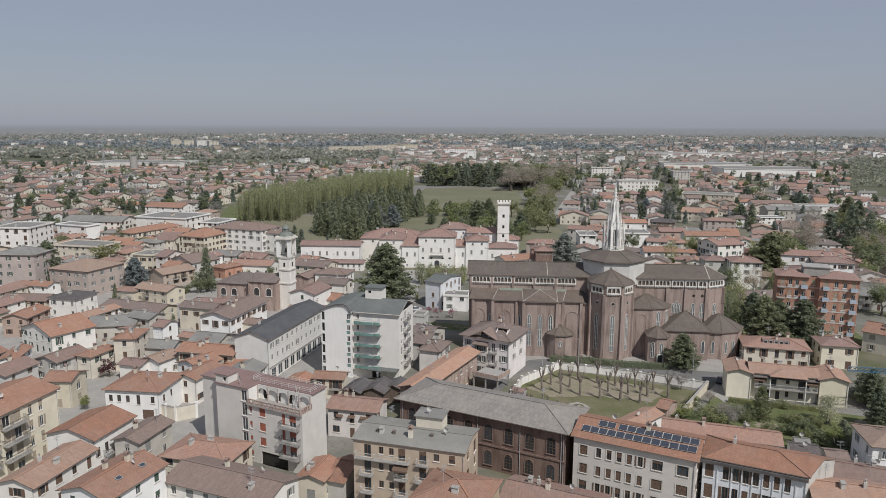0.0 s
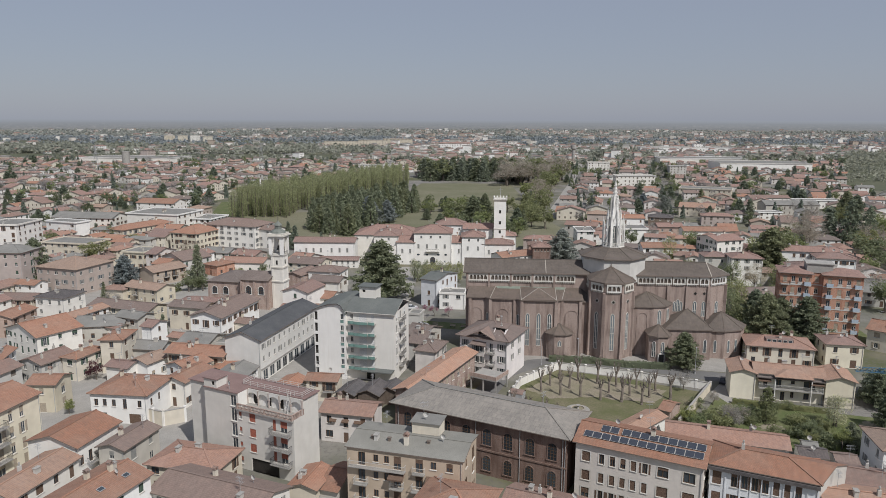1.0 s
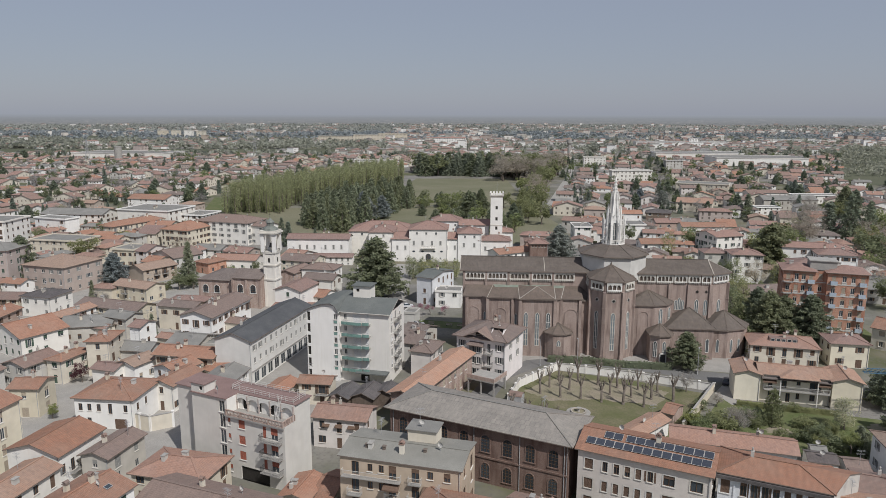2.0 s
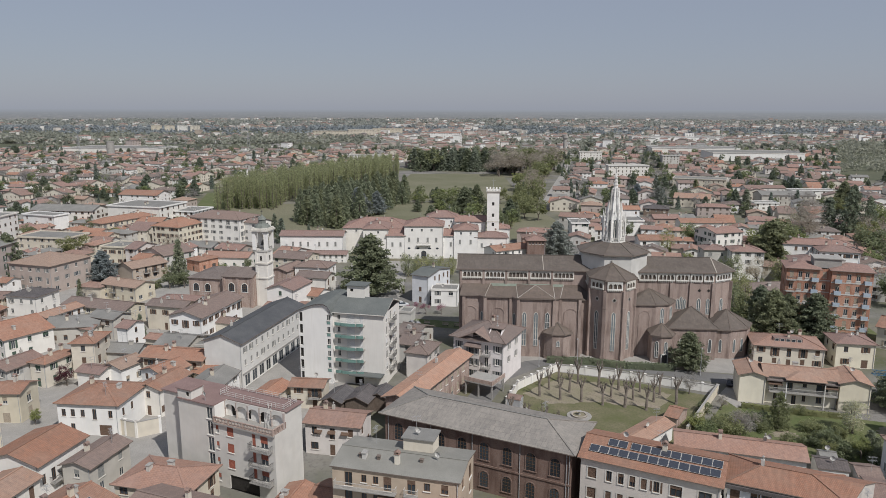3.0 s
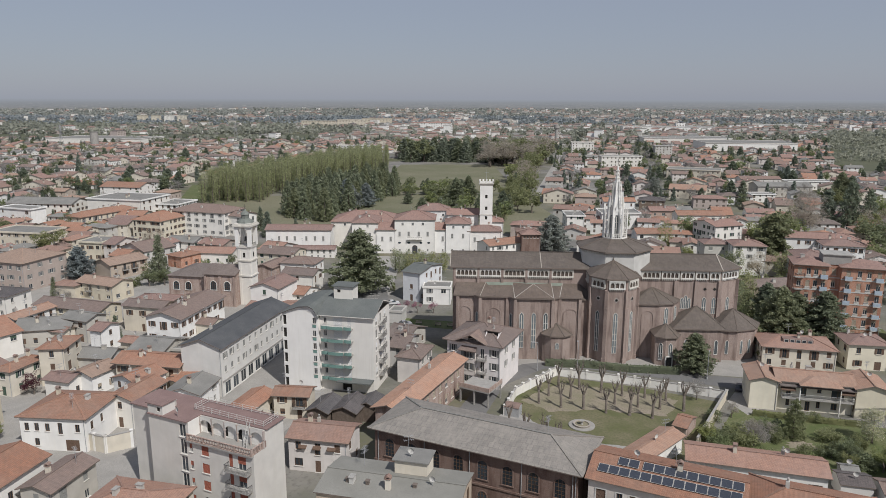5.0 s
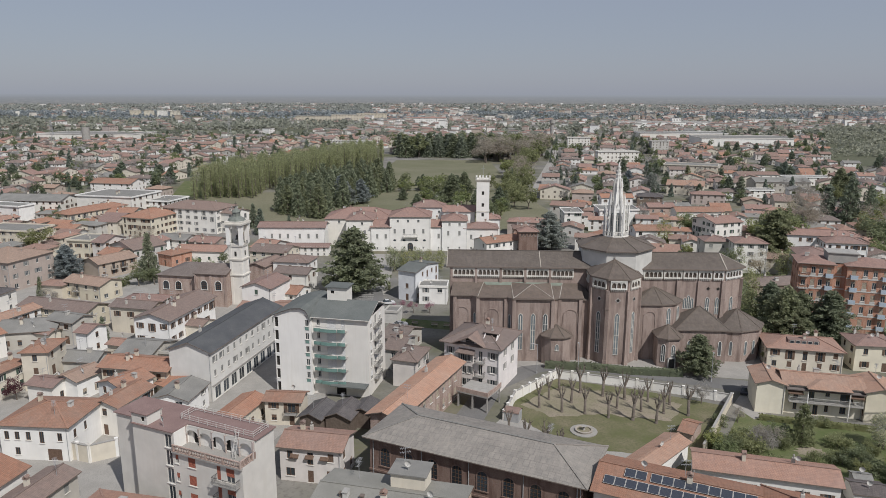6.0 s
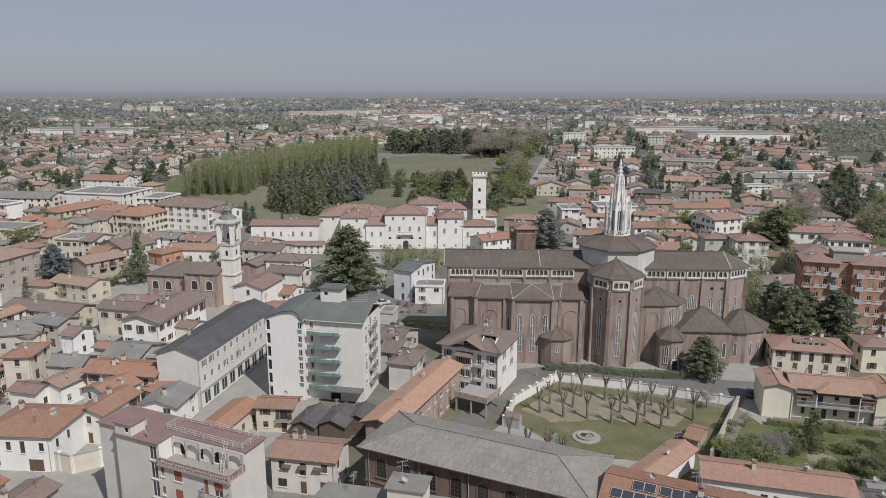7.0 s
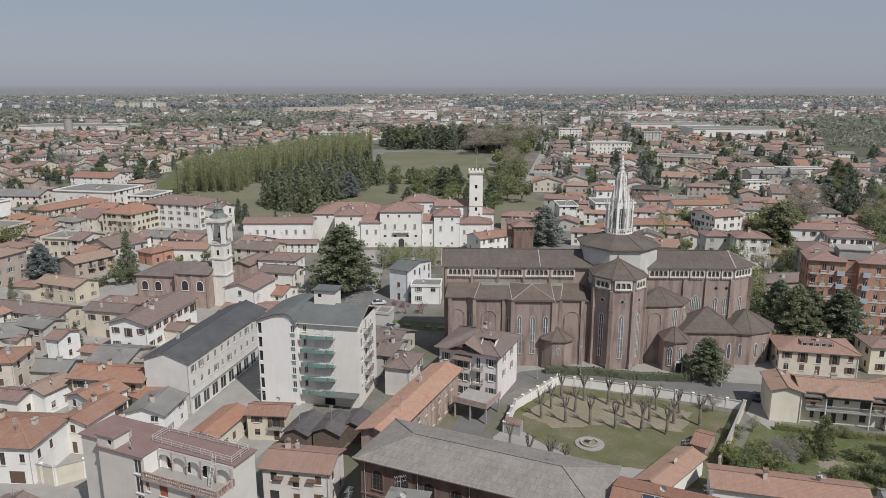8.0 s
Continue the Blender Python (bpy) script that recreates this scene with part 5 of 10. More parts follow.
# ---- apartment block with the arcaded roof terrace ----
def flats_arcade(x, y, w, d, h, rot):
    t = thing("apartment_building", pose(x, y, 0, 0, 0, rot), "grey rendered five-storey apartment block with an arcaded terrace on top", "apartment building")
    TAKEN.append((x, y, w, d, rot))
    fh = h / 5
    a, b = w / 2, d / 2
    ops, wins = [], []
    x0 = 0.436 * w
    top = 4 * fh + 0.1
    for fl in range(4):
        for u, ww, hh, z0, st in ((x0 + 0.9, 1.3, 2.5, 0.3, "plain"), (x0 + 2.4, 0.6, 1.4, 1.0, "roll2"), (x0 + 5.2, 1.4, 1.6, 0.9, "roll3"), (w - 4.3, 0.7, 2.2, 0.15, "roll3"), (w - 2.2, 1.5, 2.2, 0.15, "roll2")):
            z = fl * fh + z0
            if fl == 0 and u > x0 + 4:
                continue
            ops.append((u - ww / 2, u + ww / 2, z, z + hh))
            wins.append((u, z, ww, hh, st))
    ops.append((x0 + 4.6, w - 3.6, 0.0, 2.6))
    lg = x0 + 2.1
    deep = 2.9
    g = Geo()
    k0 = 0.2 * w
    g.facade((-a + k0, -b), (1, 0), w - k0, 0, top, [(p - k0, q - k0, r, s) for p, q, r, s in ops], 0.25, 0, 1)
    g.facade((-a, -b + 1.6), (1, 0), k0, 0, h, (), 0.2, 0, 1)
    g.facade((-a + k0, -b + 1.6), (0, -1), 1.6, 0, h, (), 0.2, 0, 1)
    x0 -= k0
    g.facade((-a + k0, -b), (1, 0), lg - k0, top, h, [(x0 + 0.25, x0 + 1.55, top + 0.2, h - 0.5)], 0.25, 0, 1)
    g.facade((-a + lg, -b + deep), (1, 0), w - lg, top, h, [(1.0, 2.0, top + 0.1, top + 2.2), (4.2, 5.2, top + 0.1, top + 2.2), (7.0, 8.0, top + 0.1, top + 2.2)], 0.2, 2, 1)
    g.poly([(-a + lg, -b, top), (a, -b, top), (a, -b + deep, top), (-a + lg, -b + deep, top)], 3)
    g.poly([(-a + lg, -b, top), (-a + lg, -b + deep, top), (-a + lg, -b + deep, h), (-a + lg, -b, h)], 2)
    g.facade((a, -b), (0, 1), d, 0, top, (), 0.2, 0, 1)
    g.facade((a, -b + deep), (0, 1), d - deep, top, h, (), 0.2, 0, 1)
    g.facade((a, b), (-1, 0), w, 0, h, (), 0.2, 0, 1)
    x0 += k0
    g.facade((-a, b), (0, -1), d - 1.6, 0, h, (), 0.2, 0, 1)
    g.part("body", [WALLS["CONC"], INSIDE_SHADE, WALLS["WHITE"], PAVING], t)
    q = Geo()
    q.facade((-a + k0, -b - 0.02), (1, 0), 3.1, h, h + 1.75, [(1.9, 2.6, h + 0.6, h + 1.35)], 0.15, 0, 1)
    q.facade((-a + k0 + 3.1, -b - 0.02), (0, 1), 2.6, h, h + 1.75, (), 0.15, 0, 1)
    q.facade((-a + k0 + 3.1, -b + 2.58), (-1, 0), 3.1, h, h + 1.75, (), 0.15, 0, 1)
    q.facade((-a + k0, -b + 2.58), (0, -1), 2.6, h, h + 1.75, (), 0.15, 0, 1)
    q.part("stair_head", [WALLS["CONC"], INSIDE_SHADE], t)
    q = Geo()
    q.box(-a + k0 - 0.2, -b - 0.25, h + 1.75, -a + k0 + 3.3, -b + 2.8, h + 1.9)
    q.part("stair_head_roof", [TERRACOTTA], t)
    g = Geo()
    g.prism([(-a - 0.3, -b + 1.3), (-a + k0, -b + 1.3), (-a + k0, -b - 0.3), (-a + lg, -b - 0.3), (-a + lg, -b + deep), (a + 0.3, -b + deep), (a + 0.3, b + 0.3), (-a - 0.3, b + 0.3)], h, h + 0.16)
    g.part("roof_terrace", [TERRACOTTA], t, "faded terracotta paved flat roof")
    n = 5
    s = (w - lg) / n
    yb = -b + deep - 0.55
    for i in range(n):
        q = Geo()
        u0 = -a + lg + i * s
        m = 8
        pts = [(u0 + s / 2 - (s / 2 - 0.12) * math.cos(math.pi * k / m), h - 1.3 + 0.85 * math.sin(math.pi * k / m)) for k in range(m + 1)]
        for (xa, za), (xb, zb) in zip(pts, pts[1:]):
            for yy in (yb, yb + 0.28):
                q.poly([(xa, yy, za), (xb, yy, zb), (xb, yy, h), (xa, yy, h)])
            q.poly([(xa, yb, za), (xb, yb, zb), (xb, yb + 0.28, zb), (xa, yb + 0.28, za)])
        q.part("arch", [WALLS["CONC"]], t)
    for i in range(n + 1):
        q = Geo()
        xx = -a + lg + i * s
        q.box(xx - 0.14, yb, h - 1.3, xx + 0.14, yb + 0.28, h)
        q.prism(ngon(10, 0.13, xx, yb + 0.14), top, h - 1.4)
        q.box(xx - 0.18, yb - 0.03, h - 1.42, xx + 0.18, yb + 0.31, h - 1.3)
        q.part("column", [WALLS["PINKG"]], t)
    def rail(p, q_, name):
        g2 = Geo()
        p, q_ = Vector(p), Vector(q_)
        g2.bar(p + Vector((0, 0, 0.02)), q_ + Vector((0, 0, 0.02)), 0.2, 0.12, 0)
        g2.bar(p + Vector((0, 0, 0.95)), q_ + Vector((0, 0, 0.95)), 0.22, 0.12, 0)
        n2 = int((q_ - p).length / 0.3)
        dv = (q_ - p) / n2
        for k in range(n2):
            r0_ = p + dv * k
            g2.bar(r0_ + Vector((0, 0, 0.14)), r0_ + dv + Vector((0, 0, 0.95)), 0.07, 0.05, 1)
            g2.bar(r0_ + dv + Vector((0, 0, 0.14)), r0_ + Vector((0, 0, 0.95)), 0.07, 0.05, 1)
        for k in range(0, n2 + 1, max(1, n2 // 4)):
            r0_ = p + dv * k
            g2.box(r0_.x - 0.13, r0_.y - 0.13, r0_.z, r0_.x + 0.13, r0_.y + 0.13, r0_.z + 1.1, 2)
        g2.part(name, [WALLS["BRICKP"], WALLS["BRICKP"], WALLS["BRICKP"]], t, "terrace parapet with diagonal brick lattice")
    q = Geo()
    q.box(-a + lg - 0.3, -b - 0.45, top - 0.22, a + 0.1, -b, top)
    q.part("terrace_slab", [CONCRETE], t)
    rail((-a + lg, -b - 0.3, top), (a - 0.1, -b - 0.3, top), "parapet")
    rail((a - 0.12, -b - 0.15, top), (a - 0.12, -b + deep, top), "parapet")
    for u, z, ww, hh, st in wins:
        add_window(t, (-a, -b), 0, u, z, ww, hh, st, "red" if st != "plain" else "grey")
    add_window(t, (-a, -b), 0, x0 + 0.9, top + 0.2, 1.3, h - 0.7 - top, "plain", "grey")
    for fl in range(1, 4):
        put("balcony", balcony_mesh(4.2, 1.2, "rail"), t, m=pose(a - 2.6, -b, fl * fh + 0.1))
    q = Geo()
    pts = [(-a + 0.44 * w, -b + deep + 0.8), (a - 0.5, -b + deep + 0.4), (a - 0.5, b - 0.5), (-a + 0.44 * w, b - 0.5)]
    for i in range(4):
        p0, p1 = Vector((*pts[i], 0)), Vector((*pts[(i + 1) % 4], 0))
        m = max(2, int((p1 - p0).length / 1.6))
        for zz in (0.4, 0.75, 1.1):
            q.tube((p0.x, p0.y, h + zz), (p1.x, p1.y, h + zz), 0.03, n=4)
        for j in range(m):
            p = p0.lerp(p1, j / m)
            q.tube((p.x, p.y, h + 0.1), (p.x, p.y, h + 1.1), 0.035, n=4)
    q.part("roof_railing", [FRAMEW], t)
    q = Geo()
    for sx in (-0.28, 0.28):
        q.tube((a - 2.6 + sx, -b + 1.2, top), (a - 3.0 + sx, -b + deep + 0.1, h + 1.1), 0.045, n=4)
    for k in range(10):
        f = k / 10
        yy, zz = -b + 1.2 + f * (deep - 1.1), top + f * (h + 1.1 - top)
        q.tube((a - 2.9 - 0.4 * f, yy, zz), (a - 2.3 - 0.4 * f, yy, zz), 0.035, n=4)
    q.part("ladder", [FRAMEW], t)
    put("satellite_dish", dish_mesh(), t, m=pose(-a + 0.3 * w, -b + 1.8, h + 0.5, 0, 0, 10))
    put("satellite_dish", dish_mesh(), t, m=pose(-a + 0.42 * w, -b + 0.6, h + 0.5, 0, 0, -20))
    put("chimney", chimney_mesh(2), t, m=pose(-a + 0.27 * w, -b + 3.4, h + 0.3))
    return t


def flats_white(x, y, w, d, h, rot):
    t = thing("apartment_building", pose(x, y, 0, 0, 0, rot), "white six-storey apartment block with green balconies and a grey roof", "apartment building")
    TAKEN.append((x, y, w, d, rot))
    a, b = w / 2, d / 2
    fh = h / 6
    g = Geo()
    mid = -a + 0.4 * w
    ops, wins = [], []
    for fl in range(1, 6):
        z = fl * fh
        for u, ww, z0, hh, st in ((9.5, 0.7, 0.9, 1.3, "plain"), (12.4, 2.0, 0.15, 2.3, "roll3"), (15.0, 0.8, 0.15, 2.3, "roll3")):
            ops.append((u - ww / 2, u + ww / 2, z + z0, z + z0 + hh))
            wins.append((u, z + z0, ww, hh, st))
    ops.append((13.2, 15.4, 0.1, 2.5))
    g.facade((-a, -b), (1, 0), w, 0, h, ops, 0.25, 0, 1)
    side = [(u - 0.6, u + 0.6, fl * fh + 0.4, fl * fh + 2.4) for fl in range(1, 6) for u in (2.2, 5.2, 8.6)]
    g.facade((a, -b), (0, 1), d, 0, h, side, 0.25, 0, 1)
    g.facade((a, b), (-1, 0), w, 0, h, (), 0.2, 0, 1)
    ls = [(u - 0.5, u + 0.5, fl * fh + 0.9, fl * fh + 2.3) for fl in range(1, 6) for u in (3.0, 6.5)]
    g.facade((-a, b), (0, -1), d, 0, h, ls, 0.2, 0, 1)
    g.part("body", [BRIGHT, INSIDE_SHADE], t)
    rg, height = roof_shape(a - mid, d + 0.4, h, "gx", 19, 0.5)
    rg.part("roof", [TILES["SLATE"], BRIGHT], t, "grey-green sheet roof", m=pose((a + mid) / 2, 0, 0))
    # the stepped wing with a curved gable
    ys = -b - 1.2
    prof = [(-a - 0.5, h - 0.1), (-a + 2.0, h + 1.0), (-a + 4.2, h + 1.75), (mid - 1.9, h + 1.95), (mid - 0.9, h + 1.5), (mid - 0.25, h + 0.5), (mid + 0.1, h - 0.7)]
    q = Geo()
    wing_ops = [(fl_u - 0.4, fl_u + 0.4, fl * fh + 0.9, fl * fh + 2.3) for fl in range(1, 6) for fl_u in (0.4 * w - 0.75,)]
    wing_ops += [(0.15, 0.95, fl * fh + 0.3, fl * fh + 2.5) for fl in range(0, 6)]
    q.facade((-a, ys), (1, 0), mid + a, 0, h - 0.1, wing_ops, 0.3, 0, 1)
    q.facade((mid, ys), (0, 1), 1.2, 0, h - 0.1, (), 0.1, 0, 1)
    q.facade((-a, -b), (0, -1), 1.2, 0, h - 0.1, (), 0.1, 0, 1)
    q.poly([(-a, ys, h - 0.1), (mid, ys, h - 0.1), (mid, ys, h - 0.4)] + [(px, ys, pz - 0.1) for px, pz in prof[5:0:-1]] + [(-a, ys, h - 0.05)])
    q.part("wing", [BRIGHT, INSIDE_SHADE], t)
    q = Geo()
    for (xa, za), (xb, zb) in zip(prof, prof[1:]):
        y0, y1 = ys - 0.45, b + 0.3
        q.poly([(xa, y0, za + 0.12), (xb, y0, zb + 0.12), (xb, y1, zb + 0.12), (xa, y1, za + 0.12)])
        q.poly([(xa, y1, za - 0.1), (xb, y1, zb - 0.1), (xb, y0, zb - 0.1), (xa, y0, za - 0.1)])
        q.poly([(xa, y0, za - 0.1), (xb, y0, zb - 0.1), (xb, y0, zb + 0.12), (xa, y0, za + 0.12)], 1)
        q.poly([(xb, y1, zb - 0.1), (xa, y1, za - 0.1), (xa, y1, za + 0.12), (xb, y1, zb + 0.12)], 1)
    q.part("wing_roof", [TILES["SLATE"], TILES["DARK"]], t, "curved dark sheet roof")
    tw = pose(mid + 3.6, 1.2, 0)
    q = Geo()
    q.facade((-2.2, -1.8), (1, 0), 4.4, h, h + 4.9, [(0.8, 1.6, h + 3.5, h + 4.2)], 0.2, 0, 1)
    q.facade((2.2, -1.8), (0, 1), 3.6, h, h + 4.9, (), 0.2, 0, 1)
    q.facade((2.2, 1.8), (-1, 0), 4.4, h, h + 4.9, (), 0.2, 0, 1)
    q.facade((-2.2, 1.8), (0, -1), 3.6, h, h + 4.9, (), 0.2, 0, 1)
    q.part("lift_tower", [BRIGHT, INSIDE_SHADE], t, m=tw)
    q = Geo()
    q.box(-2.6, -2.2, h + 4.9, 2.6, 2.2, h + 5.1)
    q.part("lift_tower_roof", [TILES["SLATE"]], t, m=tw)
    for u, z, ww, hh, st in wins:
        add_window(t, (-a, -b), 0, u, z, ww, hh, st, "white")
    for fl in range(1, 6):
        z = fl * fh
        q = Geo()
        q.box(-a + 8.9, -b - 1.3, z - 0.06, -a + 15.9, -b, z + 0.1)
        bal = q.part("balcony", [CONCRETE], t)
        for u0, u1, out in ((8.9, 10.5, 1.3), (10.5, 14.1, 1.55), (14.1, 15.9, 1.3)):
            key = ("bowed_panel", u0)
            if key not in SHARED:
                q = Geo()
                n = 6
                ring = [(-a + u0 + 0.04 + (u1 - u0 - 0.08) * k / n, -b - out - 0.14 * math.sin(math.pi * k / n)) for k in range(n + 1)]
                ring += [(px, py + 0.08) for px, py in ring[::-1]]
                q.prism(ring, 0.0, 0.72)
                SHARED[key] = q.mesh("balcony_panel", [BALC_GREEN])
            put("balcony_panel", SHARED[key], bal, "sea-green bowed sheet panel", m=pose(0, 0, z))
        q = Geo()
        q.tube((-a + 8.9, -b - 1.35, z + 1.0), (-a + 15.9, -b - 1.35, z + 1.0), 0.035, n=4)
        q.part("handrail", [METAL], bal)
        q = SHARED.setdefault("green_panel", (lambda k: (k.box(-0.42, -0.06, 0.0, 0.42, 0.0, 0.75), k.mesh("spandrel", [BALC_GREEN]))[1])(Geo()))
        put("spandrel", q, t, m=pose(mid - 0.75, ys, z + 0.05))
        add_window(t, (-a, ys), 0, 0.4 * w - 0.75, z + 0.9, 0.8, 1.4, "plain", "white")
        for k in (2.2, 5.2, 8.6):
            add_window(t, (a, -b), 90, k, z + 0.4, 1.2, 2.0, "roll2" if (fl + int(k)) % 2 else "plain", "white")
        put("balcony", balcony_mesh(3.4, 1.0, "rail"), t, m=pose(a, 5.2 - b, z + 0.05, 0, 0, 90))
    q = Geo()
    q.box(-a + 0.62 * w, -b - 2.6, 2.9, a, -b, 3.15)
    q.part("porch_roof", [TILES["SLATE"]], t)
    return t


def flats_brick(x, y, w, d, h, rot):
    t = thing("apartment_building", pose(x, y, 0, 0, 0, rot), "orange brick six-storey apartment block with white balcony bands", "apartment building")
    TAKEN.append((x, y, w, d, rot))
    b, fh = d / 2, h / 6
    # two blocks side by side, joined by a recessed stair bay
    for x0, x1, yf in ((-w / 2, -w / 2 + 8.3, 0.0), (w / 2 - 10.2, w / 2, 0.0), (-w / 2 + 8.3, w / 2 - 10.2, 1.4)):
        bw, stair = x1 - x0, yf > 0
        us = [bw / 2] if stair else [0.16 * bw, 0.42 * bw, 0.64 * bw, 0.87 * bw]
        ops = [(u - 0.5, u + 0.5, fl * fh + 0.75, fl * fh + 2.5) for fl in range(6) for u in us]
        g = Geo()
        g.facade((x0, -b + yf), (1, 0), bw, 0, h, ops, 0.25, 0, 1)
        if not stair:
            ops2 = [(u - 0.5, u + 0.5, fl * fh + 0.75, fl * fh + 2.4) for fl in range(6) for u in np.arange(2.0, d - 1, 3.2)]
            g.facade((x1, -b), (0, 1), d, 0, h, ops2 if x1 > w / 2 - 0.1 else (), 0.25, 0, 1)
            g.facade((x0, b), (0, -1), d, 0, h, ops2 if x0 < -w / 2 + 0.1 else (), 0.25, 0, 1)
        g.facade((x1, b), (-1, 0), bw, 0, h, (), 0.2, 0, 1)
        g.part("body", [WALLS["ORANGEB"], INSIDE_SHADE], t)
        for i, (u0, u1, z0, z1) in enumerate(ops):
            add_window(t, (x0, -b + yf), 0, (u0 + u1) / 2, z0, 1.0, 1.75, ("plain", "roll1", "roll3")[i * 7 % 3], "beige")
            if not stair and i % 4 == 3 or not stair and x0 > 0 and i % 4 == 0:
                q = Geo()
                q.box(x0 + u0 - 0.35, -b - 0.95, z0 - 0.9, x0 + u1 + 0.35, -b, z0 - 0.72)
                q.part("balcony_slab", [FRAMEW], t)
                q = Geo()
                q.box(x0 + u0 - 0.35, -b - 0.95, z0 - 0.72, x0 + u1 + 0.35, -b - 0.89, z0 + 0.3)
                q.box(x0 + u0 - 0.35, -b - 0.89, z0 - 0.72, x0 + u0 - 0.29, -b, z0 + 0.3)
                q.part("balcony_parapet", [BALCONY_BLUE], t, "light blue balcony panel")
            elif i % 4 == 0 and not stair:
                put("balcony", balcony_mesh(2.3, 1.0, "rail"), t, m=pose(x0 + (u0 + u1) / 2, -b, z0 - 0.75))
            elif not stair:
                q = Geo()
                q.box(x0 + u0 - 0.12, -b - 0.03, z0 - 0.75, x0 + u1 + 0.12, -b, z0 - 0.06)
                q.part("window_panel", [FRAMEW], t)
        for fl in range(1, 6):
            q = Geo()
            q.box(x0 - 0.05, -b + yf - 0.08, fl * fh - 0.16, x1 + 0.05, -b + yf, fl * fh + 0.12)
            q.part("floor_band", [FRAMEW], t)
        if stair:
            q = Geo()
            q.box(x0 - 1.2, -b + 2.5, h, x1 + 2.6, b - 2.0, h + 2.6)
            q.box(x0 - 1.5, -b + 2.2, h + 2.6, x1 + 2.9, b - 1.7, h + 2.85)
            q.part("stair_head", [CONCRETE], t, "grey stair head rising through the roof")
            continue
        rg, height = roof_shape(bw, d, h, "hip", 15, 0.6)
        rg.part("roof", [TILES["ROSE"], FASCIA], t, m=pose((x0 + x1) / 2, 0, 0))
        put("chimney", chimney_mesh(2), t, m=pose((x0 + x1) / 2 - 1.6, 0.5, height(-1.6, 0.5)))
    return t


def solar_panels(x, y, w, d, h, rot, pitch, rows):
    """Framed dark panels lying on the roof slope; each panel is a thing of its own."""
    if "solar" not in SHARED:
        g = Geo()
        pw, ph = 1.45, 1.55
        g.box(0.03, 0.03, 0.02, pw - 0.03, ph - 0.03, 0.05, 0)
        m, nt, b_ = base_mat("solar_cells", 0.15, 0.6)
        br = nd(nt, "ShaderNodeTexBrick", Scale=1.0, Mortar_Size=0.006, Brick_Width=0.16, Row_Height=0.16)
        br.offset = 0.0
        br.inputs["Color1"].default_value = br.inputs["Color2"].default_value = (0.04, 0.046, 0.06, 1)
        br.inputs["Mortar"].default_value = (0.08, 0.083, 0.092, 1)
        nt.links.new(coords(nt, "UV"), br.inputs["Vector"])
        nt.links.new(br.outputs["Color"], b_.inputs["Base Color"])
        SHARED["solar"] = g.mesh("solar_panel", [m])
        SHARED["solar_frame"] = frame_geo(pw, ph, 0.04, -0.06, 0.0, False).mesh("frame", [FRAMEW])
    base = pose(x, y, h, 0, 0, rot) @ pose(0, -d / 2 - 0.5, 0.05, pitch, 0, 0)
    for u0, v0, n in rows:
        for i in range(n):
            ob = put("solar_panel", SHARED["solar"], m=base @ pose(-w / 2 + u0 + i * 1.49, v0, 0.1))
            put("frame", SHARED["solar_frame"], ob, "silver aluminium frame", m=pose(0.725, 0, 0, -90, 0, 0))
            tagged(ob, "dark blue framed solar panel lying on a red tiled roof", "solar panel", "solar panels on the roof")


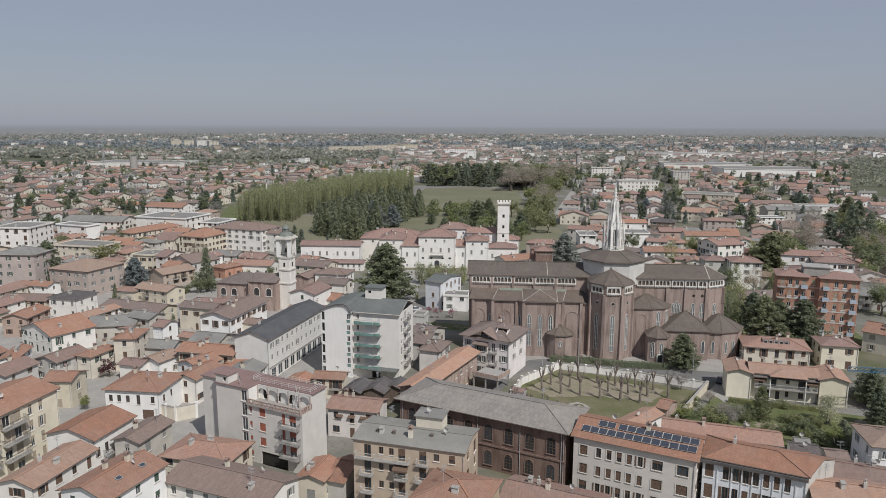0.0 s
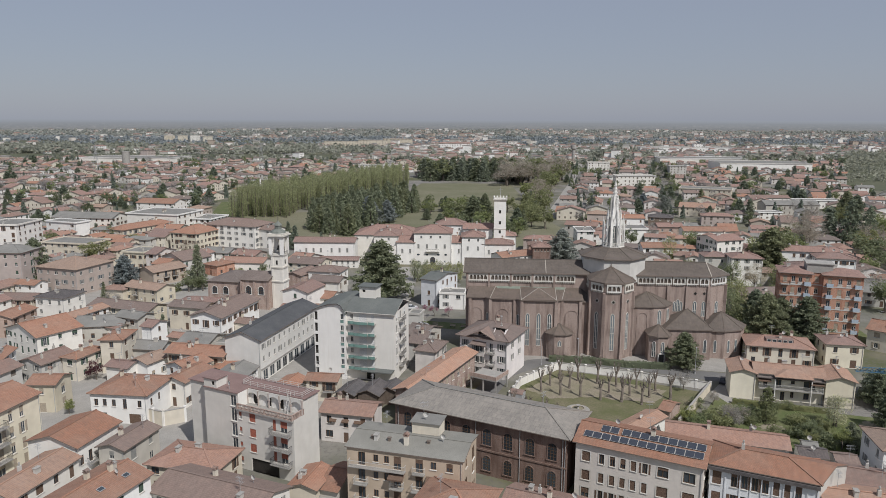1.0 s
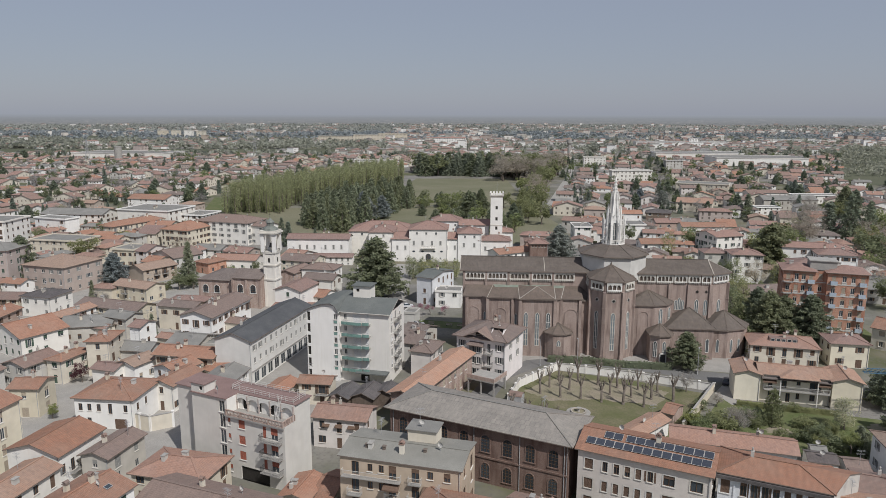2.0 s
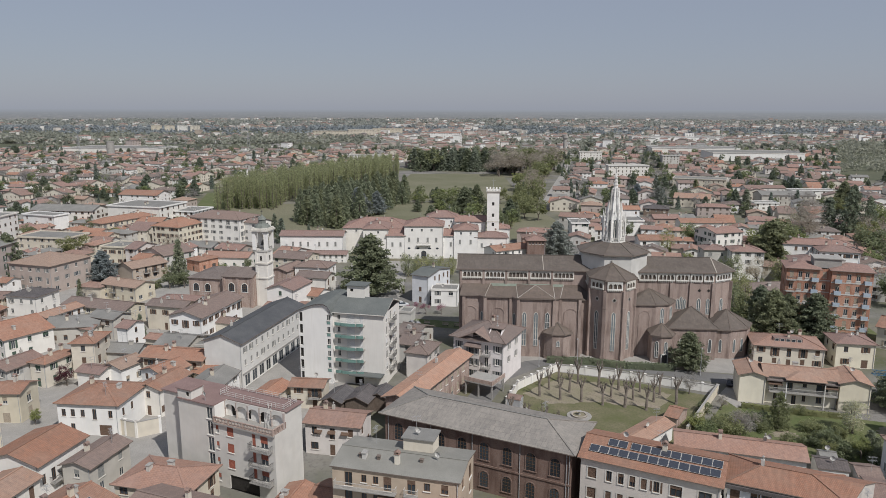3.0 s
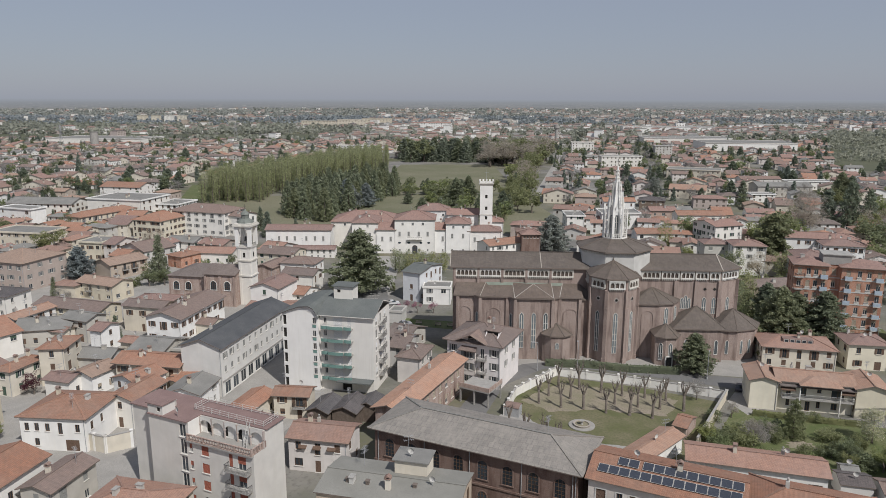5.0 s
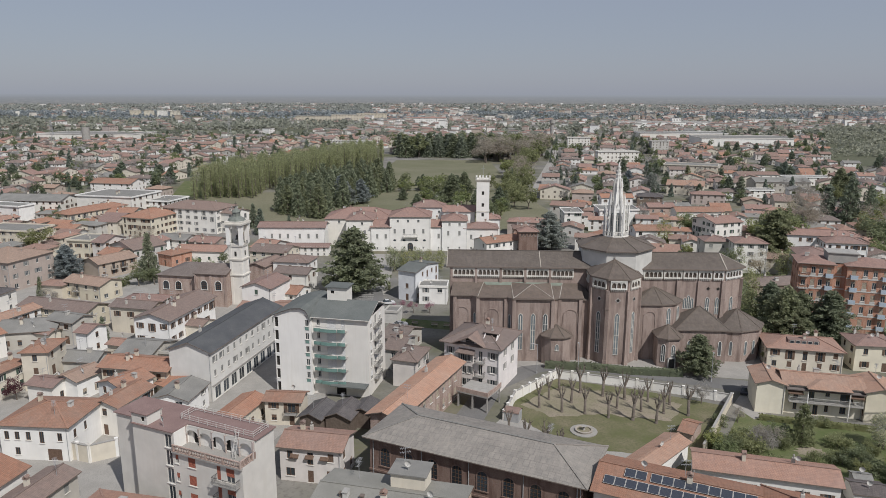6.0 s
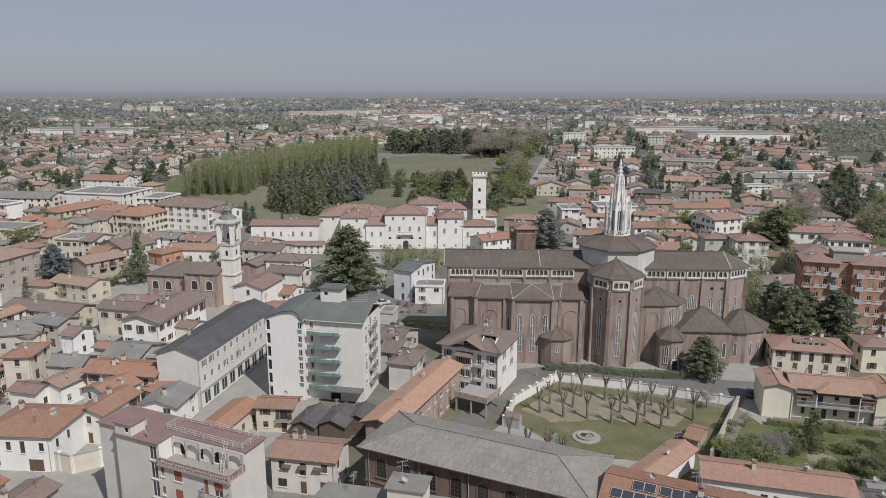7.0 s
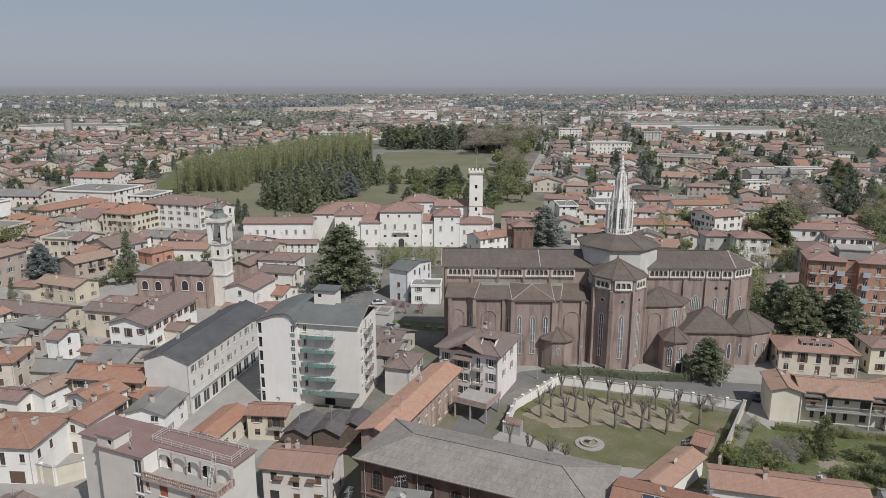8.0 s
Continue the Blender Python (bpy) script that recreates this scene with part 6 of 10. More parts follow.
# ---- bell tower of the old parish church ----
def bell_tower(x, y, rot, h):
    t = thing("bell_tower", pose(x, y, 0, 0, 0, rot), "white plastered baroque bell tower with open belfry and grey-green cap", "bell tower")
    g = Geo()
    s = 2.1
    g.box(-s, -s, 0, s, s, h * 0.6)
    g.part("shaft", [WALLS["WHITE"]], t)
    for z in (h * 0.3, h * 0.46, h * 0.6):
        q = Geo()
        q.box(-s - 0.3, -s - 0.3, z, s + 0.3, s + 0.3, z + 0.45)
        q.part("cornice", [STONE], t)
    for k in range(4):
        q = Geo()
        for xx in (-s + 0.5, s - 0.5):
            q.box(xx - 0.4, -s - 0.12, 0, xx + 0.4, -s, h * 0.6)
        q.part("pilaster_strip", [WALLS["WHITE"]], t, m=pose(0, 0, 0, 0, 0, 90 * k))
        q = Geo()
        # slit painted as shade: a thin near-black block on the shaft
        q.box(-0.35, -s - 0.02, h * 0.5, 0.35, -s + 0.1, h * 0.5 + 1.5)
        q.part("slit_window", [INSIDE_SHADE], t, m=pose(0, 0, 0, 0, 0, 90 * k))
    z0, z1 = h * 0.6 + 0.45, h * 0.82
    for sx in (-1, 1):
        for sy in (-1, 1):
            q = Geo()
            q.box(sx * 2.0 - 0.55, sy * 2.0 - 0.55, z0, sx * 2.0 + 0.55, sy * 2.0 + 0.55, z1)
            q.box(sx * 2.0 - 0.7, sy * 2.0 - 0.7, z1 - 0.7, sx * 2.0 + 0.7, sy * 2.0 + 0.7, z1 - 0.4)
            q.part("belfry_pier", [WALLS["WHITE"]], t)
    for k in range(4):
        q = Geo()
        m = 8
        pts = [(-1.45 * math.cos(math.pi * i / m), z1 - 1.6 + 1.3 * math.sin(math.pi * i / m)) for i in range(m + 1)]
        for (xa, za), (xb, zb) in zip(pts, pts[1:]):
            q.poly([(xa, -2.4, za), (xb, -2.4, zb), (xb, -2.4, z1), (xa, -2.4, z1)])
            q.poly([(xa, -2.4, za), (xb, -2.4, zb), (xb, -1.7, zb), (xa, -1.7, za)])
            q.poly([(xa, -1.7, za), (xb, -1.7, zb), (xb, -1.7, z1), (xa, -1.7, z1)])
        q.part("belfry_arch", [WALLS["WHITE"]], t, m=pose(0, 0, 0, 0, 0, 90 * k))
        q = Geo()
        q.bar((-1.4, -2.45, z0 + 0.9), (1.4, -2.45, z0 + 0.9), 0.08, 0.08)
        for i in range(9):
            q.tube((-1.3 + 0.325 * i, -2.45, z0), (-1.3 + 0.325 * i, -2.45, z0 + 0.9), 0.03, n=4)
        q.part("belfry_railing", [IRON], t, m=pose(0, 0, 0, 0, 0, 90 * k))
    q = Geo()
    n = 14
    bell = [(0.12, 1.45), (0.45, 1.35), (0.55, 0.7), (0.65, 0.3), (0.85, 0.0)]
    for (r0_, za), (r1_, zb) in zip(bell, bell[1:]):
        q.frustum(ngon(n, r1_), z0 + 1.4 + zb, ngon(n, r0_), z0 + 1.4 + za, 0, False, False)
    q.tube((0, 0, z0 + 2.8), (0, 0, z1), 0.08)
    q.part("bell", [IRON], t, "dark bronze bell")
    q = Geo()
    q.box(-3.1, -3.1, z1, 3.1, 3.1, z1 + 0.5)
    q.box(-2.7, -2.7, z1 + 0.5, 2.7, 2.7, z1 + 1.0)
    q.part("cornice", [STONE], t)
    q = Geo()
    zc = z1 + 1.0
    rings = ((2.7, 0), (2.4, 0.6), (1.7, 1.05), (1.2, 1.3), (1.15, 2.4), (1.45, 2.55), (1.05, 3.1), (0.45, 3.6), (0.12, 4.1))
    for r, zz in rings:
        q.v.extend((px, py, zc + zz) for px, py in ngon(8, r, 0, 0, radians(22.5)))
    for lay in range(len(rings) - 1):
        for i in range(8):
            j = (i + 1) % 8
            q.f.append((lay * 8 + i, lay * 8 + j, lay * 8 + 8 + j, lay * 8 + 8 + i))
            q.m.append(0)
    q.part("cap", [rough_stuff("copper_cap", (0.165, 0.178, 0.158), (0.22, 0.23, 0.206), 1.0, 0.6)], t, "grey-green metal bell-shaped cap")
    q = Geo()
    q.tube((0, 0, zc + 3.9), (0, 0, zc + 5.7), 0.05)
    q.box(-0.4, -0.04, zc + 5.0, 0.4, 0.04, zc + 5.1)
    q.part("cross", [IRON], t)


def villa_tower(x, y, rot, h):
    t = thing("tower", pose(x, y, 0, 0, 0, rot), "slender white square tower with battlements and a mast", "tower")
    s = 2.7
    g = Geo()
    ops = [(s - 0.5, s + 0.5, z, z + 1.5) for z in (h * 0.45, h * 0.6, h * 0.78)]
    for k, (p, u) in enumerate((((-s, -s), (1, 0)), ((s, -s), (0, 1)), ((s, s), (-1, 0)), ((-s, s), (0, -1)))):
        g.facade(p, u, 2 * s, 0, h, ops, 0.3, 0, 1)
    g.part("shaft", [WALLS["WHITE"], INSIDE_SHADE], t)
    q = Geo()
    q.box(-s - 0.15, -s - 0.15, h * 0.52, s + 0.15, s + 0.15, h * 0.52 + 0.35)
    q.part("string_course", [STONE], t)
    q = Geo()
    q.frustum([(-s, -s), (s, -s), (s, s), (-s, s)], h - 0.8, [(-s - 0.5, -s - 0.5), (s + 0.5, -s - 0.5), (s + 0.5, s + 0.5), (-s - 0.5, s + 0.5)], h + 0.1)
    q.box(-s - 0.5, -s - 0.5, h + 0.1, s + 0.5, s + 0.5, h + 0.5)
    q.part("cornice", [STONE], t)
    for i in range(4):
        for k in range(5):
            q = Geo()
            q.box(-0.35, -0.2, 0, 0.35, 0.2, 0.9)
            put("merlon", SHARED.setdefault("merlon", q.mesh("merlon", [WALLS["WHITE"]])), t, m=pose(0, 0, h + 0.5, 0, 0, 90 * i) @ pose(-2.8 + 1.4 * k, -s - 0.25, 0))
    q = Geo()
    q.tube((0, 0, h + 0.4), (0, 0, h + 6.0), 0.09, 0.04)
    q.tube((-0.9, 0, h + 4.6), (0.9, 0, h + 4.6), 0.04)
    q.part("mast", [METAL], t)


# ---- garden walls, fountain, pollards ----
def wall_run(name, pts, h, thick, mat, label, pillars=0.0):
    t = thing(name, pose(0, 0, 0), label, "wall")
    for (x0, y0), (x1, y1) in zip(pts, pts[1:]):
        q = Geo()
        q.bar((x0, y0, 0), (x1, y1, 0), thick, h, 0)
        q.bar((x0, y0, h), (x1, y1, h), thick + 0.14, 0.1, 1)
        q.part("wall_panel", [mat, CONCRETE], t)
        if pillars:
            d = Vector((x1 - x0, y1 - y0))
            n = max(1, int(d.length / pillars))
            for i in range(n + 1):
                p = Vector((x0, y0)) + d * i / n
                put("pillar", SHARED.setdefault(("pillar", h), (lambda k: (k.box(-0.24, -0.24, 0, 0.24, 0.24, h + 0.25), k.box(-0.3, -0.3, h + 0.25, 0.3, 0.3, h + 0.37), k.mesh("pillar", [WALLS["WHITE"]]))[2])(Geo())), t, m=pose(p.x, p.y, 0, 0, 0, math.degrees(math.atan2(d.y, d.x))))
    return t


def pollard(x, y, h, var):
    key = ("pollard", var)
    if key not in SHARED:
        rng = np.random.default_rng(100 + var)
        g, tw = Geo(), Geo()
        top = Vector((rng.uniform(-0.15, 0.15), rng.uniform(-0.15, 0.15), 2.6))
        g.tube((0, 0, 0), (0, 0, 0.4), 0.3, 0.23, 9)
        g.tube((0, 0, 0.4), top, 0.23, 0.2, 9)
        for i in range(5):
            a = 2 * math.pi * (i + rng.random() * 0.7) / 5
            d = Vector((math.cos(a) * 0.45, math.sin(a) * 0.45, 1.0))
            q = top + d * rng.uniform(0.7, 1.2)
            g.tube(top - Vector((0, 0, 0.15)), q, 0.15, 0.1, 6)
            e = q + Vector((math.cos(a) * 0.2, math.sin(a) * 0.2, rng.uniform(0.4, 0.9)))
            g.tube(q, e, 0.12, 0.09, 6)
            for k in range(7):
                w = Vector(rng.normal(size=3).tolist()) * 0.22
                w.z = abs(w.z) + 0.3
                tw.tube(e, e + w, 0.03, 0.01, 4)
        SHARED[key] = (g.mesh("trunk", [BARK], smooth=True), tw.mesh("twig_crown", [BARK]))
    t = thing("pollard_tree", pose(x, y, 0, 0, 0, (x * 53) % 360), "pollarded bare tree with knobbly stubs on the lawn", "tree", "pollarded trees of the garden")
    k = h / 4.4
    for n, me in zip(("trunk", "twig_crown"), SHARED[key]):
        put(n, me, t, m=Matrix.Diagonal((k, k, k, 1)))


def fountain(x, y):
    t = thing("fountain", pose(x, y, 0), "round stone basin with a low pale fountain bowl", "fountain")
    q = Geo()
    q.prism(ngon(28, 2.6), 0, 0.18, 0)
    q.part("plinth", [PAVING], t)
    q = Geo()
    for r0_, r1_, z0, z1 in ((1.6, 1.7, 0.18, 0.5), (1.35, 1.35, 0.3, 0.5)):
        q.frustum(ngon(24, r0_), z0, ngon(24, r1_), z1, 0, False, False)
    o, i_ = ngon(24, 1.7), ngon(24, 1.35)
    for k in range(24):
        j = (k + 1) % 24
        q.poly([(*o[k], 0.5), (*o[j], 0.5), (*i_[j], 0.5), (*i_[k], 0.5)])
    q.poly([(*p, 0.32) for p in i_], 1)
    q.part("basin", [DULLSTONE, SOIL], t)
    q = Geo()
    q.frustum(ngon(12, 0.3), 0.3, ngon(12, 0.16), 0.9)
    q.frustum(ngon(14, 0.2), 0.9, ngon(14, 0.55), 1.15)
    q.part("bowl", [CONCRETE], t)


def hedge(name, pts, h, w, leaf, label):
    """Clipped hedge of many small leaf sprays round a dark core."""
    rng = np.random.default_rng(int(abs(pts[0][0]) * 10))
    g = Geo()
    for (x0, y0), (x1, y1) in zip(pts, pts[1:]):
        n = int(math.hypot(x1 - x0, y1 - y0) / 0.45) + 1
        for i in range(n):
            f = (i + 0.5) / n
            for z in np.arange(0.3, h, 0.55):
                clump(g, (x0 + (x1 - x0) * f, y0 + (y1 - y0) * f, z), w * 0.6, 12, rng, 0.8, 0.22)
    for (x0, y0), (x1, y1) in zip(pts, pts[1:]):
        g.bar((x0, y0, 0.0), (x1, y1, 0.0), w * 0.8, h * 0.85)
    ob = g.part(name, [LEAF[leaf]], uv=False)
    return tagged(ob, label, "hedge", "", "stuff")


def street_lamp(x, y, h=7.0, rot=0):
    if "lamp" not in SHARED:
        p, hd = Geo(), Geo()
        p.tube((0, 0, 0), (0, 0, 7), 0.09, 0.05, 8)
        p.tube((0, 0, 7), (1.1, 0, 7.3), 0.045, 0.04, 6)
        p.prism(ngon(8, 0.16), 0, 0.5)
        hd.box(0.95, -0.14, 7.25, 1.6, 0.14, 7.4)
        SHARED["lamp"] = (p.mesh("pole", [METAL]), hd.mesh("lamp_head", [METAL]))
    t = thing("street_lamp", pose(x, y, 0, 0, 0, rot), "grey steel street lamp with a single arm", "street lamp")
    for n, me in zip(("pole", "lamp_head"), SHARED["lamp"]):
        put(n, me, t)


def car(x, y, rot, paint, word):
    key = ("car", word)
    if key not in SHARED:
        b, gl, wh = Geo(), Geo(), Geo()
        low = [(-2.05, 0.35), (-2.1, 0.7), (-1.95, 0.88), (-1.0, 0.95), (0.9, 0.95), (1.85, 0.82), (2.1, 0.6), (2.1, 0.35)]
        for y0, y1 in ((-0.85, 0.85),):
            n = len(low)
            for i in range(n):
                (xa, za), (xb, zb) = low[i], low[(i + 1) % n]
                b.poly([(xa, y0, za), (xb, y0, zb), (xb, y1, zb), (xa, y1, za)])
            b.poly([(p[0], y0, p[1]) for p in low])
            b.poly([(p[0], y1, p[1]) for p in low])
        b.poly([(-0.9, -0.66, 1.45), (0.15, -0.66, 1.45), (0.15, 0.66, 1.45), (-0.9, 0.66, 1.45)])
        gl.frustum([(-1.7, -0.8), (1.0, -0.8), (1.0, 0.8), (-1.7, 0.8)], 0.94, [(-0.95, -0.66), (0.2, -0.66), (0.2, 0.66), (-0.95, 0.66)], 1.44, 0, False)
        wh.tube((0, -0.1, 0), (0, 0.1, 0), 0.32, n=14)
        pm_ = base_mat("car_paint_" + word, 0.3, 0.5)
        pm_[2].inputs["Base Color"].default_value = (*paint, 1)
        SHARED[key] = (b.mesh("body", [pm_[0]]), gl.mesh("glasshouse", [GLASS]), wh.mesh("wheel", [IRON]))
    t = thing("car", pose(x, y, 0, 0, 0, rot), f"parked {word} hatchback car", "car", "parked cars")
    put("body", SHARED[key][0], t)
    put("glasshouse", SHARED[key][1], t)
    for sx in (-1.3, 1.3):
        for sy in (-0.78, 0.78):
            put("wheel", SHARED[key][2], t, m=pose(sx, sy, 0.32))


def arched_window(parent, m, w, h, mat):
    """A round-headed window: moulded brick surround, dark glass and glazing bars."""
    key = ("arched", w, h, mat.name)
    if key not in SHARED:
        g, gl = Geo(), Geo()
        a, n = w / 2, 10
        inn = [(-a, 0)] + [(-a * math.cos(math.pi * i / n), h - a + a * math.sin(math.pi * i / n)) for i in range(n + 1)] + [(a, 0)]
        k = (a + 0.18) / a
        outr = [(-a * k, 0)] + [(-a * k * math.cos(math.pi * i / n), h - a + a * k * math.sin(math.pi * i / n)) for i in range(n + 1)] + [(a * k, 0)]
        for i in range(len(inn) - 1):
            (x0, z0), (x1, z1), (X0, Z0), (X1, Z1) = inn[i], inn[i + 1], outr[i], outr[i + 1]
            g.poly([(X0, -0.08, Z0), (X1, -0.08, Z1), (x1, -0.08, z1), (x0, -0.08, z0)], 0)
            g.poly([(x0, -0.08, z0), (x1, -0.08, z1), (x1, -0.02, z1), (x0, -0.02, z0)], 0)
            g.poly([(X0, -0.08, Z0), (X1, -0.08, Z1), (X1, 0, Z1), (X0, 0, Z0)], 0)
        gl.poly([(x, -0.015, z) for x, z in inn])
        br, sl = Geo(), Geo()
        br.v = []
        for x in (-a / 3, a / 3):
            br.box(x - 0.03, -0.05, 0, x + 0.03, -0.02, h - 0.1)
        for z in np.arange(0.6, h - 0.3, 0.6):
            br.box(-a, -0.045, z - 0.025, a, -0.02, z + 0.025)
        sl.box(-a - 0.25, -0.16, -0.14, a + 0.25, 0, 0)
        SHARED[key] = (g.mesh("window", [mat]), gl.mesh("pane", [GLASS]), br.mesh("glazing_grid", [FRAMEB]), sl.mesh("sill", [mat]))
    fr, gl, br, sl = SHARED[key]
    win = put("window", fr, parent, m=m)
    put("pane", gl, win)
    put("glazing_grid", br, win)
    put("sill", sl, win)


def on_front(t, w, d, u, z):
    return pose(-w / 2 + u, -d / 2, z)


def roof_box(parent, name, m, w, d, h, mat, top):
    q = Geo()
    q.box(-w / 2, -d / 2, -1, w / 2, d / 2, h, 0)
    q.part(name, [mat], parent, m=m)
    q = Geo()
    q.box(-w / 2 - 0.3, -d / 2 - 0.3, h, w / 2 + 0.3, d / 2 + 0.3, h + 0.15, 0)
    q.part(name + "_roof", [top], parent, m=m)


def skylight(parent, m):
    if "skylight" not in SHARED:
        q = Geo()
        q.box(-0.4, -0.55, 0, 0.4, 0.55, 0.1, 0)
        q.box(-0.32, -0.47, 0.1, 0.32, 0.47, 0.115, 1)
        SHARED["skylight"] = q.mesh("skylight", [METAL, GLASS])
    put("skylight", SHARED["skylight"], parent, m=m)


# ---- the particular buildings ----
flats_arcade(-39.5, 125.9, 25.7, 7.3, 14.6, -25.5)
flats_white(-24.1, 174.4, 20.5, 12.0, 17.4, -13.7)
flats_brick(107.2, 205.4, 21.6, 10.0, 19.9, -19.0)
house(114.5, 275.0, 11.5, 10.0, 11.0, -8.0, "hip", "WHITE", "ROSE", "house", seen="fl", gap=2.6)
house(105.4, 283.0, 9.0, 9.0, 10.0, -4.0, "hip", "PALE", "ROSE", "house", seen="f", gap=3.0)
house(145.2, 267.1, 13.5, 9.6, 12.5, -13.8, "hip", "WHITE", "ROSE", "house", seen="fl", gap=2.4)
house(142.5, 276.8, 25.0, 9.0, 13.2, -13.8, "hip", "WHITE", "ROSE", "house", seen="fl", gap=2.8)
house(130.4, 260.0, 11.0, 13.0, 10.0, -14.0, "hip", "PALE", "ROSE", "house", seen="fl", gap=3.0)
house(103.5, 233.2, 19.0, 9.0, 7.0, 6.0, "gx", "TANP", "BROWN", "house", seen="fl", gap=3.0)
bell_tower(-60.3, 236.9, -12, 30.4)
villa_tower(21.3, 322.0, -5, 28.0)
parish_apse = house(-78.4, 245.6, 12.5, 16.0, 8.6, -12.3, "hip", "BRICKP", "BROWN", "church", label="rose brick parish church with a brown hipped roof", blank="frlb", chimneys=0, near=False)
parish_nave = house(-67.1, 239.2, 10.0, 12.0, 10.2, -11.6, "gx", "BRICKP", "BROWN", "church", label="tall rose brick church nave with a brown gabled roof", blank="frlb", chimneys=0, near=False)
house(-50.3, 227.5, 9.0, 12.0, 9.0, -16.1, "gy", "WHITE", "ROSE", "church", label="white gabled church front with a pediment", blank="r", gap=4.0, chimneys=0)
house(-52.8, 159.5, 7.4, 8.6, 5.0, -9.3, "gy", "WHITE", "GREY", "house", seen="fr", chimneys=1)
for u in (-3.6, 0.6):
    arched_window(parish_apse, pose(u, -8.0, 4.2), 1.9, 2.6, WHITESTONE)
for u in (-2.2, 2.4):
    arched_window(parish_nave, pose(u, -6.0, 5.2), 1.9, 2.8, WHITESTONE)
for u in (-4.8, 0.1, 4.8):
    g = Geo()
    g.box(u - 0.35, -6.35, 0, u + 0.35, -6.0, 9.6)
    g.part("pilaster", [WALLS["BRICKP"]], parish_nave)
wall_run("garden_wall", [(11.9, 154.9), (15.3, 164.2), (26.2, 175.9)], 2.0, 0.3, WALLS["WHITE"], "white plastered garden wall with pillars", 2.6)
wall_run("garden_wall", [(26.2, 175.9), (43.0, 170.0), (60.6, 162.0)], 1.8, 0.3, WALLS["WHITE"], "low white garden wall along the street", 3.2)
wall_run("garden_wall", [(60.6, 162.0), (46.0, 140.2)], 2.2, 0.3, WALLS["CREAM"], "pale plastered wall between two gardens", 0)
wall_run("gate_wall", [(-67.2, 142.2), (-62.4, 140.4), (-58.6, 142.6)], 3.2, 0.4, WALLS["CREAM"], "cream plastered yard wall with tall gate pillars", 2.4)
hedge("hedge", [(24.7, 182.0), (35.0, 180.6), (43.9, 177.7), (55.3, 176.1)], 1.9, 1.3, "cedar", "clipped dark green hedge before the church")
hedge("hedge", [(62.8, 154.1), (70.7, 151.4), (82.6, 148.2)], 1.3, 1.0, "olive", "low garden hedge by the yellow house")
fountain(26.7, 149.9)
for k in range(9):
    g = Geo()
    g.box(-2.6, -0.08, 0, 2.6, 0.08, 0.012)
    tagged(g.part("parking_line", [FRAMEW], m=pose(-22.6, 231.0 + 2.0 * k, 0.034, 0, 0, -3)), "white painted line of a parking bay", "road marking", "parking bay lines")
for x, y in ((-6.5, 214.6), (-1.0, 213.0), (2.4, 212.0)):
    t = thing("bench", pose(x, y, 0.03, 0, 0, -15), "pale wooden park bench on the green strip", "bench")
    g = Geo()
    g.box(-0.9, -0.25, 0.42, 0.9, 0.25, 0.48)
    g.part("seat", [SHUT["beige"]], t)
    g = Geo()
    g.box(-0.9, 0.22, 0.6, 0.9, 0.28, 0.95)
    g.part("backrest", [SHUT["beige"]], t)
    for u in (-0.7, 0.7):
        g = Geo()
        g.box(u - 0.05, -0.22, 0, u + 0.05, 0.27, 0.42)
        g.part("leg", [IRON], t)
for x, y, r in ((22.2, 178.8, 200), (32.1, 180.0, 250), (60.7, 172.9, 250)):
    street_lamp(x, y, 7.0, r)
cars = (((-53.2, 152.7), 59.7, (0.05, 0.05, 0.06), "black"),
        ((-22.3, 227.5), 81.3, (0.06, 0.06, 0.07), "black"), ((-14.9, 234.4), 11.6, (0.6, 0.6, 0.6), "white"), ((-10.4, 213.4), 17.5, (0.3, 0.3, 0.32), "grey"), ((-18.8, 219.3), 72.8, (0.6, 0.6, 0.6), "white"), ((65.7, 167.0), 64.3, (0.06, 0.06, 0.07), "black"))
for (x, y), r, paint, word in cars:
    car(x, y, r, paint, word)
for x, y, h in ((19.8, 160.4, 5.3), (22.5, 164.3, 4.6), (24.1, 158.3, 5.3), (25.5, 168.9, 5.4), (26.9, 162.6, 5.1), (29.9, 167.6, 5.7), (28.6, 157.4, 5.4), (34.3, 165.7, 6.0),
                (32.9, 155.5, 5.0), (35.8, 159.8, 5.0), (38.5, 163.9, 5.4), (37.5, 154.4, 6.0), (40.3, 158.2, 5.1), (43.1, 162.7, 4.7), (41.7, 152.9, 5.4), (44.6, 157.1, 5.3),
                (47.2, 161.2, 4.9), (49.2, 156.0, 5.9), (14.6, 143.0, 5.6), (17.9, 141.2, 5.6), (20.4, 140.3, 5.1), (12.0, 148.3, 5.0)):
    pollard(x, y, h, int(x * 7) % 4)

for i, (kind, x, y, h) in enumerate((("lime", 105.9, 263.7, 11.5), ("bare", 114.2, 262.0, 11.0), ("lime", 122.2, 261.8, 11.8), ("olive", 130.4, 263.2, 11.1), ("broad", 90.7, 296.7, 6.2),
                                     ("broad", 100.9, 296.5, 5.3), ("bare", 107.6, 293.4, 5.9), ("olive", 102.7, 243.6, 6.6), ("olive", 107.5, 240.2, 8.4), ("lime", 94.4, 237.3, 9.2),
                                     ("olive", 191.6, 322.1, 15.0), ("broad", 222.7, 362.1, 16.9), ("broad", 167.4, 281.0, 11.0))):
    tree(kind, x, y, h, i % 3, 1.2)

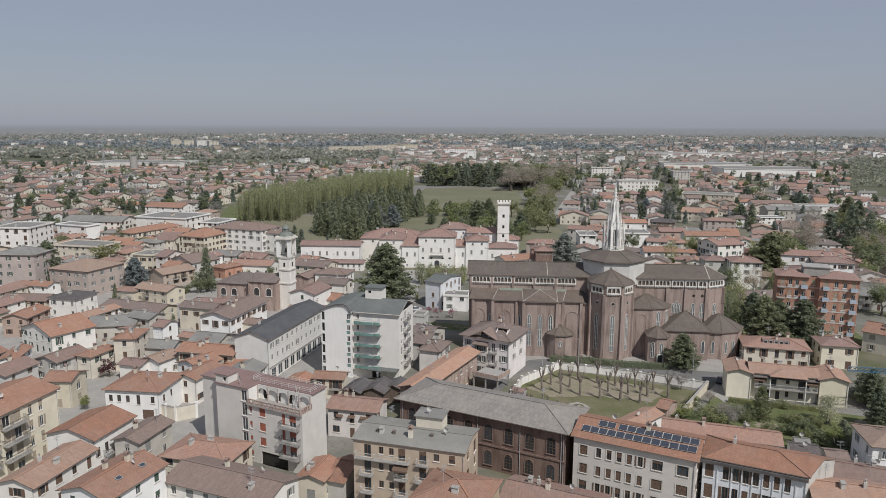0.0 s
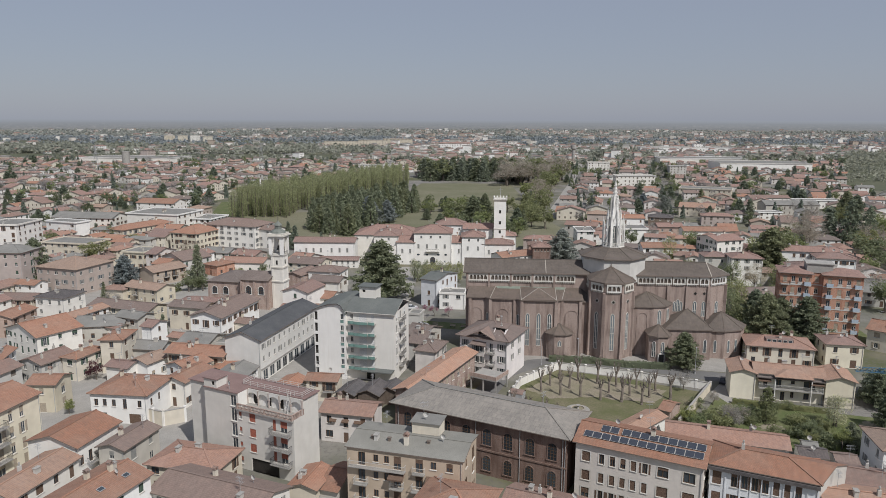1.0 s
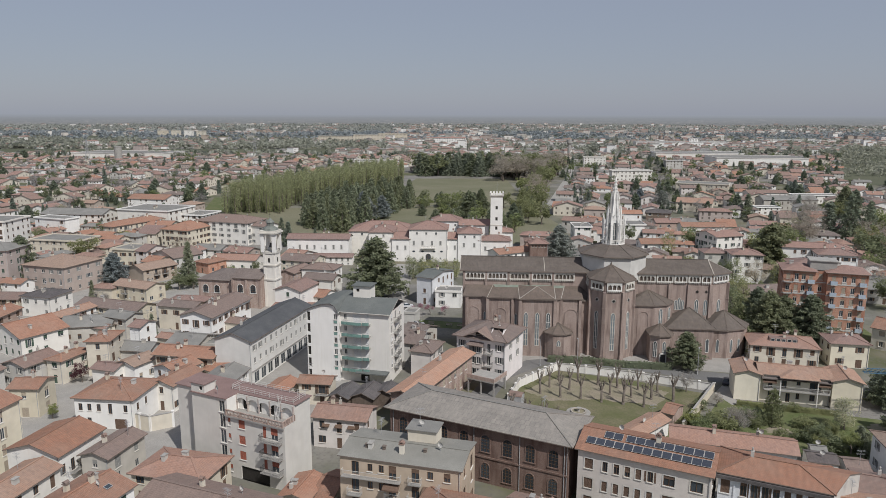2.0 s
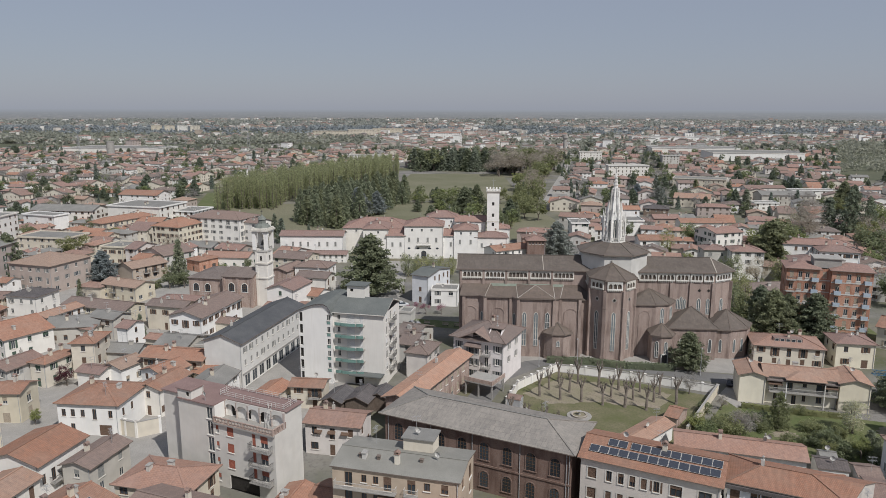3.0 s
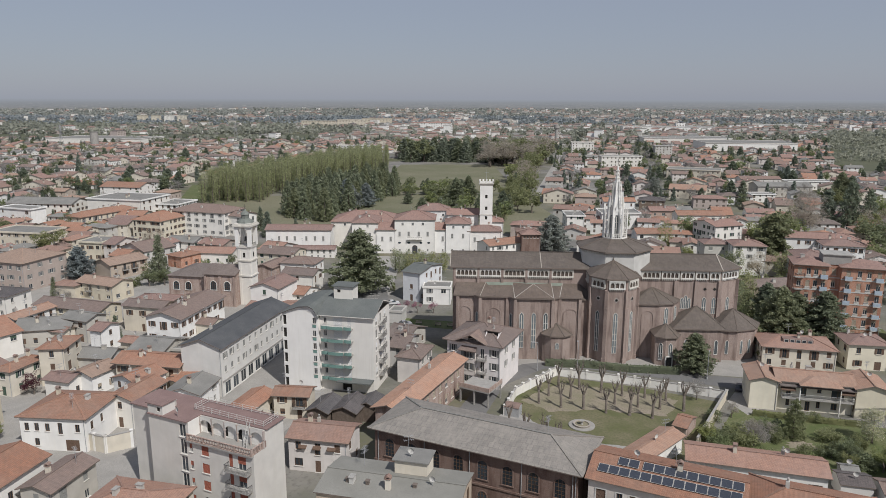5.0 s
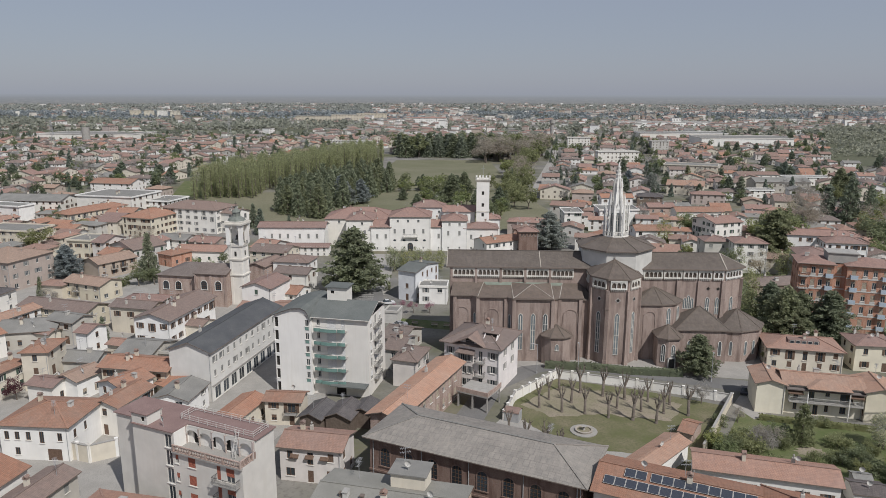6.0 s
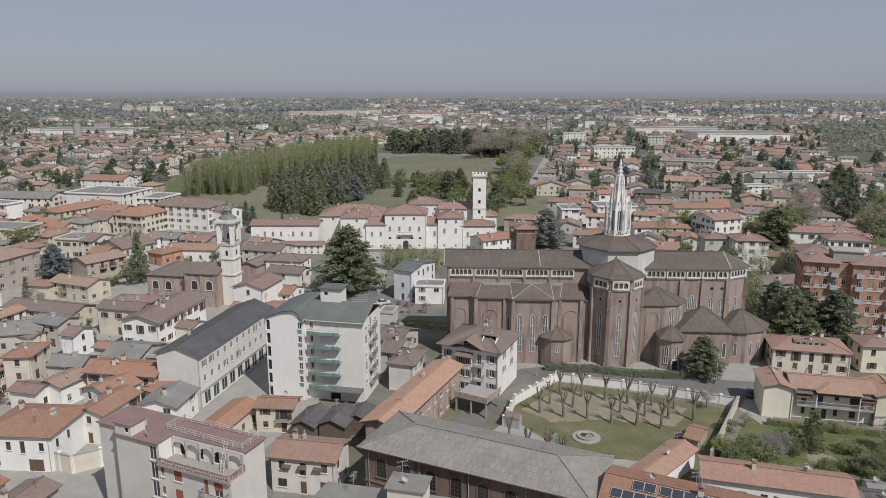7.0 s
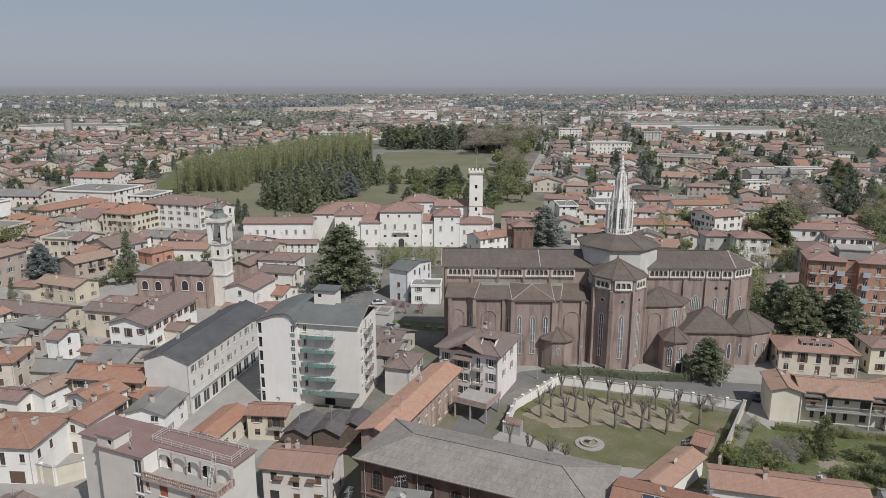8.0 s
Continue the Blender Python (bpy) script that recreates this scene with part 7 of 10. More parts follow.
# openings of the nearest facades: along the wall, height, width, height, blind
OCHRE_WINS = {"f": [(u, z + dz, w, h, st) for z in (0.3, 3.4, 6.5, 9.4) for u, dz, w, h, st in ((2.5, 0.15, 1.2, 2.2, "plain"), (4.9, 1.0, 0.8, 1.2, "plain"), (6.7, 1.0, 0.8, 1.2, "plain"), (8.5, 0.15, 1.2, 2.2, "roll2"), (12.1, 0.15, 1.2, 2.2, "roll1"), (14.4, 1.0, 0.9, 1.2, "plain"), (17.0, 0.9, 1.0, 1.4, "roll2"))]}
LONG_WINS = {"f": [(20.2 * f, z, w, h, st) for z, h, st in ((7.3, 1.75, ""), (3.9, 1.75, "roll3"), (0.7, 1.8, "")) for f, w in ((0.09, 1.35), (0.22, 0.85), (0.31, 0.85), (0.395, 0.85), (0.48, 0.85), (0.57, 0.85), (0.71, 1.7), (0.91, 1.8))]}
BLUE_WINS = {"f": [(14.9 * f, z, 1.3 if f < 0.1 else 0.9, 2.4, "roll3" if f < 0.1 else "") for z in (7.2, 3.5, 0.3) for f in (0.07, 0.24, 0.34, 0.44, 0.54, 0.64, 0.74, 0.845)], "r": []}
WHITE_WINS = {"f": [(12.8 * f, z, 0.85, 1.5 if f != 0.6 else 2.2, "plain") for z in (3.8,) for f in (0.1, 0.25, 0.41, 0.86)] + [(7.7, 3.3, 0.85, 2.2, "plain"), (3.0, 0.9, 0.9, 1.4, "plain"), (9.8, 0.05, 2.6, 2.2, "roll3")], "r": [(2.0, 3.6, 0.8, 1.6, "plain"), (5.2, 3.6, 0.8, 1.6, "plain"), (2.0, 0.6, 0.8, 1.6, "plain")]}
DARK_WINS = {"f": [(11.4, z, 1.1, 1.6, "open") for z in (7.5, 4.4, 1.3)] + [(8.6, z - 0.8, 0.9, 2.3, "plain") for z in (7.5, 4.4, 1.3)] + [(1.5, z, 0.9, 1.6, "open") for z in (7.5, 4.4)], "r": [(u, z, 0.9, 1.5, "open") for u in (3.6, 8.4) for z in (7.5, 4.4)]}
GABLE_WINS = {"f": [(3.4, 3.8, 0.8, 1.6, "plain"), (5.0, 3.9, 0.7, 1.2, "plain")], "r": [(0.9, 3.6, 0.8, 1.8, "plain"), (3.0, 3.3, 0.9, 2.2, "plain"), (5.2, 3.9, 0.8, 1.3, "plain"), (7.2, 3.6, 0.7, 1.8, "plain")]}
SHOP_WINS = {"f": [], "r": [(1.6 + 2.75 * i, z, 0.9, 1.4, "") for i in range(11) for z in (8.3, 5.2)] + [(2.2 + 3.4 * i, 0.2, 2.3, 2.7, "plain") for i in range(9)]}
BRICK_WINS = {"r": [(1.9 + 3.0 * i, z, 1.1, 2.0, "roll3" if i % 3 else "roll2") for i in range(9) for z in (4.3, 0.8)]}
FLATS_WINS = {"f": [(u, z + 0.2, w, 2.1, "") for z in (0.2, 3.3, 6.4, 9.5) for u, w in ((2.0, 1.2), (5.5, 1.2), (9.0, 1.6), (11.5, 1.6), (14.5, 0.9), (17.0, 0.9))]}
YELLOW_WINS = {"f": [(2.2, 3.3, 0.9, 2.1, "plain"), (5.0, 3.3, 1.2, 2.1, "plain"), (8.0, 4.2, 0.8, 1.1, "plain"), (11.5, 3.3, 2.4, 2.1, "plain"), (2.2, 0.9, 0.7, 1.4, "plain"), (4.0, 0.9, 0.7, 1.4, "plain"), (6.0, 0.05, 0.9, 2.1, "plain"), (8.0, 0.9, 0.7, 1.4, "plain"), (11.0, 0.8, 1.1, 1.4, "plain")]}


def crane_jib(p, q):
    """A blue lattice crane jib."""
    t = thing("crane_jib", pose(0, 0, 0), "blue painted steel lattice crane jib over a yard", "crane")
    p, q = Vector(p), Vector(q)
    d = (q - p).normalized()
    s = Vector((-d.y, d.x, 0)).normalized() * 0.5
    u = Vector((0, 0, 0.9))
    n = 16
    blue = rough_stuff("blue_paint", (0.06, 0.16, 0.26), (0.1, 0.2, 0.3), 2.0, 0.5)
    g = Geo()
    for o in (s, -s, u):
        g.tube(p + o, q + o, 0.07, n=4)
    for i in range(n):
        a, b = p.lerp(q, i / n), p.lerp(q, (i + 1) / n)
        g.tube(a + s, b + u, 0.04, n=4)
        g.tube(a - s, b + u, 0.04, n=4)
        g.tube(a + u, b + s, 0.04, n=4)
        g.tube(a + s, b - s, 0.04, n=4)
    g.part("lattice", [blue], t)
    g = Geo()
    k = p.lerp(q, 0.96)
    g.tube((k.x, k.y, 0), (k.x, k.y, k.z + 4), 0.45, n=6)
    g.part("mast", [blue], t)

# ---- houses ----
yellow_flats_at = (-88.4, 118.2, 21.3, 12.1, 12.5, 77.6)
yellow_flats = house(-88.4, 118.2, 21.3, 12.1, 12.5, 77.6, "gx", "YELLOW", "RED", "apartment_building", seen="fr", wins=FLATS_WINS, trim="beige", pitch=16)
house(-91.7, 150.2, 6.1, 6.6, 6.5, -0.3, "gx", "CREAMY", "RED", "house", seen="fr")
house(-71.6, 147.2, 12.6, 11.5, 6.5, -6.0, "hip", "WHITE", "RED", "house", seen="fr", wins=WHITE_WINS, trim="brown")
house(-62.5, 155.4, 6.1, 10.1, 6.0, -16.9, "gy", "WHITE", "RED", "house", seen="fr")
gable_house_at = (-71.0, 122.0, 10.4, 10.8, 7.3, -13.1)
gable_house = house(-71.0, 122.0, 10.4, 10.8, 7.3, -13.1, "gy", "WHITE", "RUST", "house", seen="fr", wins=GABLE_WINS, trim="brown", chimneys=0)
house(-61.3, 122.6, 5.4, 9.6, 6.0, -14.0, "gy", "PALE", "TAUPE", "house", seen="fr", chimneys=1)
roof_house_at = (-55.4, 99.1, 9.2, 12.0, 9.0, -19.2)
roof_house = house(-55.4, 99.1, 9.2, 12.0, 9.0, -19.2, "gy", "WHITE", "RED", "house", seen="fr", chimneys=3)
house(-71.4, 108.4, 6.9, 14.0, 6.0, -12.8, "gy", "WHITE", "ORANGE", "house", seen="fr")
house(-47.0, 116.6, 13.0, 9.0, 5.2, -14.0, "hip", "CREAM", "PINK", "house", seen="fr")
house(-38.5, 104.2, 19.7, 9.1, 6.0, -21.0, "gx", "WHITE", "TAUPE", "house", seen="fr")
house(-25.4, 111.4, 4.8, 7.1, 4.2, -14.6, "gy", "CREAM", "RED", "house", seen="fr")
corner_house_at = (-22.0, 136.3, 9.3, 6.1, 6.0, -12.0)
corner_house = house(-22.0, 136.3, 10.6, 7.0, 6.2, -12.0, "gx", "CREAMP", "PINK", "house", seen="fr", wish=["roll3", "plain"], trim="brown")
shop_house_at = (-48.7, 182.0, 9.6, 33.0, 11.0, -14.2)
shop_house = house(-48.7, 182.0, 9.6, 33.0, 11.0, -14.2, "gy", "CONC", "BLACK", "house", seen="fr", wins=SHOP_WINS, trim="grey", chimneys=1, pitch=20)
house(-4.7, 155.9, 5.6, 29.4, 7.2, -25.7, "gy", "BRICKP", "ORANGE", "house", seen="fr", wins=BRICK_WINS, trim="beige", chimneys=1, ov=0.8)
dark_roof_house_at = (9.1, 175.8, 12.9, 12.2, 10.3, -26.5)
dark_roof_house = house(9.1, 175.8, 12.9, 12.2, 10.3, -26.5, "hip", "ROSEW", "TAUPE", "house", seen="fr", trim="grey", wins=DARK_WINS, pitch=22, ov=0.9)
house(-1.4, 96.1, 10.6, 10.2, 9.0, -21.1, "hip", "TAN", "RED", "house", seen="fr", chimneys=1)
house(14.5, 101.4, 15.5, 8.1, 5.0, -23.3, "gx", "PALE", "OLD", "house", seen="fr", chimneys=3)
ochre_flats_at = (-8.1, 108.3, 19.1, 9.4, 12.4, -15.0)
ochre_flats = house(-8.1, 108.3, 19.1, 9.4, 12.4, -15.0, "gx", "TAN", "SHEET", "apartment_building", seen="fr", wins=OCHRE_WINS, chimneys=1, pitch=10, trim="brown", ov=0.3)
brick_hall_at = (5.3, 126.3, 34.0, 11.6, 10.6, -26.6)
brick_hall = house(5.3, 126.3, 34.0, 11.6, 10.6, -26.6, "hip", "BRICKD", "CEMENT", "house", seen="fr", blank="flrb", chimneys=0, pitch=17, ov=0.9)
long_house_at = (30.6, 112.5, 20.4, 10.0, 10.5, -26.5)
long_house = house(30.6, 112.5, 20.4, 10.0, 10.5, -26.5, "gx", "CREAMP", "RUST", "house", seen="frl", wins=LONG_WINS, trim="brown", chimneys=1)
blue_house_at = (47.9, 105.7, 15.3, 8.6, 10.4, -25.0)
blue_house = house(47.9, 105.7, 15.3, 8.6, 10.4, -25.0, "hip", "BLUEW", "RUST", "house", seen="frl", wins=BLUE_WINS, trim="brown", chimneys=1, ov=0.35)
house(51.3, 129.2, 21.4, 6.6, 4.0, -17.0, "gx", "WHITE", "PINK", "house", seen="frl", chimneys=2)
house(36.3, 136.0, 13.4, 4.4, 3.3, 43.0, "gx", "WHITE", "ORANGE", "shed", seen="frl", chimneys=0, blank="flrb")
house(68.2, 109.4, 9.6, 8.1, 5.5, -23.7, "gx", "CREAM", "OLD", "house", seen="fl")
house(60.6, 99.0, 12.7, 9.1, 7.5, -14.1, "gx", "CREAM", "ORANGE", "house", seen="fl")
house(-20.7, 112.9, 3.1, 9.3, 3.6, -18.0, "gx", "PALE", "RUST", name="shed", chimneys=0, blank="flrb")
house(46.2, 147.2, 2.4, 6.0, 2.1, -38.0, "gx", "BRICKP", "RED", name="shed", chimneys=0, blank="flrb", ov=0.3)
house(65.8, 124.8, 4.8, 4.7, 2.6, -14.9, "gx", "CONC", "DARK", name="shed", chimneys=0, blank="flrb", ov=0.2)
house(70.5, 122.2, 3.8, 5.1, 2.6, -12.2, "gx", "CONC", "TAUPE", name="shed", chimneys=0, blank="flrb", ov=0.2)
house(67.0, 128.1, 2.6, 2.9, 2.6, -14.5, "gx", "PALE", "GREY", name="shed", chimneys=0, blank="flrb", ov=0.2)
house(79.5, 121.5, 8.5, 9.5, 6.6, -10.0, "hip", "WHITE", "SAND", "house", seen="fl", chimneys=1, balconies=1)
yellow_house_at = (77.0, 159.0, 14.5, 7.4, 6.3, -15.0)
yellow_house = house(77.0, 159.0, 14.5, 7.4, 6.3, -15.0, "gx", "YELLOW", "ORANGE", "house", seen="fl", wins=YELLOW_WINS, trim="brown", blank="b")
house(67.2, 161.1, 5.4, 8.6, 6.3, -15.0, "gy", "YELLOW", "ORANGE", "house", seen="fl", blank="flrb", chimneys=0)
house(86.8, 155.8, 6.0, 8.6, 6.3, -15.0, "gy", "YELLOW", "ORANGE", "house", seen="fl", blank="f", chimneys=0)
villa_house_at = (85.8, 182.9, 16.2, 10.0, 5.4, -14.5)
villa_house = house(85.8, 182.9, 16.2, 10.0, 5.4, -14.5, "hip", "CREAM", "PINK", "house", seen="fl")
house(101.8, 181.8, 9.1, 8.1, 6.3, -9.7, "hip", "YELLOW", "ROSE", "house", seen="fl")
house(146.5, 304.0, 15.0, 12.0, 8.4, -1.0, "hip", "WHITE", "ROSE", "house", seen="fl", gap=3.4)
house(-168.3, 261.7, 16.0, 13.1, 15.0, -2.0, "hip", "PINKG", "GREY", "apartment_building", seen="fr", gap=3.4)
house(-212.7, 334.2, 17.6, 19.1, 15.0, -2.0, "flat", "WHITE", "GREY", "apartment_building", seen="fr", gap=3.4)
house(-212.2, 406.9, 37.1, 16.0, 8.0, -7.2, "gx", "WHITE", "GREY", "house", seen="fr", gap=3.4)
house(-144.0, 261.4, 18.7, 18.1, 9.8, -17.7, "hip", "PINKG", "SAND", "house", seen="fr", gap=3.4)
house(-131.4, 227.3, 10.8, 9.7, 6.5, -12.6, "hip", "WHITE", "DARK", "house", seen="fr")
house(-148.2, 230.3, 16.0, 8.1, 4.8, -2.0, "gx", "CREAM", "OLD", "house", seen="fr")
house(-134.6, 206.1, 7.7, 11.8, 6.0, -2.0, "gy", "PINK", "RED", "house", seen="fr")
house(-116.6, 191.6, 16.5, 12.5, 6.0, -32.5, "gy", "WHITE", "RED", "house", seen="fr")
house(-114.0, 209.2, 5.7, 12.8, 5.8, -19.7, "gy", "WHITE", "ORANGE", "house", seen="fr")
house(-105.3, 203.0, 13.3, 11.1, 4.5, 11.2, "gx", "PALE", "GREY", "house", seen="fr")
house(-87.8, 175.5, 5.5, 8.4, 8.8, 2.0, "hip", "CREAM", "RED", "house", seen="fr")
house(-114.2, 167.4, 4.0, 10.9, 6.0, 12.1, "gy", "WHITE", "RED", "house", seen="fr")
house(-102.1, 167.6, 7.4, 9.5, 5.6, -20.1, "gy", "PALE", "OLD", "house", seen="fr")
house(-94.3, 170.5, 4.5, 9.4, 5.8, -17.4, "hip", "CREAM", "RED", "house", seen="fr")
house(-199.6, 479.9, 28.3, 16.0, 8.0, -13.0, "gx", "WHITE", "RED", "house", seen="fr", gap=3.4, near=False, chimneys=0)
house(171.9, 664.1, 36.6, 13.1, 13.0, -2.0, "flat", "WHITE", "GREY", "apartment_building", seen="fl", gap=3.4, near=False, chimneys=0)
house(253.0, 792.4, 18.4, 11.1, 14.0, -2.0, "flat", "PALE", "GREY", "apartment_building", seen="fl", gap=3.4, near=False, chimneys=0)
house(218.1, 603.9, 41.6, 21.1, 7.0, -24.0, "flat", "CREAM", "GREY", "house", seen="fl", gap=3.4, near=False, chimneys=0)
house(168.1, 480.6, 22.6, 16.0, 6.0, -24.0, "gx", "CREAM", "ORANGE", "house", seen="fl", gap=3.4, near=False, chimneys=0)
house(121.7, 319.0, 13.7, 14.9, 11.0, 16.2, "gx", "WHITE", "ROSE", "house", seen="fl", gap=2.6, pitch=12)
house(132.5, 369.1, 23.1, 10.1, 7.0, -2.0, "gx", "WHITE", "RED", "house", seen="fl", gap=3.4)
house(90.4, 364.8, 18.5, 14.1, 9.0, -2.0, "flat", "WHITE", "GREY", "house", seen="fl", gap=3.4)
house(68.0, 363.5, 8.4, 14.1, 8.0, -2.0, "flat", "WHITE", "GREY", "house", seen="fl", gap=3.4)
house(95.6, 325.6, 15.8, 10.1, 6.0, -2.0, "gx", "WHITE", "RED", "house", seen="fl", gap=3.4)
house(122.8, 413.4, 13.7, 10.1, 8.0, -17.2, "hip", "BROWNW", "DARK", "house", seen="fl", gap=3.4)
house(118.2, 383.4, 13.2, 10.1, 7.0, -2.0, "gx", "PINK", "ROSE", "house", seen="fl", gap=3.4)
house(104.5, 417.5, 17.5, 10.1, 7.0, -2.0, "gx", "WHITE", "RED", "house", seen="fl", gap=3.4)
house(130.6, 388.9, 9.3, 8.1, 6.5, -2.0, "gx", "WHITE", "GREY", "house", seen="fl", gap=3.4)
house(238.2, 531.4, 28.7, 11.1, 7.0, -2.0, "gx", "WHITE", "OLD", "house", seen="fl", gap=3.4, near=False, chimneys=0)
house(233.8, 489.1, 36.1, 15.1, 7.0, -2.0, "gx", "PALE", "GREY", "house", seen="fl", gap=3.4, near=False, chimneys=0)
house(270.3, 523.5, 31.8, 11.1, 6.0, -2.0, "flat", "WHITE", "GREY", "house", seen="fl", gap=3.4, near=False, chimneys=0)
house(207.5, 461.4, 15.0, 9.1, 5.0, -2.0, "flat", "WHITE", "GREY", "house", seen="fl", gap=3.4, near=False, chimneys=0)
house(151.7, 247.5, 11.8, 19.1, 5.0, -24.0, "gx", "PALE", "GREY", "house", seen="fl", gap=3.4)
house(123.3, 193.9, 9.7, 11.1, 6.0, -44.2, "gx", "CREAM", "RED", "house", seen="fl")
house(72.1, 387.8, 17.4, 10.1, 7.0, -24.0, "gx", "PALE", "OLD", "house", seen="fl", gap=3.4)
house(38.7, 316.1, 9.8, 8.1, 8.6, -2.0, "hip", "BRICKP", "OLD", "house", seen="frl", gap=3.4)
house(-467.5, 1050.6, 138.1, 69.1, 9.0, -8.0, "flat", "WHITE", "GREY", "house", seen="fr", near=False, chimneys=0, blank="frbl")
house(-814.1, 2057.9, 27.4, 12.1, 18.0, -8.0, "flat", "CREAM", "GREY", "apartment_building", seen="fr", gap=3.4, near=False, chimneys=0)
house(-778.4, 2064.2, 24.4, 12.1, 18.0, -8.0, "flat", "CREAM", "GREY", "apartment_building", seen="fr", gap=3.4, near=False, chimneys=0)
house(-744.0, 2070.3, 24.5, 12.1, 18.0, -8.0, "flat", "WHITE", "GREY", "apartment_building", seen="fr", gap=3.4, near=False, chimneys=0)
house(-685.1, 2004.7, 23.8, 12.1, 18.0, -8.0, "flat", "CREAM", "GREY", "apartment_building", seen="fr", gap=3.4, near=False, chimneys=0)
house(-253.8, 1646.0, 77.2, 13.1, 15.0, -8.0, "flat", "CREAM", "GREY", "apartment_building", seen="fr", gap=3.4, near=False, chimneys=0)
house(-186.1, 1712.7, 68.4, 13.1, 16.0, -8.0, "flat", "CREAM", "GREY", "apartment_building", seen="fr", gap=3.4, near=False, chimneys=0)
house(-131.1, 1786.3, 73.3, 13.1, 17.0, -8.0, "flat", "CREAM", "GREY", "apartment_building", seen="fr", gap=3.4, near=False, chimneys=0)
house(375.4, 1068.4, 123.5, 59.1, 9.0, -8.0, "flat", "WHITE", "GREY", "house", seen="fl", near=False, chimneys=0, blank="frbl")
house(406.2, 936.0, 111.1, 69.1, 10.0, -8.0, "flat", "WHITE", "GREY", "house", seen="fl", near=False, chimneys=0, blank="frbl")
house(494.9, 1490.9, 190.4, 49.1, 9.0, -8.0, "flat", "WHITE", "GREY", "house", seen="fl", near=False, chimneys=0, blank="frbl")
house(797.7, 1613.8, 149.0, 44.1, 9.0, -8.0, "flat", "WHITE", "GREY", "house", seen="fl", near=False, chimneys=0, blank="frbl")
house(11.5, 1516.4, 64.1, 13.1, 15.0, -8.0, "gx", "WHITE", "ROSE", "apartment_building", seen="fr", gap=3.4, near=False, chimneys=0)
house(178.7, 856.3, 25.8, 13.1, 14.0, -8.0, "flat", "WHITE", "GREY", "apartment_building", seen="fl", gap=3.4, near=False, chimneys=0)
house(-89.3, 889.3, 49.1, 13.1, 8.0, -8.0, "flat", "WHITE", "GREY", "house", seen="fr", gap=3.4, near=False, chimneys=0)


# the old quarter round the parish church
house(-109.3, 245.1, 15.7, 8.5, 5.2, -23.5, "gx", "CREAMY", "SAND", gap=3.4, balconies=1)
house(-120.6, 244.8, 8.6, 5.8, 4.5, -13.2, "hip", "CREAM", "PINK", chimneys=0)
house(-104.7, 217.8, 23.0, 8.5, 5.5, -18.0, "gx", "CREAMY", "TAUPE", gap=3.6)
house(-83.6, 220.3, 11.8, 10.3, 6, -8.8, "hip", "CREAMY", "ROSE", chimneys=1)
house(-81.8, 212.2, 12.2, 6.6, 7.2, -14.3, "gx", "CREAM", "TAUPE", wish=["open"], trim="brown")
house(-70.9, 210.4, 10.0, 22.4, 7, -13.1, "gy", "WHITE", "TAUPE", wish=["open"], trim="brown", chimneys=4, ov=0.7)
house(-64.8, 207.6, 7.6, 6.0, 3.5, -19.1, "gx", "CREAM", "TAUPE", chimneys=1, ov=0.3)
house(-64.5, 187.4, 4.8, 7.5, 4, -8.9, "flat", "PALE", "GREY", chimneys=0, blank="flrb")
house(-81.0, 180.0, 8.2, 6.2, 4.6, -7.9, "gx", "PALE", "GREY", chimneys=1, pitch=22)
house(-64.7, 171.3, 15.1, 7.0, 6.5, -11.2, "gx", "CREAM", "RED", balconies=1, trim="brown", ov=0.8)
house(-65.2, 163.4, 7.4, 7.2, 5.8, -29.5, "gy", "WHITE", "RED", chimneys=2)
house(-39.5, 153.6, 5.3, 10.9, 4.0, -17.1, "gy", "CREAM", "RED", chimneys=0, ov=0.4)
house(-31.1, 156.3, 7.1, 4.8, 5, -7.1, "gx", "CREAM", "RED", balconies=1, trim="brown", chimneys=0)
house(-24.4, 152.8, 4.3, 6.8, 3.6, -18.0, "gy", "WOODW", "DARK", name="shed", blank="flrb", chimneys=0, pitch=22, label="wooden shed with a dark gabled roof")
house(-19.3, 152.7, 4.9, 6.8, 3.6, -16.3, "gy", "WOODW", "DARK", name="shed", blank="flrb", chimneys=0, pitch=22, label="wooden shed with a dark gabled roof")
house(-15.3, 154.7, 3.0, 5.2, 3.6, -14.6, "gy", "WOODW", "DARK", name="shed", blank="flrb", chimneys=0, pitch=22, label="wooden shed with a dark gabled roof")
house(-6.8, 175.8, 5.4, 8.8, 6.2, -18.5, "hip", "CREAMP", "TAUPE", blank="f", chimneys=1, pitch=21)
house(-9.6, 186.6, 4.2, 10.1, 5, -17.0, "gx", "PALE", "TAUPE", chimneys=1)
house(-9.6, 196.2, 6.2, 10.4, 4.2, -26.5, "gx", "PALE", "BROWN", chimneys=1)
house(-5.5, 244.8, 6.2, 14.9, 9.4, -29.4, "gx", "BLUEW", "SLATE", pitch=9, gap=2.6, chimneys=1, wish=["roll3"], trim="brown")
house(-0.8, 237.6, 8.6, 7.0, 5.5, -5.9, "flat", "WHITE", "GREY", chimneys=0, gap=2.8, ov=0.2)
house(-12.6, 218.1, 3.7, 5.0, 3.4, -14.1, "flat", "PALE", "GREY", chimneys=0, blank="flrb", ov=0.2)
house(-46.5, 253.6, 11.4, 8.0, 6, -15.1, "gx", "WHITE", "TAUPE", chimneys=0)
house(-48.7, 265.9, 12.5, 9.3, 7, -12.2, "hip", "WHITE", "TAUPE", chimneys=1)
house(-45.5, 234.0, 10.9, 9.0, 5, -18.3, "gx", "WHITE", "RED", chimneys=0, ov=0.4)
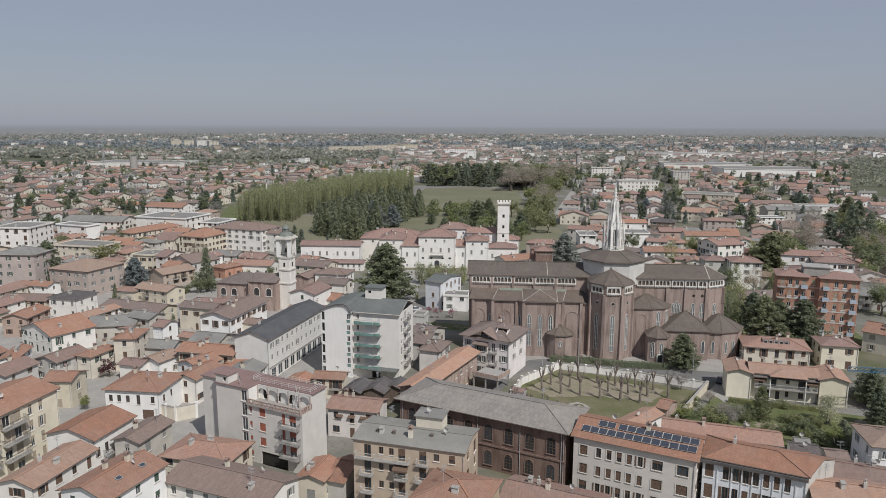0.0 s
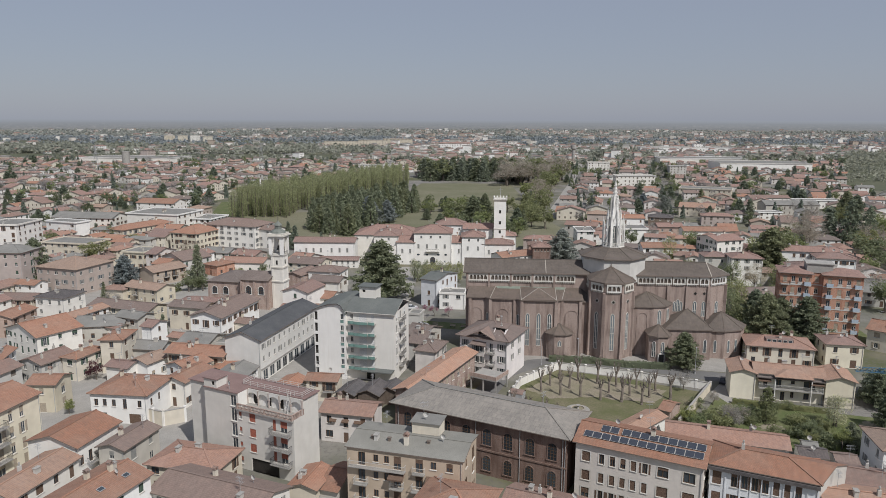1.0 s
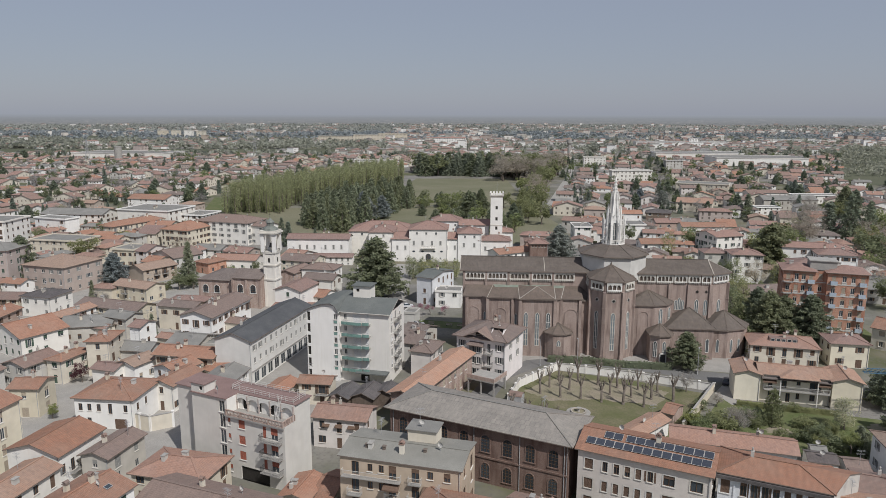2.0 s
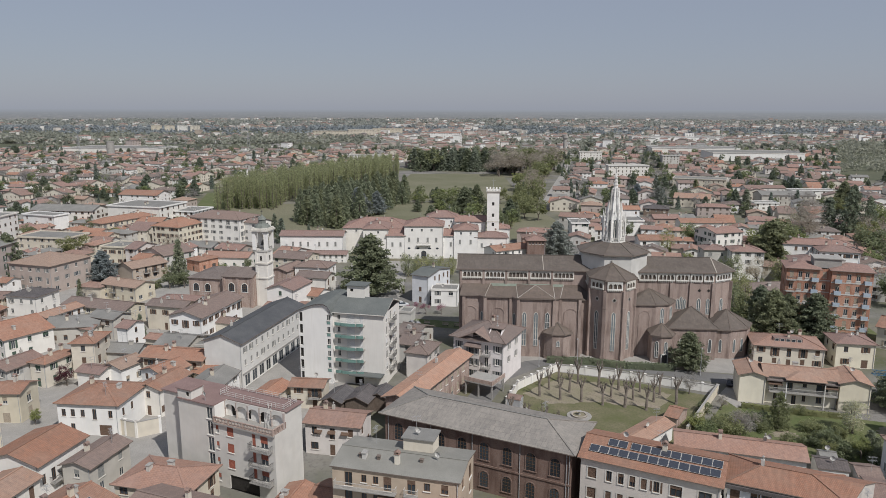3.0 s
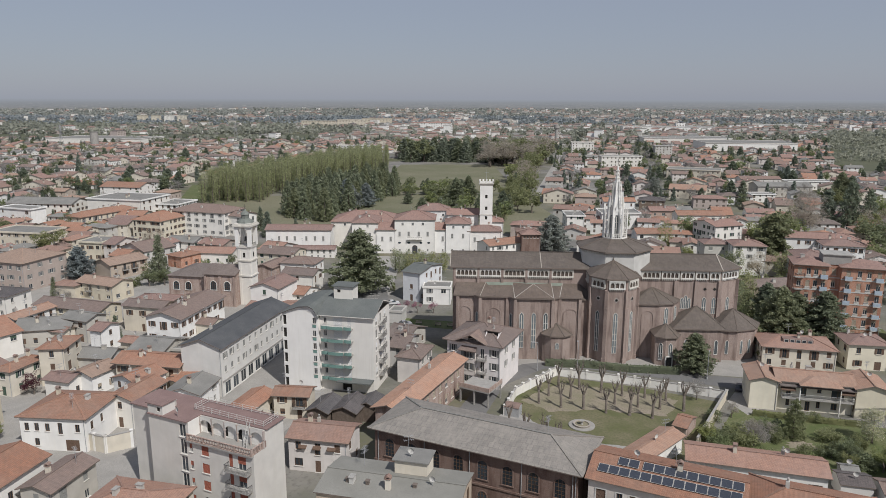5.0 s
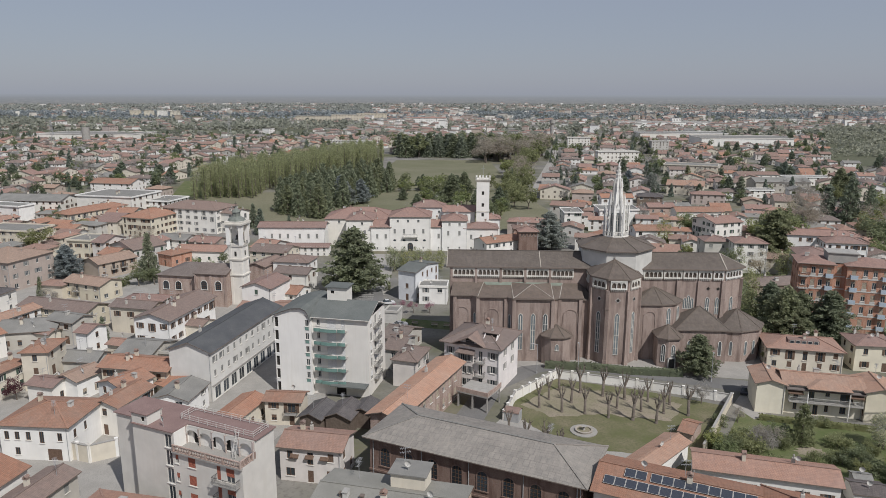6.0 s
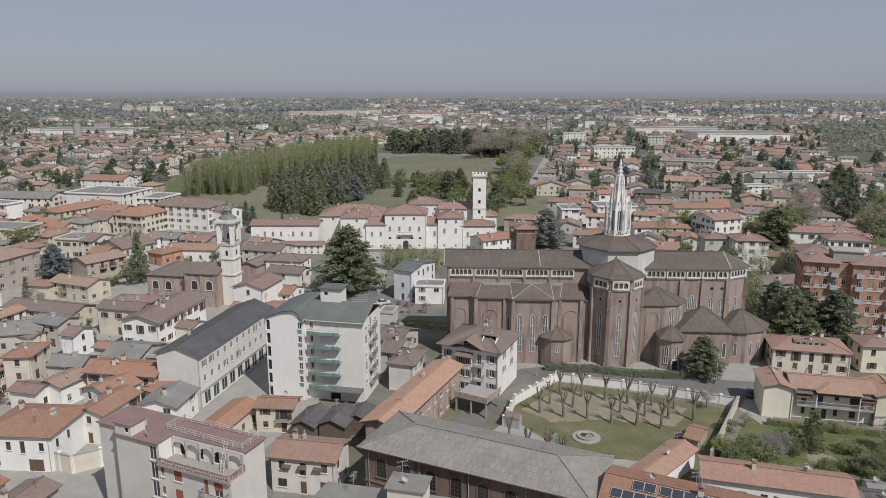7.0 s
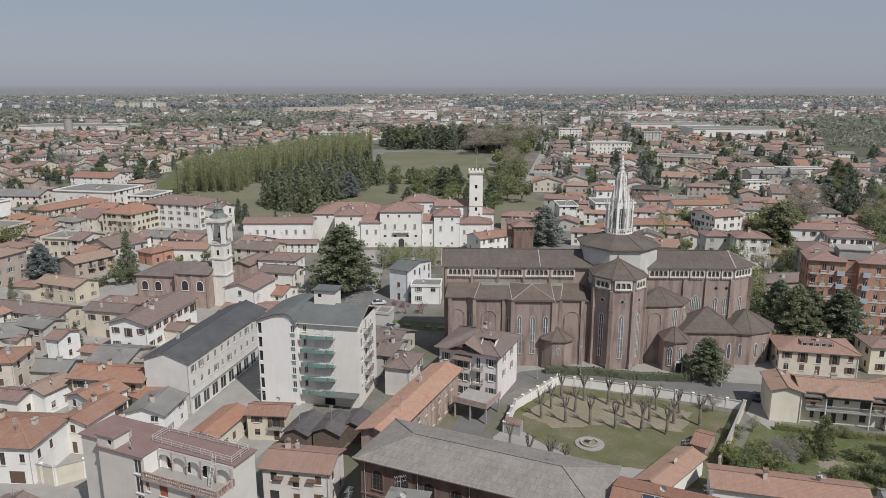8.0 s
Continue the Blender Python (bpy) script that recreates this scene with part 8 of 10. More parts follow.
house(-49.0, 221.7, 14.0, 8.5, 4, -9.7, "gx", "CREAM", "PINK", chimneys=0, pitch=9, blank="flrb")
house(-60.7, 289.3, 15.0, 11.0, 5.5, -17.0, "gx", "CREAM", "TAUPE", chimneys=2)
house(-58.9, 266.0, 6.7, 13.1, 6, -19.0, "gy", "BRICKP", "TAUPE", chimneys=0, blank="flrb")
house(-65.1, 302.6, 9.1, 13.3, 4.4, -24.7, "gx", "PALE", "PINK", chimneys=0)
house(-105.3, 312.2, 13.3, 9.5, 5.5, -15.0, "gx", "WHITE", "GREY", gap=3.2)
house(-91.3, 309.1, 12.0, 9.5, 5, -20.6, "gx", "PINKG", "ROSE", gap=3.2)
house(-89.1, 295.2, 19.0, 9.5, 4.5, -7.6, "gx", "WHITE", "PINK", gap=3.2)
house(-98.3, 289.15, 7.6, 9.5, 4.5, -32.6, "hip", "ORANGEB", "RED", gap=3.2)
house(-111.7, 303.8, 7.7, 9.5, 6, -22.5, "gy", "WHITE", "ROSE", gap=3.2)
house(-137.0, 302.8, 10.1, 11.4, 7.5, -12.7, "flat", "CREAMY", "GREY", gap=2.6)
house(-125.7, 296.2, 5.4, 11.9, 8, -19.7, "gx", "CREAMP", "ROSE", balconies=1)
house(-114.2, 293.9, 15.9, 13.4, 6.5, -35.3, "gy", "PALE", "TAUPE", chimneys=1)
house(-116.5, 274.7, 10.3, 14.4, 5.4, -35.5, "gy", "TANP", "SAND", balconies=1, blank="f", chimneys=0)
house(-118.0, 283.4, 7.0, 9.9, 6, -20.9, "gx", "CREAMY", "RED", chimneys=0)
house(-164.3, 366.9, 9.9, 32.7, 8.6, -25.9, "hip", "CREAMY", "RED", gap=3.0, chimneys=5, wish=["open", "plain"], trim="grey", pitch=20)
house(-150.0, 370.6, 13.5, 11.2, 7, -8.5, "gx", "CREAMY", "RED", gap=3.0)
house(-129.8, 350.6, 16.1, 19.5, 8.6, -21.1, "hip", "CREAMY", "RED", gap=2.4, wish=["open", "plain"], trim="brown", chimneys=3, pitch=20)
house(-110.7, 359.7, 30.4, 17.2, 11, -19.4, "hip", "WHITE", "TAUPE", gap=4.0, wish=["open"], trim="grey", chimneys=1)
house(-92.7, 353.1, 9.4, 10, 9.5, -27.4, "gx", "WHITE", "TAUPE", gap=3.4)
house(-164.3, 398.3, 32.4, 24.2, 12, -14.7, "flat", "WHITE", "GREY", gap=4.4, blank="f")
house(-141.0, 402.0, 14.0, 18.0, 8.5, -14.7, "flat", "WHITE", "GREY", gap=3.2)
house(-207.3, 373.7, 21.4, 8.8, 10, -20.7, "flat", "WHITE", "GREY", gap=5.0, chimneys=0, blank="r")
house(-174.5, 319.7, 24.4, 13.9, 8.5, -12.0, "flat", "CREAM", "GREY", gap=3.0, wish=["open", "plain"], trim="beige", chimneys=0)

house(-70.0, 186.6, 8.8, 10.2, 4.4, -13.5, "gx", "PALE", "GREY", chimneys=0, blank="f")
house(-78.1, 192.1, 4.9, 4.3, 3.6, -19.6, "gx", "CREAM", "PINK", chimneys=0)
house(-96.6, 204.6, 8.9, 6.6, 6.0, -21.5, "gx", "PALE", "GREY", chimneys=1, balconies=1)
house(-86.9, 195.5, 3.4, 6.5, 6.0, -17.0, "gx", "WHITE", "ROSE", chimneys=0)
house(-101.3, 199.9, 7.1, 4.0, 4.0, -16.0, "gx", "CREAM", "OLD", chimneys=0)
house(-55.3, 168.0, 5.1, 9.0, 4.0, -31.9, "gx", "CREAM", "RED", chimneys=0, blank="flrb")
house(-77.7, 169.9, 6.2, 7.1, 4.6, -23.3, "gy", "WHITE", "SAND", chimneys=0)
house(-82.7, 166.7, 6.2, 4.9, 4.2, -16.3, "gx", "WHITE", "ROSE", chimneys=0)

house(37.7, 301.6, 7.6, 6.2, 10.0, 0.0, "hip", "BRICKD", "ROSE", "house", seen="f", pitch=24, chimneys=0, wins={"f": [(1.1 + 1.35 * i, 8.4, 0.7, 0.9, "plain") for i in range(5)]}, label="squat brown brick tower house with a small hipped roof")
# the white villa: wings of different height under rose tiled roofs
villa_main = house(-9.2, 316.0, 16.7, 14, 14.3, -2.0, "hip", "WHITE", "ROSE", "villa", seen="f", pitch=21.0, trim="grey", chimneys=1, wins={"f": [(2.0, 7.4, 0.9, 1.9, 'roll3'), (5.8, 7.4, 0.9, 1.9, 'roll3'), (10.0, 7.4, 0.9, 1.9, 'roll3'), (13.7, 7.4, 0.9, 1.9, 'roll3'), (2.0, 1.1, 0.7, 0.8, 'plain'), (5.8, 1.1, 0.7, 0.8, 'plain'), (10.0, 1.1, 0.7, 0.8, 'plain'), (13.7, 1.1, 0.7, 0.8, 'plain'), (3.3, 12.0, 0.9, 1.1, 'plain'), (7.5, 12.0, 0.9, 1.1, 'plain'), (11.7, 12.0, 0.9, 1.1, 'plain')]}, label="white plastered villa wing with a rose tiled roof")
house(-21.3, 315.1, 7.9, 11, 10.1, -2.0, "gx", "WHITE", "ROSE", "villa", seen="f", pitch=21.0, trim="grey", chimneys=1, wins={"f": [(2.4, 5.2, 0.9, 1.9, 'roll3'), (5.9, 5.2, 0.9, 1.9, 'roll3'), (2.4, 0.8, 0.7, 0.8, 'plain'), (5.9, 0.8, 0.7, 0.8, 'plain')]}, label="white plastered villa wing with a rose tiled roof")
house(-30.0, 318.5, 10.8, 16, 12.8, -2.0, "hip", "WHITE", "ROSE", "villa", seen="f", pitch=21.0, trim="grey", chimneys=2, wins={"f": [(3.2, 6.7, 0.9, 1.9, 'roll3'), (7.5, 6.7, 0.9, 1.9, 'roll3'), (3.2, 1.0, 0.7, 0.8, 'plain'), (7.5, 1.0, 0.7, 0.8, 'plain'), (6.5, 10.8, 0.9, 1.1, 'plain')]}, label="white plastered villa wing with a rose tiled roof")
house(-30.9, 331.0, 29.4, 18, 11.3, -2.0, "hip", "WHITE", "ROSE", "villa", seen="f", pitch=21.0, trim="grey", chimneys=5, wins={"f": [(5.9, 9.5, 0.9, 1.1, 'plain')]}, label="white plastered villa wing with a rose tiled roof")
house(-58.2, 316.5, 27.4, 9, 9.6, -2.0, "gx", "WHITE", "ROSE", "villa", seen="f", pitch=18.0, trim="grey", chimneys=1, wins={"f": [(5.5, 5.0, 0.9, 1.9, 'roll3'), (8.8, 5.0, 0.9, 1.9, 'roll3'), (12.1, 5.0, 0.9, 1.9, 'roll3'), (17.0, 5.0, 0.9, 1.9, 'roll3'), (20.6, 5.0, 0.9, 1.9, 'roll3'), (24.1, 5.0, 0.9, 1.9, 'roll3'), (5.5, 0.8, 0.7, 0.8, 'plain'), (8.8, 0.8, 0.7, 0.8, 'plain'), (12.1, 0.8, 0.7, 0.8, 'plain'), (17.0, 0.8, 0.7, 0.8, 'plain'), (20.6, 0.8, 0.7, 0.8, 'plain'), (24.1, 0.8, 0.7, 0.8, 'plain')]}, label="white plastered villa wing with a rose tiled roof")
house(-50.3, 304.5, 16.8, 6, 3.5, -2.0, "gx", "WHITE", "ROSE", "villa", seen="f", pitch=17.0, trim="grey", chimneys=0, wins={"f": [(2.5, 1.8, 0.9, 1.9, 'roll3'), (5.0, 1.8, 0.9, 1.9, 'roll3'), (7.6, 1.8, 0.9, 1.9, 'roll3'), (10.1, 1.8, 0.9, 1.9, 'roll3'), (12.6, 1.8, 0.9, 1.9, 'roll3'), (15.1, 1.8, 0.9, 1.9, 'roll3'), (2.5, 0.3, 0.7, 0.8, 'plain'), (5.0, 0.3, 0.7, 0.8, 'plain'), (7.6, 0.3, 0.7, 0.8, 'plain'), (10.1, 0.3, 0.7, 0.8, 'plain'), (12.6, 0.3, 0.7, 0.8, 'plain'), (15.1, 0.3, 0.7, 0.8, 'plain')]}, label="white plastered villa wing with a rose tiled roof")
house(0.4, 315.5, 8.2, 11, 10.0, -2.0, "gx", "WHITE", "ROSE", "villa", seen="f", pitch=21.0, trim="grey", chimneys=1, wins={"f": [(2.5, 5.2, 0.9, 1.9, 'roll3'), (6.1, 5.2, 0.9, 1.9, 'roll3'), (2.5, 0.8, 0.7, 0.8, 'plain'), (6.1, 0.8, 0.7, 0.8, 'plain')]}, label="white plastered villa wing with a rose tiled roof")
house(8.9, 315.0, 10.3, 12, 12.6, -2.0, "hip", "WHITE", "ROSE", "villa", seen="f", pitch=21.0, trim="grey", chimneys=1, wins={"f": [(2.6, 6.5, 0.9, 1.9, 'roll3'), (7.2, 6.5, 0.9, 1.9, 'roll3'), (2.6, 1.0, 0.7, 0.8, 'plain'), (7.2, 1.0, 0.7, 0.8, 'plain'), (3.1, 10.6, 0.9, 1.1, 'plain'), (7.2, 10.6, 0.9, 1.1, 'plain')]}, label="white plastered villa wing with a rose tiled roof")
house(19.9, 314.0, 13.7, 10, 9.4, -2.0, "hip", "WHITE", "ROSE", "villa", seen="f", pitch=18.0, trim="grey", chimneys=1, wins={"f": [(2.7, 4.9, 0.9, 1.9, 'roll3'), (6.8, 4.9, 0.9, 1.9, 'roll3'), (10.9, 4.9, 0.9, 1.9, 'roll3'), (2.7, 0.8, 0.7, 0.8, 'plain'), (6.8, 0.8, 0.7, 0.8, 'plain'), (10.9, 0.8, 0.7, 0.8, 'plain')]}, label="white plastered villa wing with a rose tiled roof")
house(-1.3, 332.0, 13.9, 10, 15.4, -2.0, "hip", "WHITE", "ROSE", "villa", seen="f", pitch=25.0, trim="grey", chimneys=1, wins={"f": [(2.8, 12.9, 0.9, 1.1, 'plain'), (7.0, 12.9, 0.9, 1.1, 'plain'), (11.1, 12.9, 0.9, 1.1, 'plain')]}, label="white plastered villa wing with a rose tiled roof")
house(11.5, 328.0, 13.5, 10, 14.2, -2.0, "gx", "WHITE", "ROSE", "villa", seen="f", pitch=21.0, trim="grey", chimneys=2, wins={"f": [(4.1, 11.9, 0.9, 1.1, 'plain'), (9.5, 11.9, 0.9, 1.1, 'plain')]}, label="white plastered villa wing with a rose tiled roof")
house(25.1, 326.5, 7.8, 9, 11.1, -2.0, "hip", "WHITE", "ROSE", "villa", seen="f", pitch=21.0, trim="grey", chimneys=1, wins={"f": [(3.9, 5.8, 0.9, 1.9, 'roll3'), (3.9, 0.9, 0.7, 0.8, 'plain')]}, label="white plastered villa wing with a rose tiled roof")
house(27.3, 304.2, 9.6, 19.8, 6, -62.4, "gy", "WHITE", "RED", seen="fr", gap=3.0)

# ---- trees ----
tree("broad", 48.8, 137.4, 4.7, 1, 1.3)
tree("cedar", -26.5, 248.7, 22.0, 2, 1.3)
tree("lime", 85.5, 215.1, 13.3, 0, 1.0)
tree("olive", 90.4, 205.5, 10.7, 1, 1.2)
tree("olive", 86.6, 208.9, 11.6, 1, 1.0)
tree("cedar", 87.3, 193.6, 16.9, 1, 1.2)
tree("cedar", 98.3, 192.6, 15.8, 2, 1.2)
tree("cedar", 93.0, 197.0, 14.5, 0, 1.1)
tree("cedar", 89.6, 206.0, 14.6, 2, 1.0)
tree("lime", 91.0, 219.5, 14.6, 0, 0.9)
tree("lime", 93.6, 214.0, 12.0, 2, 0.9)
tree("cedar", 127.5, 280.0, 22.5, 0, 1.15)
tree("cedar", 250.0, 446.0, 21.0, 1, 1.05)
tree("cedar", 258.5, 449.5, 18.0, 2, 1.0)
tree("bare", 228.0, 446.0, 14.0, 1, 1.3)
tree("bare", 205.5, 342.0, 14.5, 0, 1.3)
tree("olive", 240.0, 436.0, 12.0, 1, 1.2)
tree("blossom", 79.6, 142.5, 6.6, 0, 1.1)
tree("lime", -14.6, 276.0, 8.7, 0, 1.3)
tree("lime", -9.6, 275.6, 8.4, 1, 1.3)
tree("lime", -4.4, 275.4, 8.3, 2, 1.3)
tree("lime", 1.2, 275.0, 8.0, 0, 1.3)
tree("cedar", 59.3, 177.3, 10.0, 2, 1.3)
tree("cedar", -162.6, 266.7, 19.2, 2, 0.95)
tree("bluecedar", -129.6, 269.9, 12.0, 0, 1.35)
tree("conifer", -124.5, 242.5, 7.6, 0, 0.8)
tree("conifer", -98.8, 264.7, 17.5, 0, 0.9)
tree("olive", -157.8, 305.0, 11.5, 2, 1.5)
tree("conifer", -87.1, 201.9, 7.2, 2, 1.0)
tree("olive", -99.9, 257.4, 6.3, 0, 1.3)
tree("shrub", -105.2, 258.5, 3.6, 1, 1.3)
tree("broad", 112.2, 330.1, 13.2, 1, 1.0)
tree("conifer", 274.5, 558.6, 13.6, 1, 1.0)
tree("olive", 173.8, 290.5, 18.2, 2, 1.3)
tree("lime", 92.7, 226.6, 12.6, 2, 1.0)
tree("bluecedar", 48.4, 311.7, 16.6, 2, 1.25)
tree("lime", -16.1, 279, 8.8, 0, 1.0)
tree("lime", -11.4, 279.4, 8.6, 1, 1.0)
tree("lime", -6.9, 280, 8.4, 2, 1.0)
tree("lime", -2.2, 279, 7.8, 3, 1.0)
tree("lime", 2.5, 280, 7.6, 4, 1.0)
tree("lime", 7.2, 280.5, 7.4, 5, 1.25)
tree("pink", -10.9, 223.3, 4.2, 1, 1.0)
tree("pink", -7.0, 225.1, 4.0, 2, 1.0)
tree("pink", -2.2, 224.9, 3.6, 0, 1.0)
tree("shrub", -15.8, 250.3, 3.2, 1, 0.5)
tree("thuja", 66.1, 144.4, 8.0, 2, 1.0)
tree("blossom", 79.8, 141.8, 7.2, 2, 1.35)
tree("shrub", 49.9, 138.2, 3.3, 2, 1.0)
tree("shrub", 54.1, 140.0, 2.6, 2, 1.0)
tree("olive", 47.6, 137.3, 3.8, 0, 1.0)
tree("conifer", 77.3, 129.9, 5.3, 1, 1.3)
tree("cedar", 94.7, 152.1, 9.6, 1, 1.0)
tree("shrub", 64.4, 136.3, 2.8, 0, 1.0)
tree("shrub", 62.5, 143.5, 2.2, 1, 1.0)
tree("purple", -89.8, 166.8, 5.7, 2, 1.0)
tree("broad", -85.6, 146.2, 3.4, 2, 1.0)
tree("broad", -79.6, 147.3, 3.3, 1, 1.0)
tree("cedar", 21.5, 462.0, 17.0, 1, 1.0)
tree("cedar", 13.1, 444.0, 17.5, 2, 1.1)
tree("conifer", 56.7, 506.1, 14.5, 2, 1.0)
tree("olive", 42.7, 447.1, 12.5, 2, 1.0)
tree("lime", 55.0, 446.0, 12.0, 2, 1.1)
tree("lime", 36.0, 386.0, 9.5, 1, 1.0)
tree("olive", 38.9, 489.4, 13.0, 0, 1.2)
tree("bluecedar", -49.0, 432.0, 15.0, 2, 1.2)
tree("bluecedar", -41.0, 440.0, 15.0, 0, 1.2)
tree("bluecedar", -54.0, 450.0, 16.0, 1, 1.1)
tree("shrub", 53.2, 143.2, 3.0, 1, 1.3)
tree("shrub", 57.8, 142.4, 1.7, 2, 1.0)
tree("shrub", 57.2, 136.2, 2.3, 0, 1.2)
tree("bare", 58.6, 145.5, 3.5, 1, 1.0)
tree("bare", 54.1, 161.7, 5.1, 2, 1.0)
tree("shrub", 68.6, 137.8, 1.7, 1, 1.5)
tree("broad", 48.6, 141.6, 4.6, 0, 1.3)
tree("olive", 51.0, 139.4, 4.6, 1, 1.2)
tree("bare", 56.6, 142.4, 4.7, 1, 1.2)
tree("shrub", 62.5, 146.5, 2.7, 2, 1.6)
tree("shrub", 72.1, 142.8, 2.6, 0, 1.6)
tree("olive", 73.9, 136.6, 4.4, 2, 1.0)
tree("broad", 75.3, 131.3, 4.9, 0, 1.2)
tree("shrub", 56.2, 146.4, 2.0, 0, 1.5)
tree("olive", 68.9, 131.2, 3.9, 2, 1.0)
tree("shrub", 73.0, 132.5, 2.1, 0, 1.4)
tree("shrub", 60.3, 132.3, 2.5, 1, 1.2)
tree("olive", 49.9, 132.0, 4.3, 1, 1.2)
tree("cedar", 89.3, 139.7, 8.9, 2, 0.9)
tree("olive", 97.4, 159.0, 6.4, 1, 1.0)
tree("shrub", 70.8, 186.9, 3.3, 2, 1.0)
tree("olive", 78.8, 183.3, 4.9, 1, 1.0)
tree("olive", -79.1, 286.1, 5.4, 0, 1.0)
tree("olive", -103.5, 268.4, 6.2, 2, 1.3)
tree("olive", -95.1, 258.8, 6.4, 2, 1.0)
tree("broad", -160.0, 347.0, 7.9, 1, 1.2)
tree("broad", -157.7, 358.9, 6.9, 1, 1.2)
tree("olive", -175.3, 354.8, 10.4, 1, 1.2)
tree("conifer", -200.6, 381.4, 7.4, 0, 1.0)
tree("conifer", -196.5, 381.6, 8.0, 1, 1.0)
tree("olive", -201.4, 345.6, 9.6, 0, 1.2)
tree("olive", 141.9, 307.1, 6.4, 2, 1.2)
tree("olive", 119.8, 319.3, 5.9, 1, 1.0)
tree("broad", 92.1, 318.4, 4.8, 1, 1.4)
tree("broad", 99.5, 321.4, 4.9, 0, 1.4)
tree("olive", 157.5, 284.6, 7.2, 0, 1.0)
tree("bare", 147.7, 247.0, 12.6, 0, 1.2)
tree("olive", 144.6, 231.6, 11.9, 2, 1.2)
tree("olive", 126.6, 306.6, 6.4, 2, 1.0)
tree("broad", 80.3, 183.3, 3.6, 2, 1.0)
tree("broad", 140.0, 314.6, 13.9, 0, 1.5)
tree("olive", 147.8, 317.0, 17.0, 1, 1.5)
tree("broad", 156.0, 321.9, 13.7, 2, 1.4)
tree("bare", 165.2, 334.8, 21.1, 0, 0.9)
tree("bare", 172.4, 337.5, 22.5, 1, 1.0)
tree("cypress", 195.6, 364.1, 20.6, 2, 1.6)
tree("fir", 203.8, 359.3, 26.0, 0, 1.0)
tree("fir", 211.5, 356.0, 22.0, 1, 1.0)
tree("bare", 197.5, 324.2, 14.1, 2, 1.2)
tree("bluecedar", 167.0, 334.8, 10.6, 0, 1.0)
tree("lime", 97.9, 314.8, 13.2, 1, 1.0)
tree("bare", 128.2, 290.6, 6.9, 0, 1.1)
tree("lime", 138.5, 290.5, 6.9, 1, 1.2)
tree("bluecedar", 140.5, 516.1, 11.8, 0, 1.2)
tree("bluecedar", 151.2, 500.5, 11.8, 1, 1.2)
tree("spruce", 192.4, 543.2, 12.4, 2, 1.3)
tree("conifer", 189.1, 446.5, 15.8, 0, 1.4)
tree("conifer", 269.7, 550.6, 15.1, 1, 1.1)
tree("conifer", 375.1, 772.7, 16.3, 2, 1.0)
tree("shrub", 49.4, 143.1, 3.0, 0, 1.2)
tree("shrub", 51.8, 141.1, 3.1, 1, 1.3)
tree("shrub", 54.2, 140.3, 4.2, 2, 1.2)
tree("bare", 57.1, 141.3, 4.7, 0, 1.3)
tree("bare", 59.7, 142.5, 4.6, 0, 1.2)
tree("shrub", 61.9, 142.5, 2.3, 0, 1.0)
tree("shrub", 69.1, 136.4, 2.7, 1, 1.2)
tree("olive", 71.4, 135.1, 4.5, 2, 1.2)
tree("shrub", 71.9, 132.5, 3.3, 0, 1.2)
tree("conifer", 77.7, 132.7, 5.2, 1, 1.8)
tree("shrub", 70.7, 150.9, 1.9, 1, 1.4)
tree("shrub", 74.0, 150.9, 1.9, 2, 1.4)
tree("shrub", 53.6, 151.8, 2.5, 0, 1.2)
tree("bare", 57.9, 152.9, 3.7, 1, 1.0)
tree("olive", 99.4, 159.1, 5.6, 1, 1.5)
tree("conifer", 95.7, 157.2, 6.9, 2, 1.6)
tree("shrub", 97.3, 152.1, 4.0, 2, 1.3)

# ---- details of the nearest buildings ----
x, y, w, d, h, r = brick_hall_at
for i in range(8):
    u = (i + 0.68) * w / 8.3
    arched_window(brick_hall, pose(-w / 2 + u, -d / 2, 5.9), 1.6, 3.1, WALLS["BRICKD"])
    arched_window(brick_hall, pose(-w / 2 + u, -d / 2, 1.0), 1.5, 2.8, WALLS["BRICKD"])
g = Geo()
g.box(-w / 2 - 0.1, -d / 2 - 0.15, 4.75, w / 2 + 0.1, -d / 2, 5.05)
g.part("string_course", [WALLS["BRICKD"]], brick_hall)
for f in (0.02, 0.27, 0.5, 0.75, 0.98):
    g = Geo()
    g.tube((-w / 2 + f * w, -d / 2 - 0.1, 0), (-w / 2 + f * w, -d / 2 - 0.1, h - 0.2), 0.07)
    g.part("downpipe", [METAL], brick_hall)

x, y, w, d, h, r = ochre_flats_at
for fl in range(3):
    for u in (2.5, 8.5, 12.1):
        put("balcony", balcony_mesh(2.2, 1.0, "white"), ochre_flats, m=on_front(0, w, d, u, 0.42 + 3.1 * fl))
put("balcony", balcony_mesh(9.4, 0.9, "white"), ochre_flats, m=on_front(0, w, d, 5.2, 9.5))
put("balcony", balcony_mesh(2.0, 0.7, "white"), ochre_flats, m=on_front(0, w, d, 12.1, 9.5))
roof_box(ochre_flats, "stair_head", pose(1.8, 2.9, h + 0.7, 0, 0, 0), 4.6, 3.4, 2.0, WALLS["CREAM"], TILES["GREY"])
for cx, cy in ((-6.0, -2.2), (-3.2, -2.2), (3.2, -1.6)):
    g = Geo()
    g.box(-0.22, -0.22, -0.5, 0.22, 0.22, 0.55)
    g.box(-0.3, -0.3, 0.55, 0.3, 0.3, 0.65)
    g.part("roof_vent", [FASCIA], ochre_flats, m=pose(cx, cy, h + 0.55))
put("chimney", chimney_mesh(0), ochre_flats, m=pose(-0.2, -2.6, h + 0.9))
put("satellite_dish", dish_mesh(), ochre_flats, m=pose(1.6, 2.2, h + 2.8))
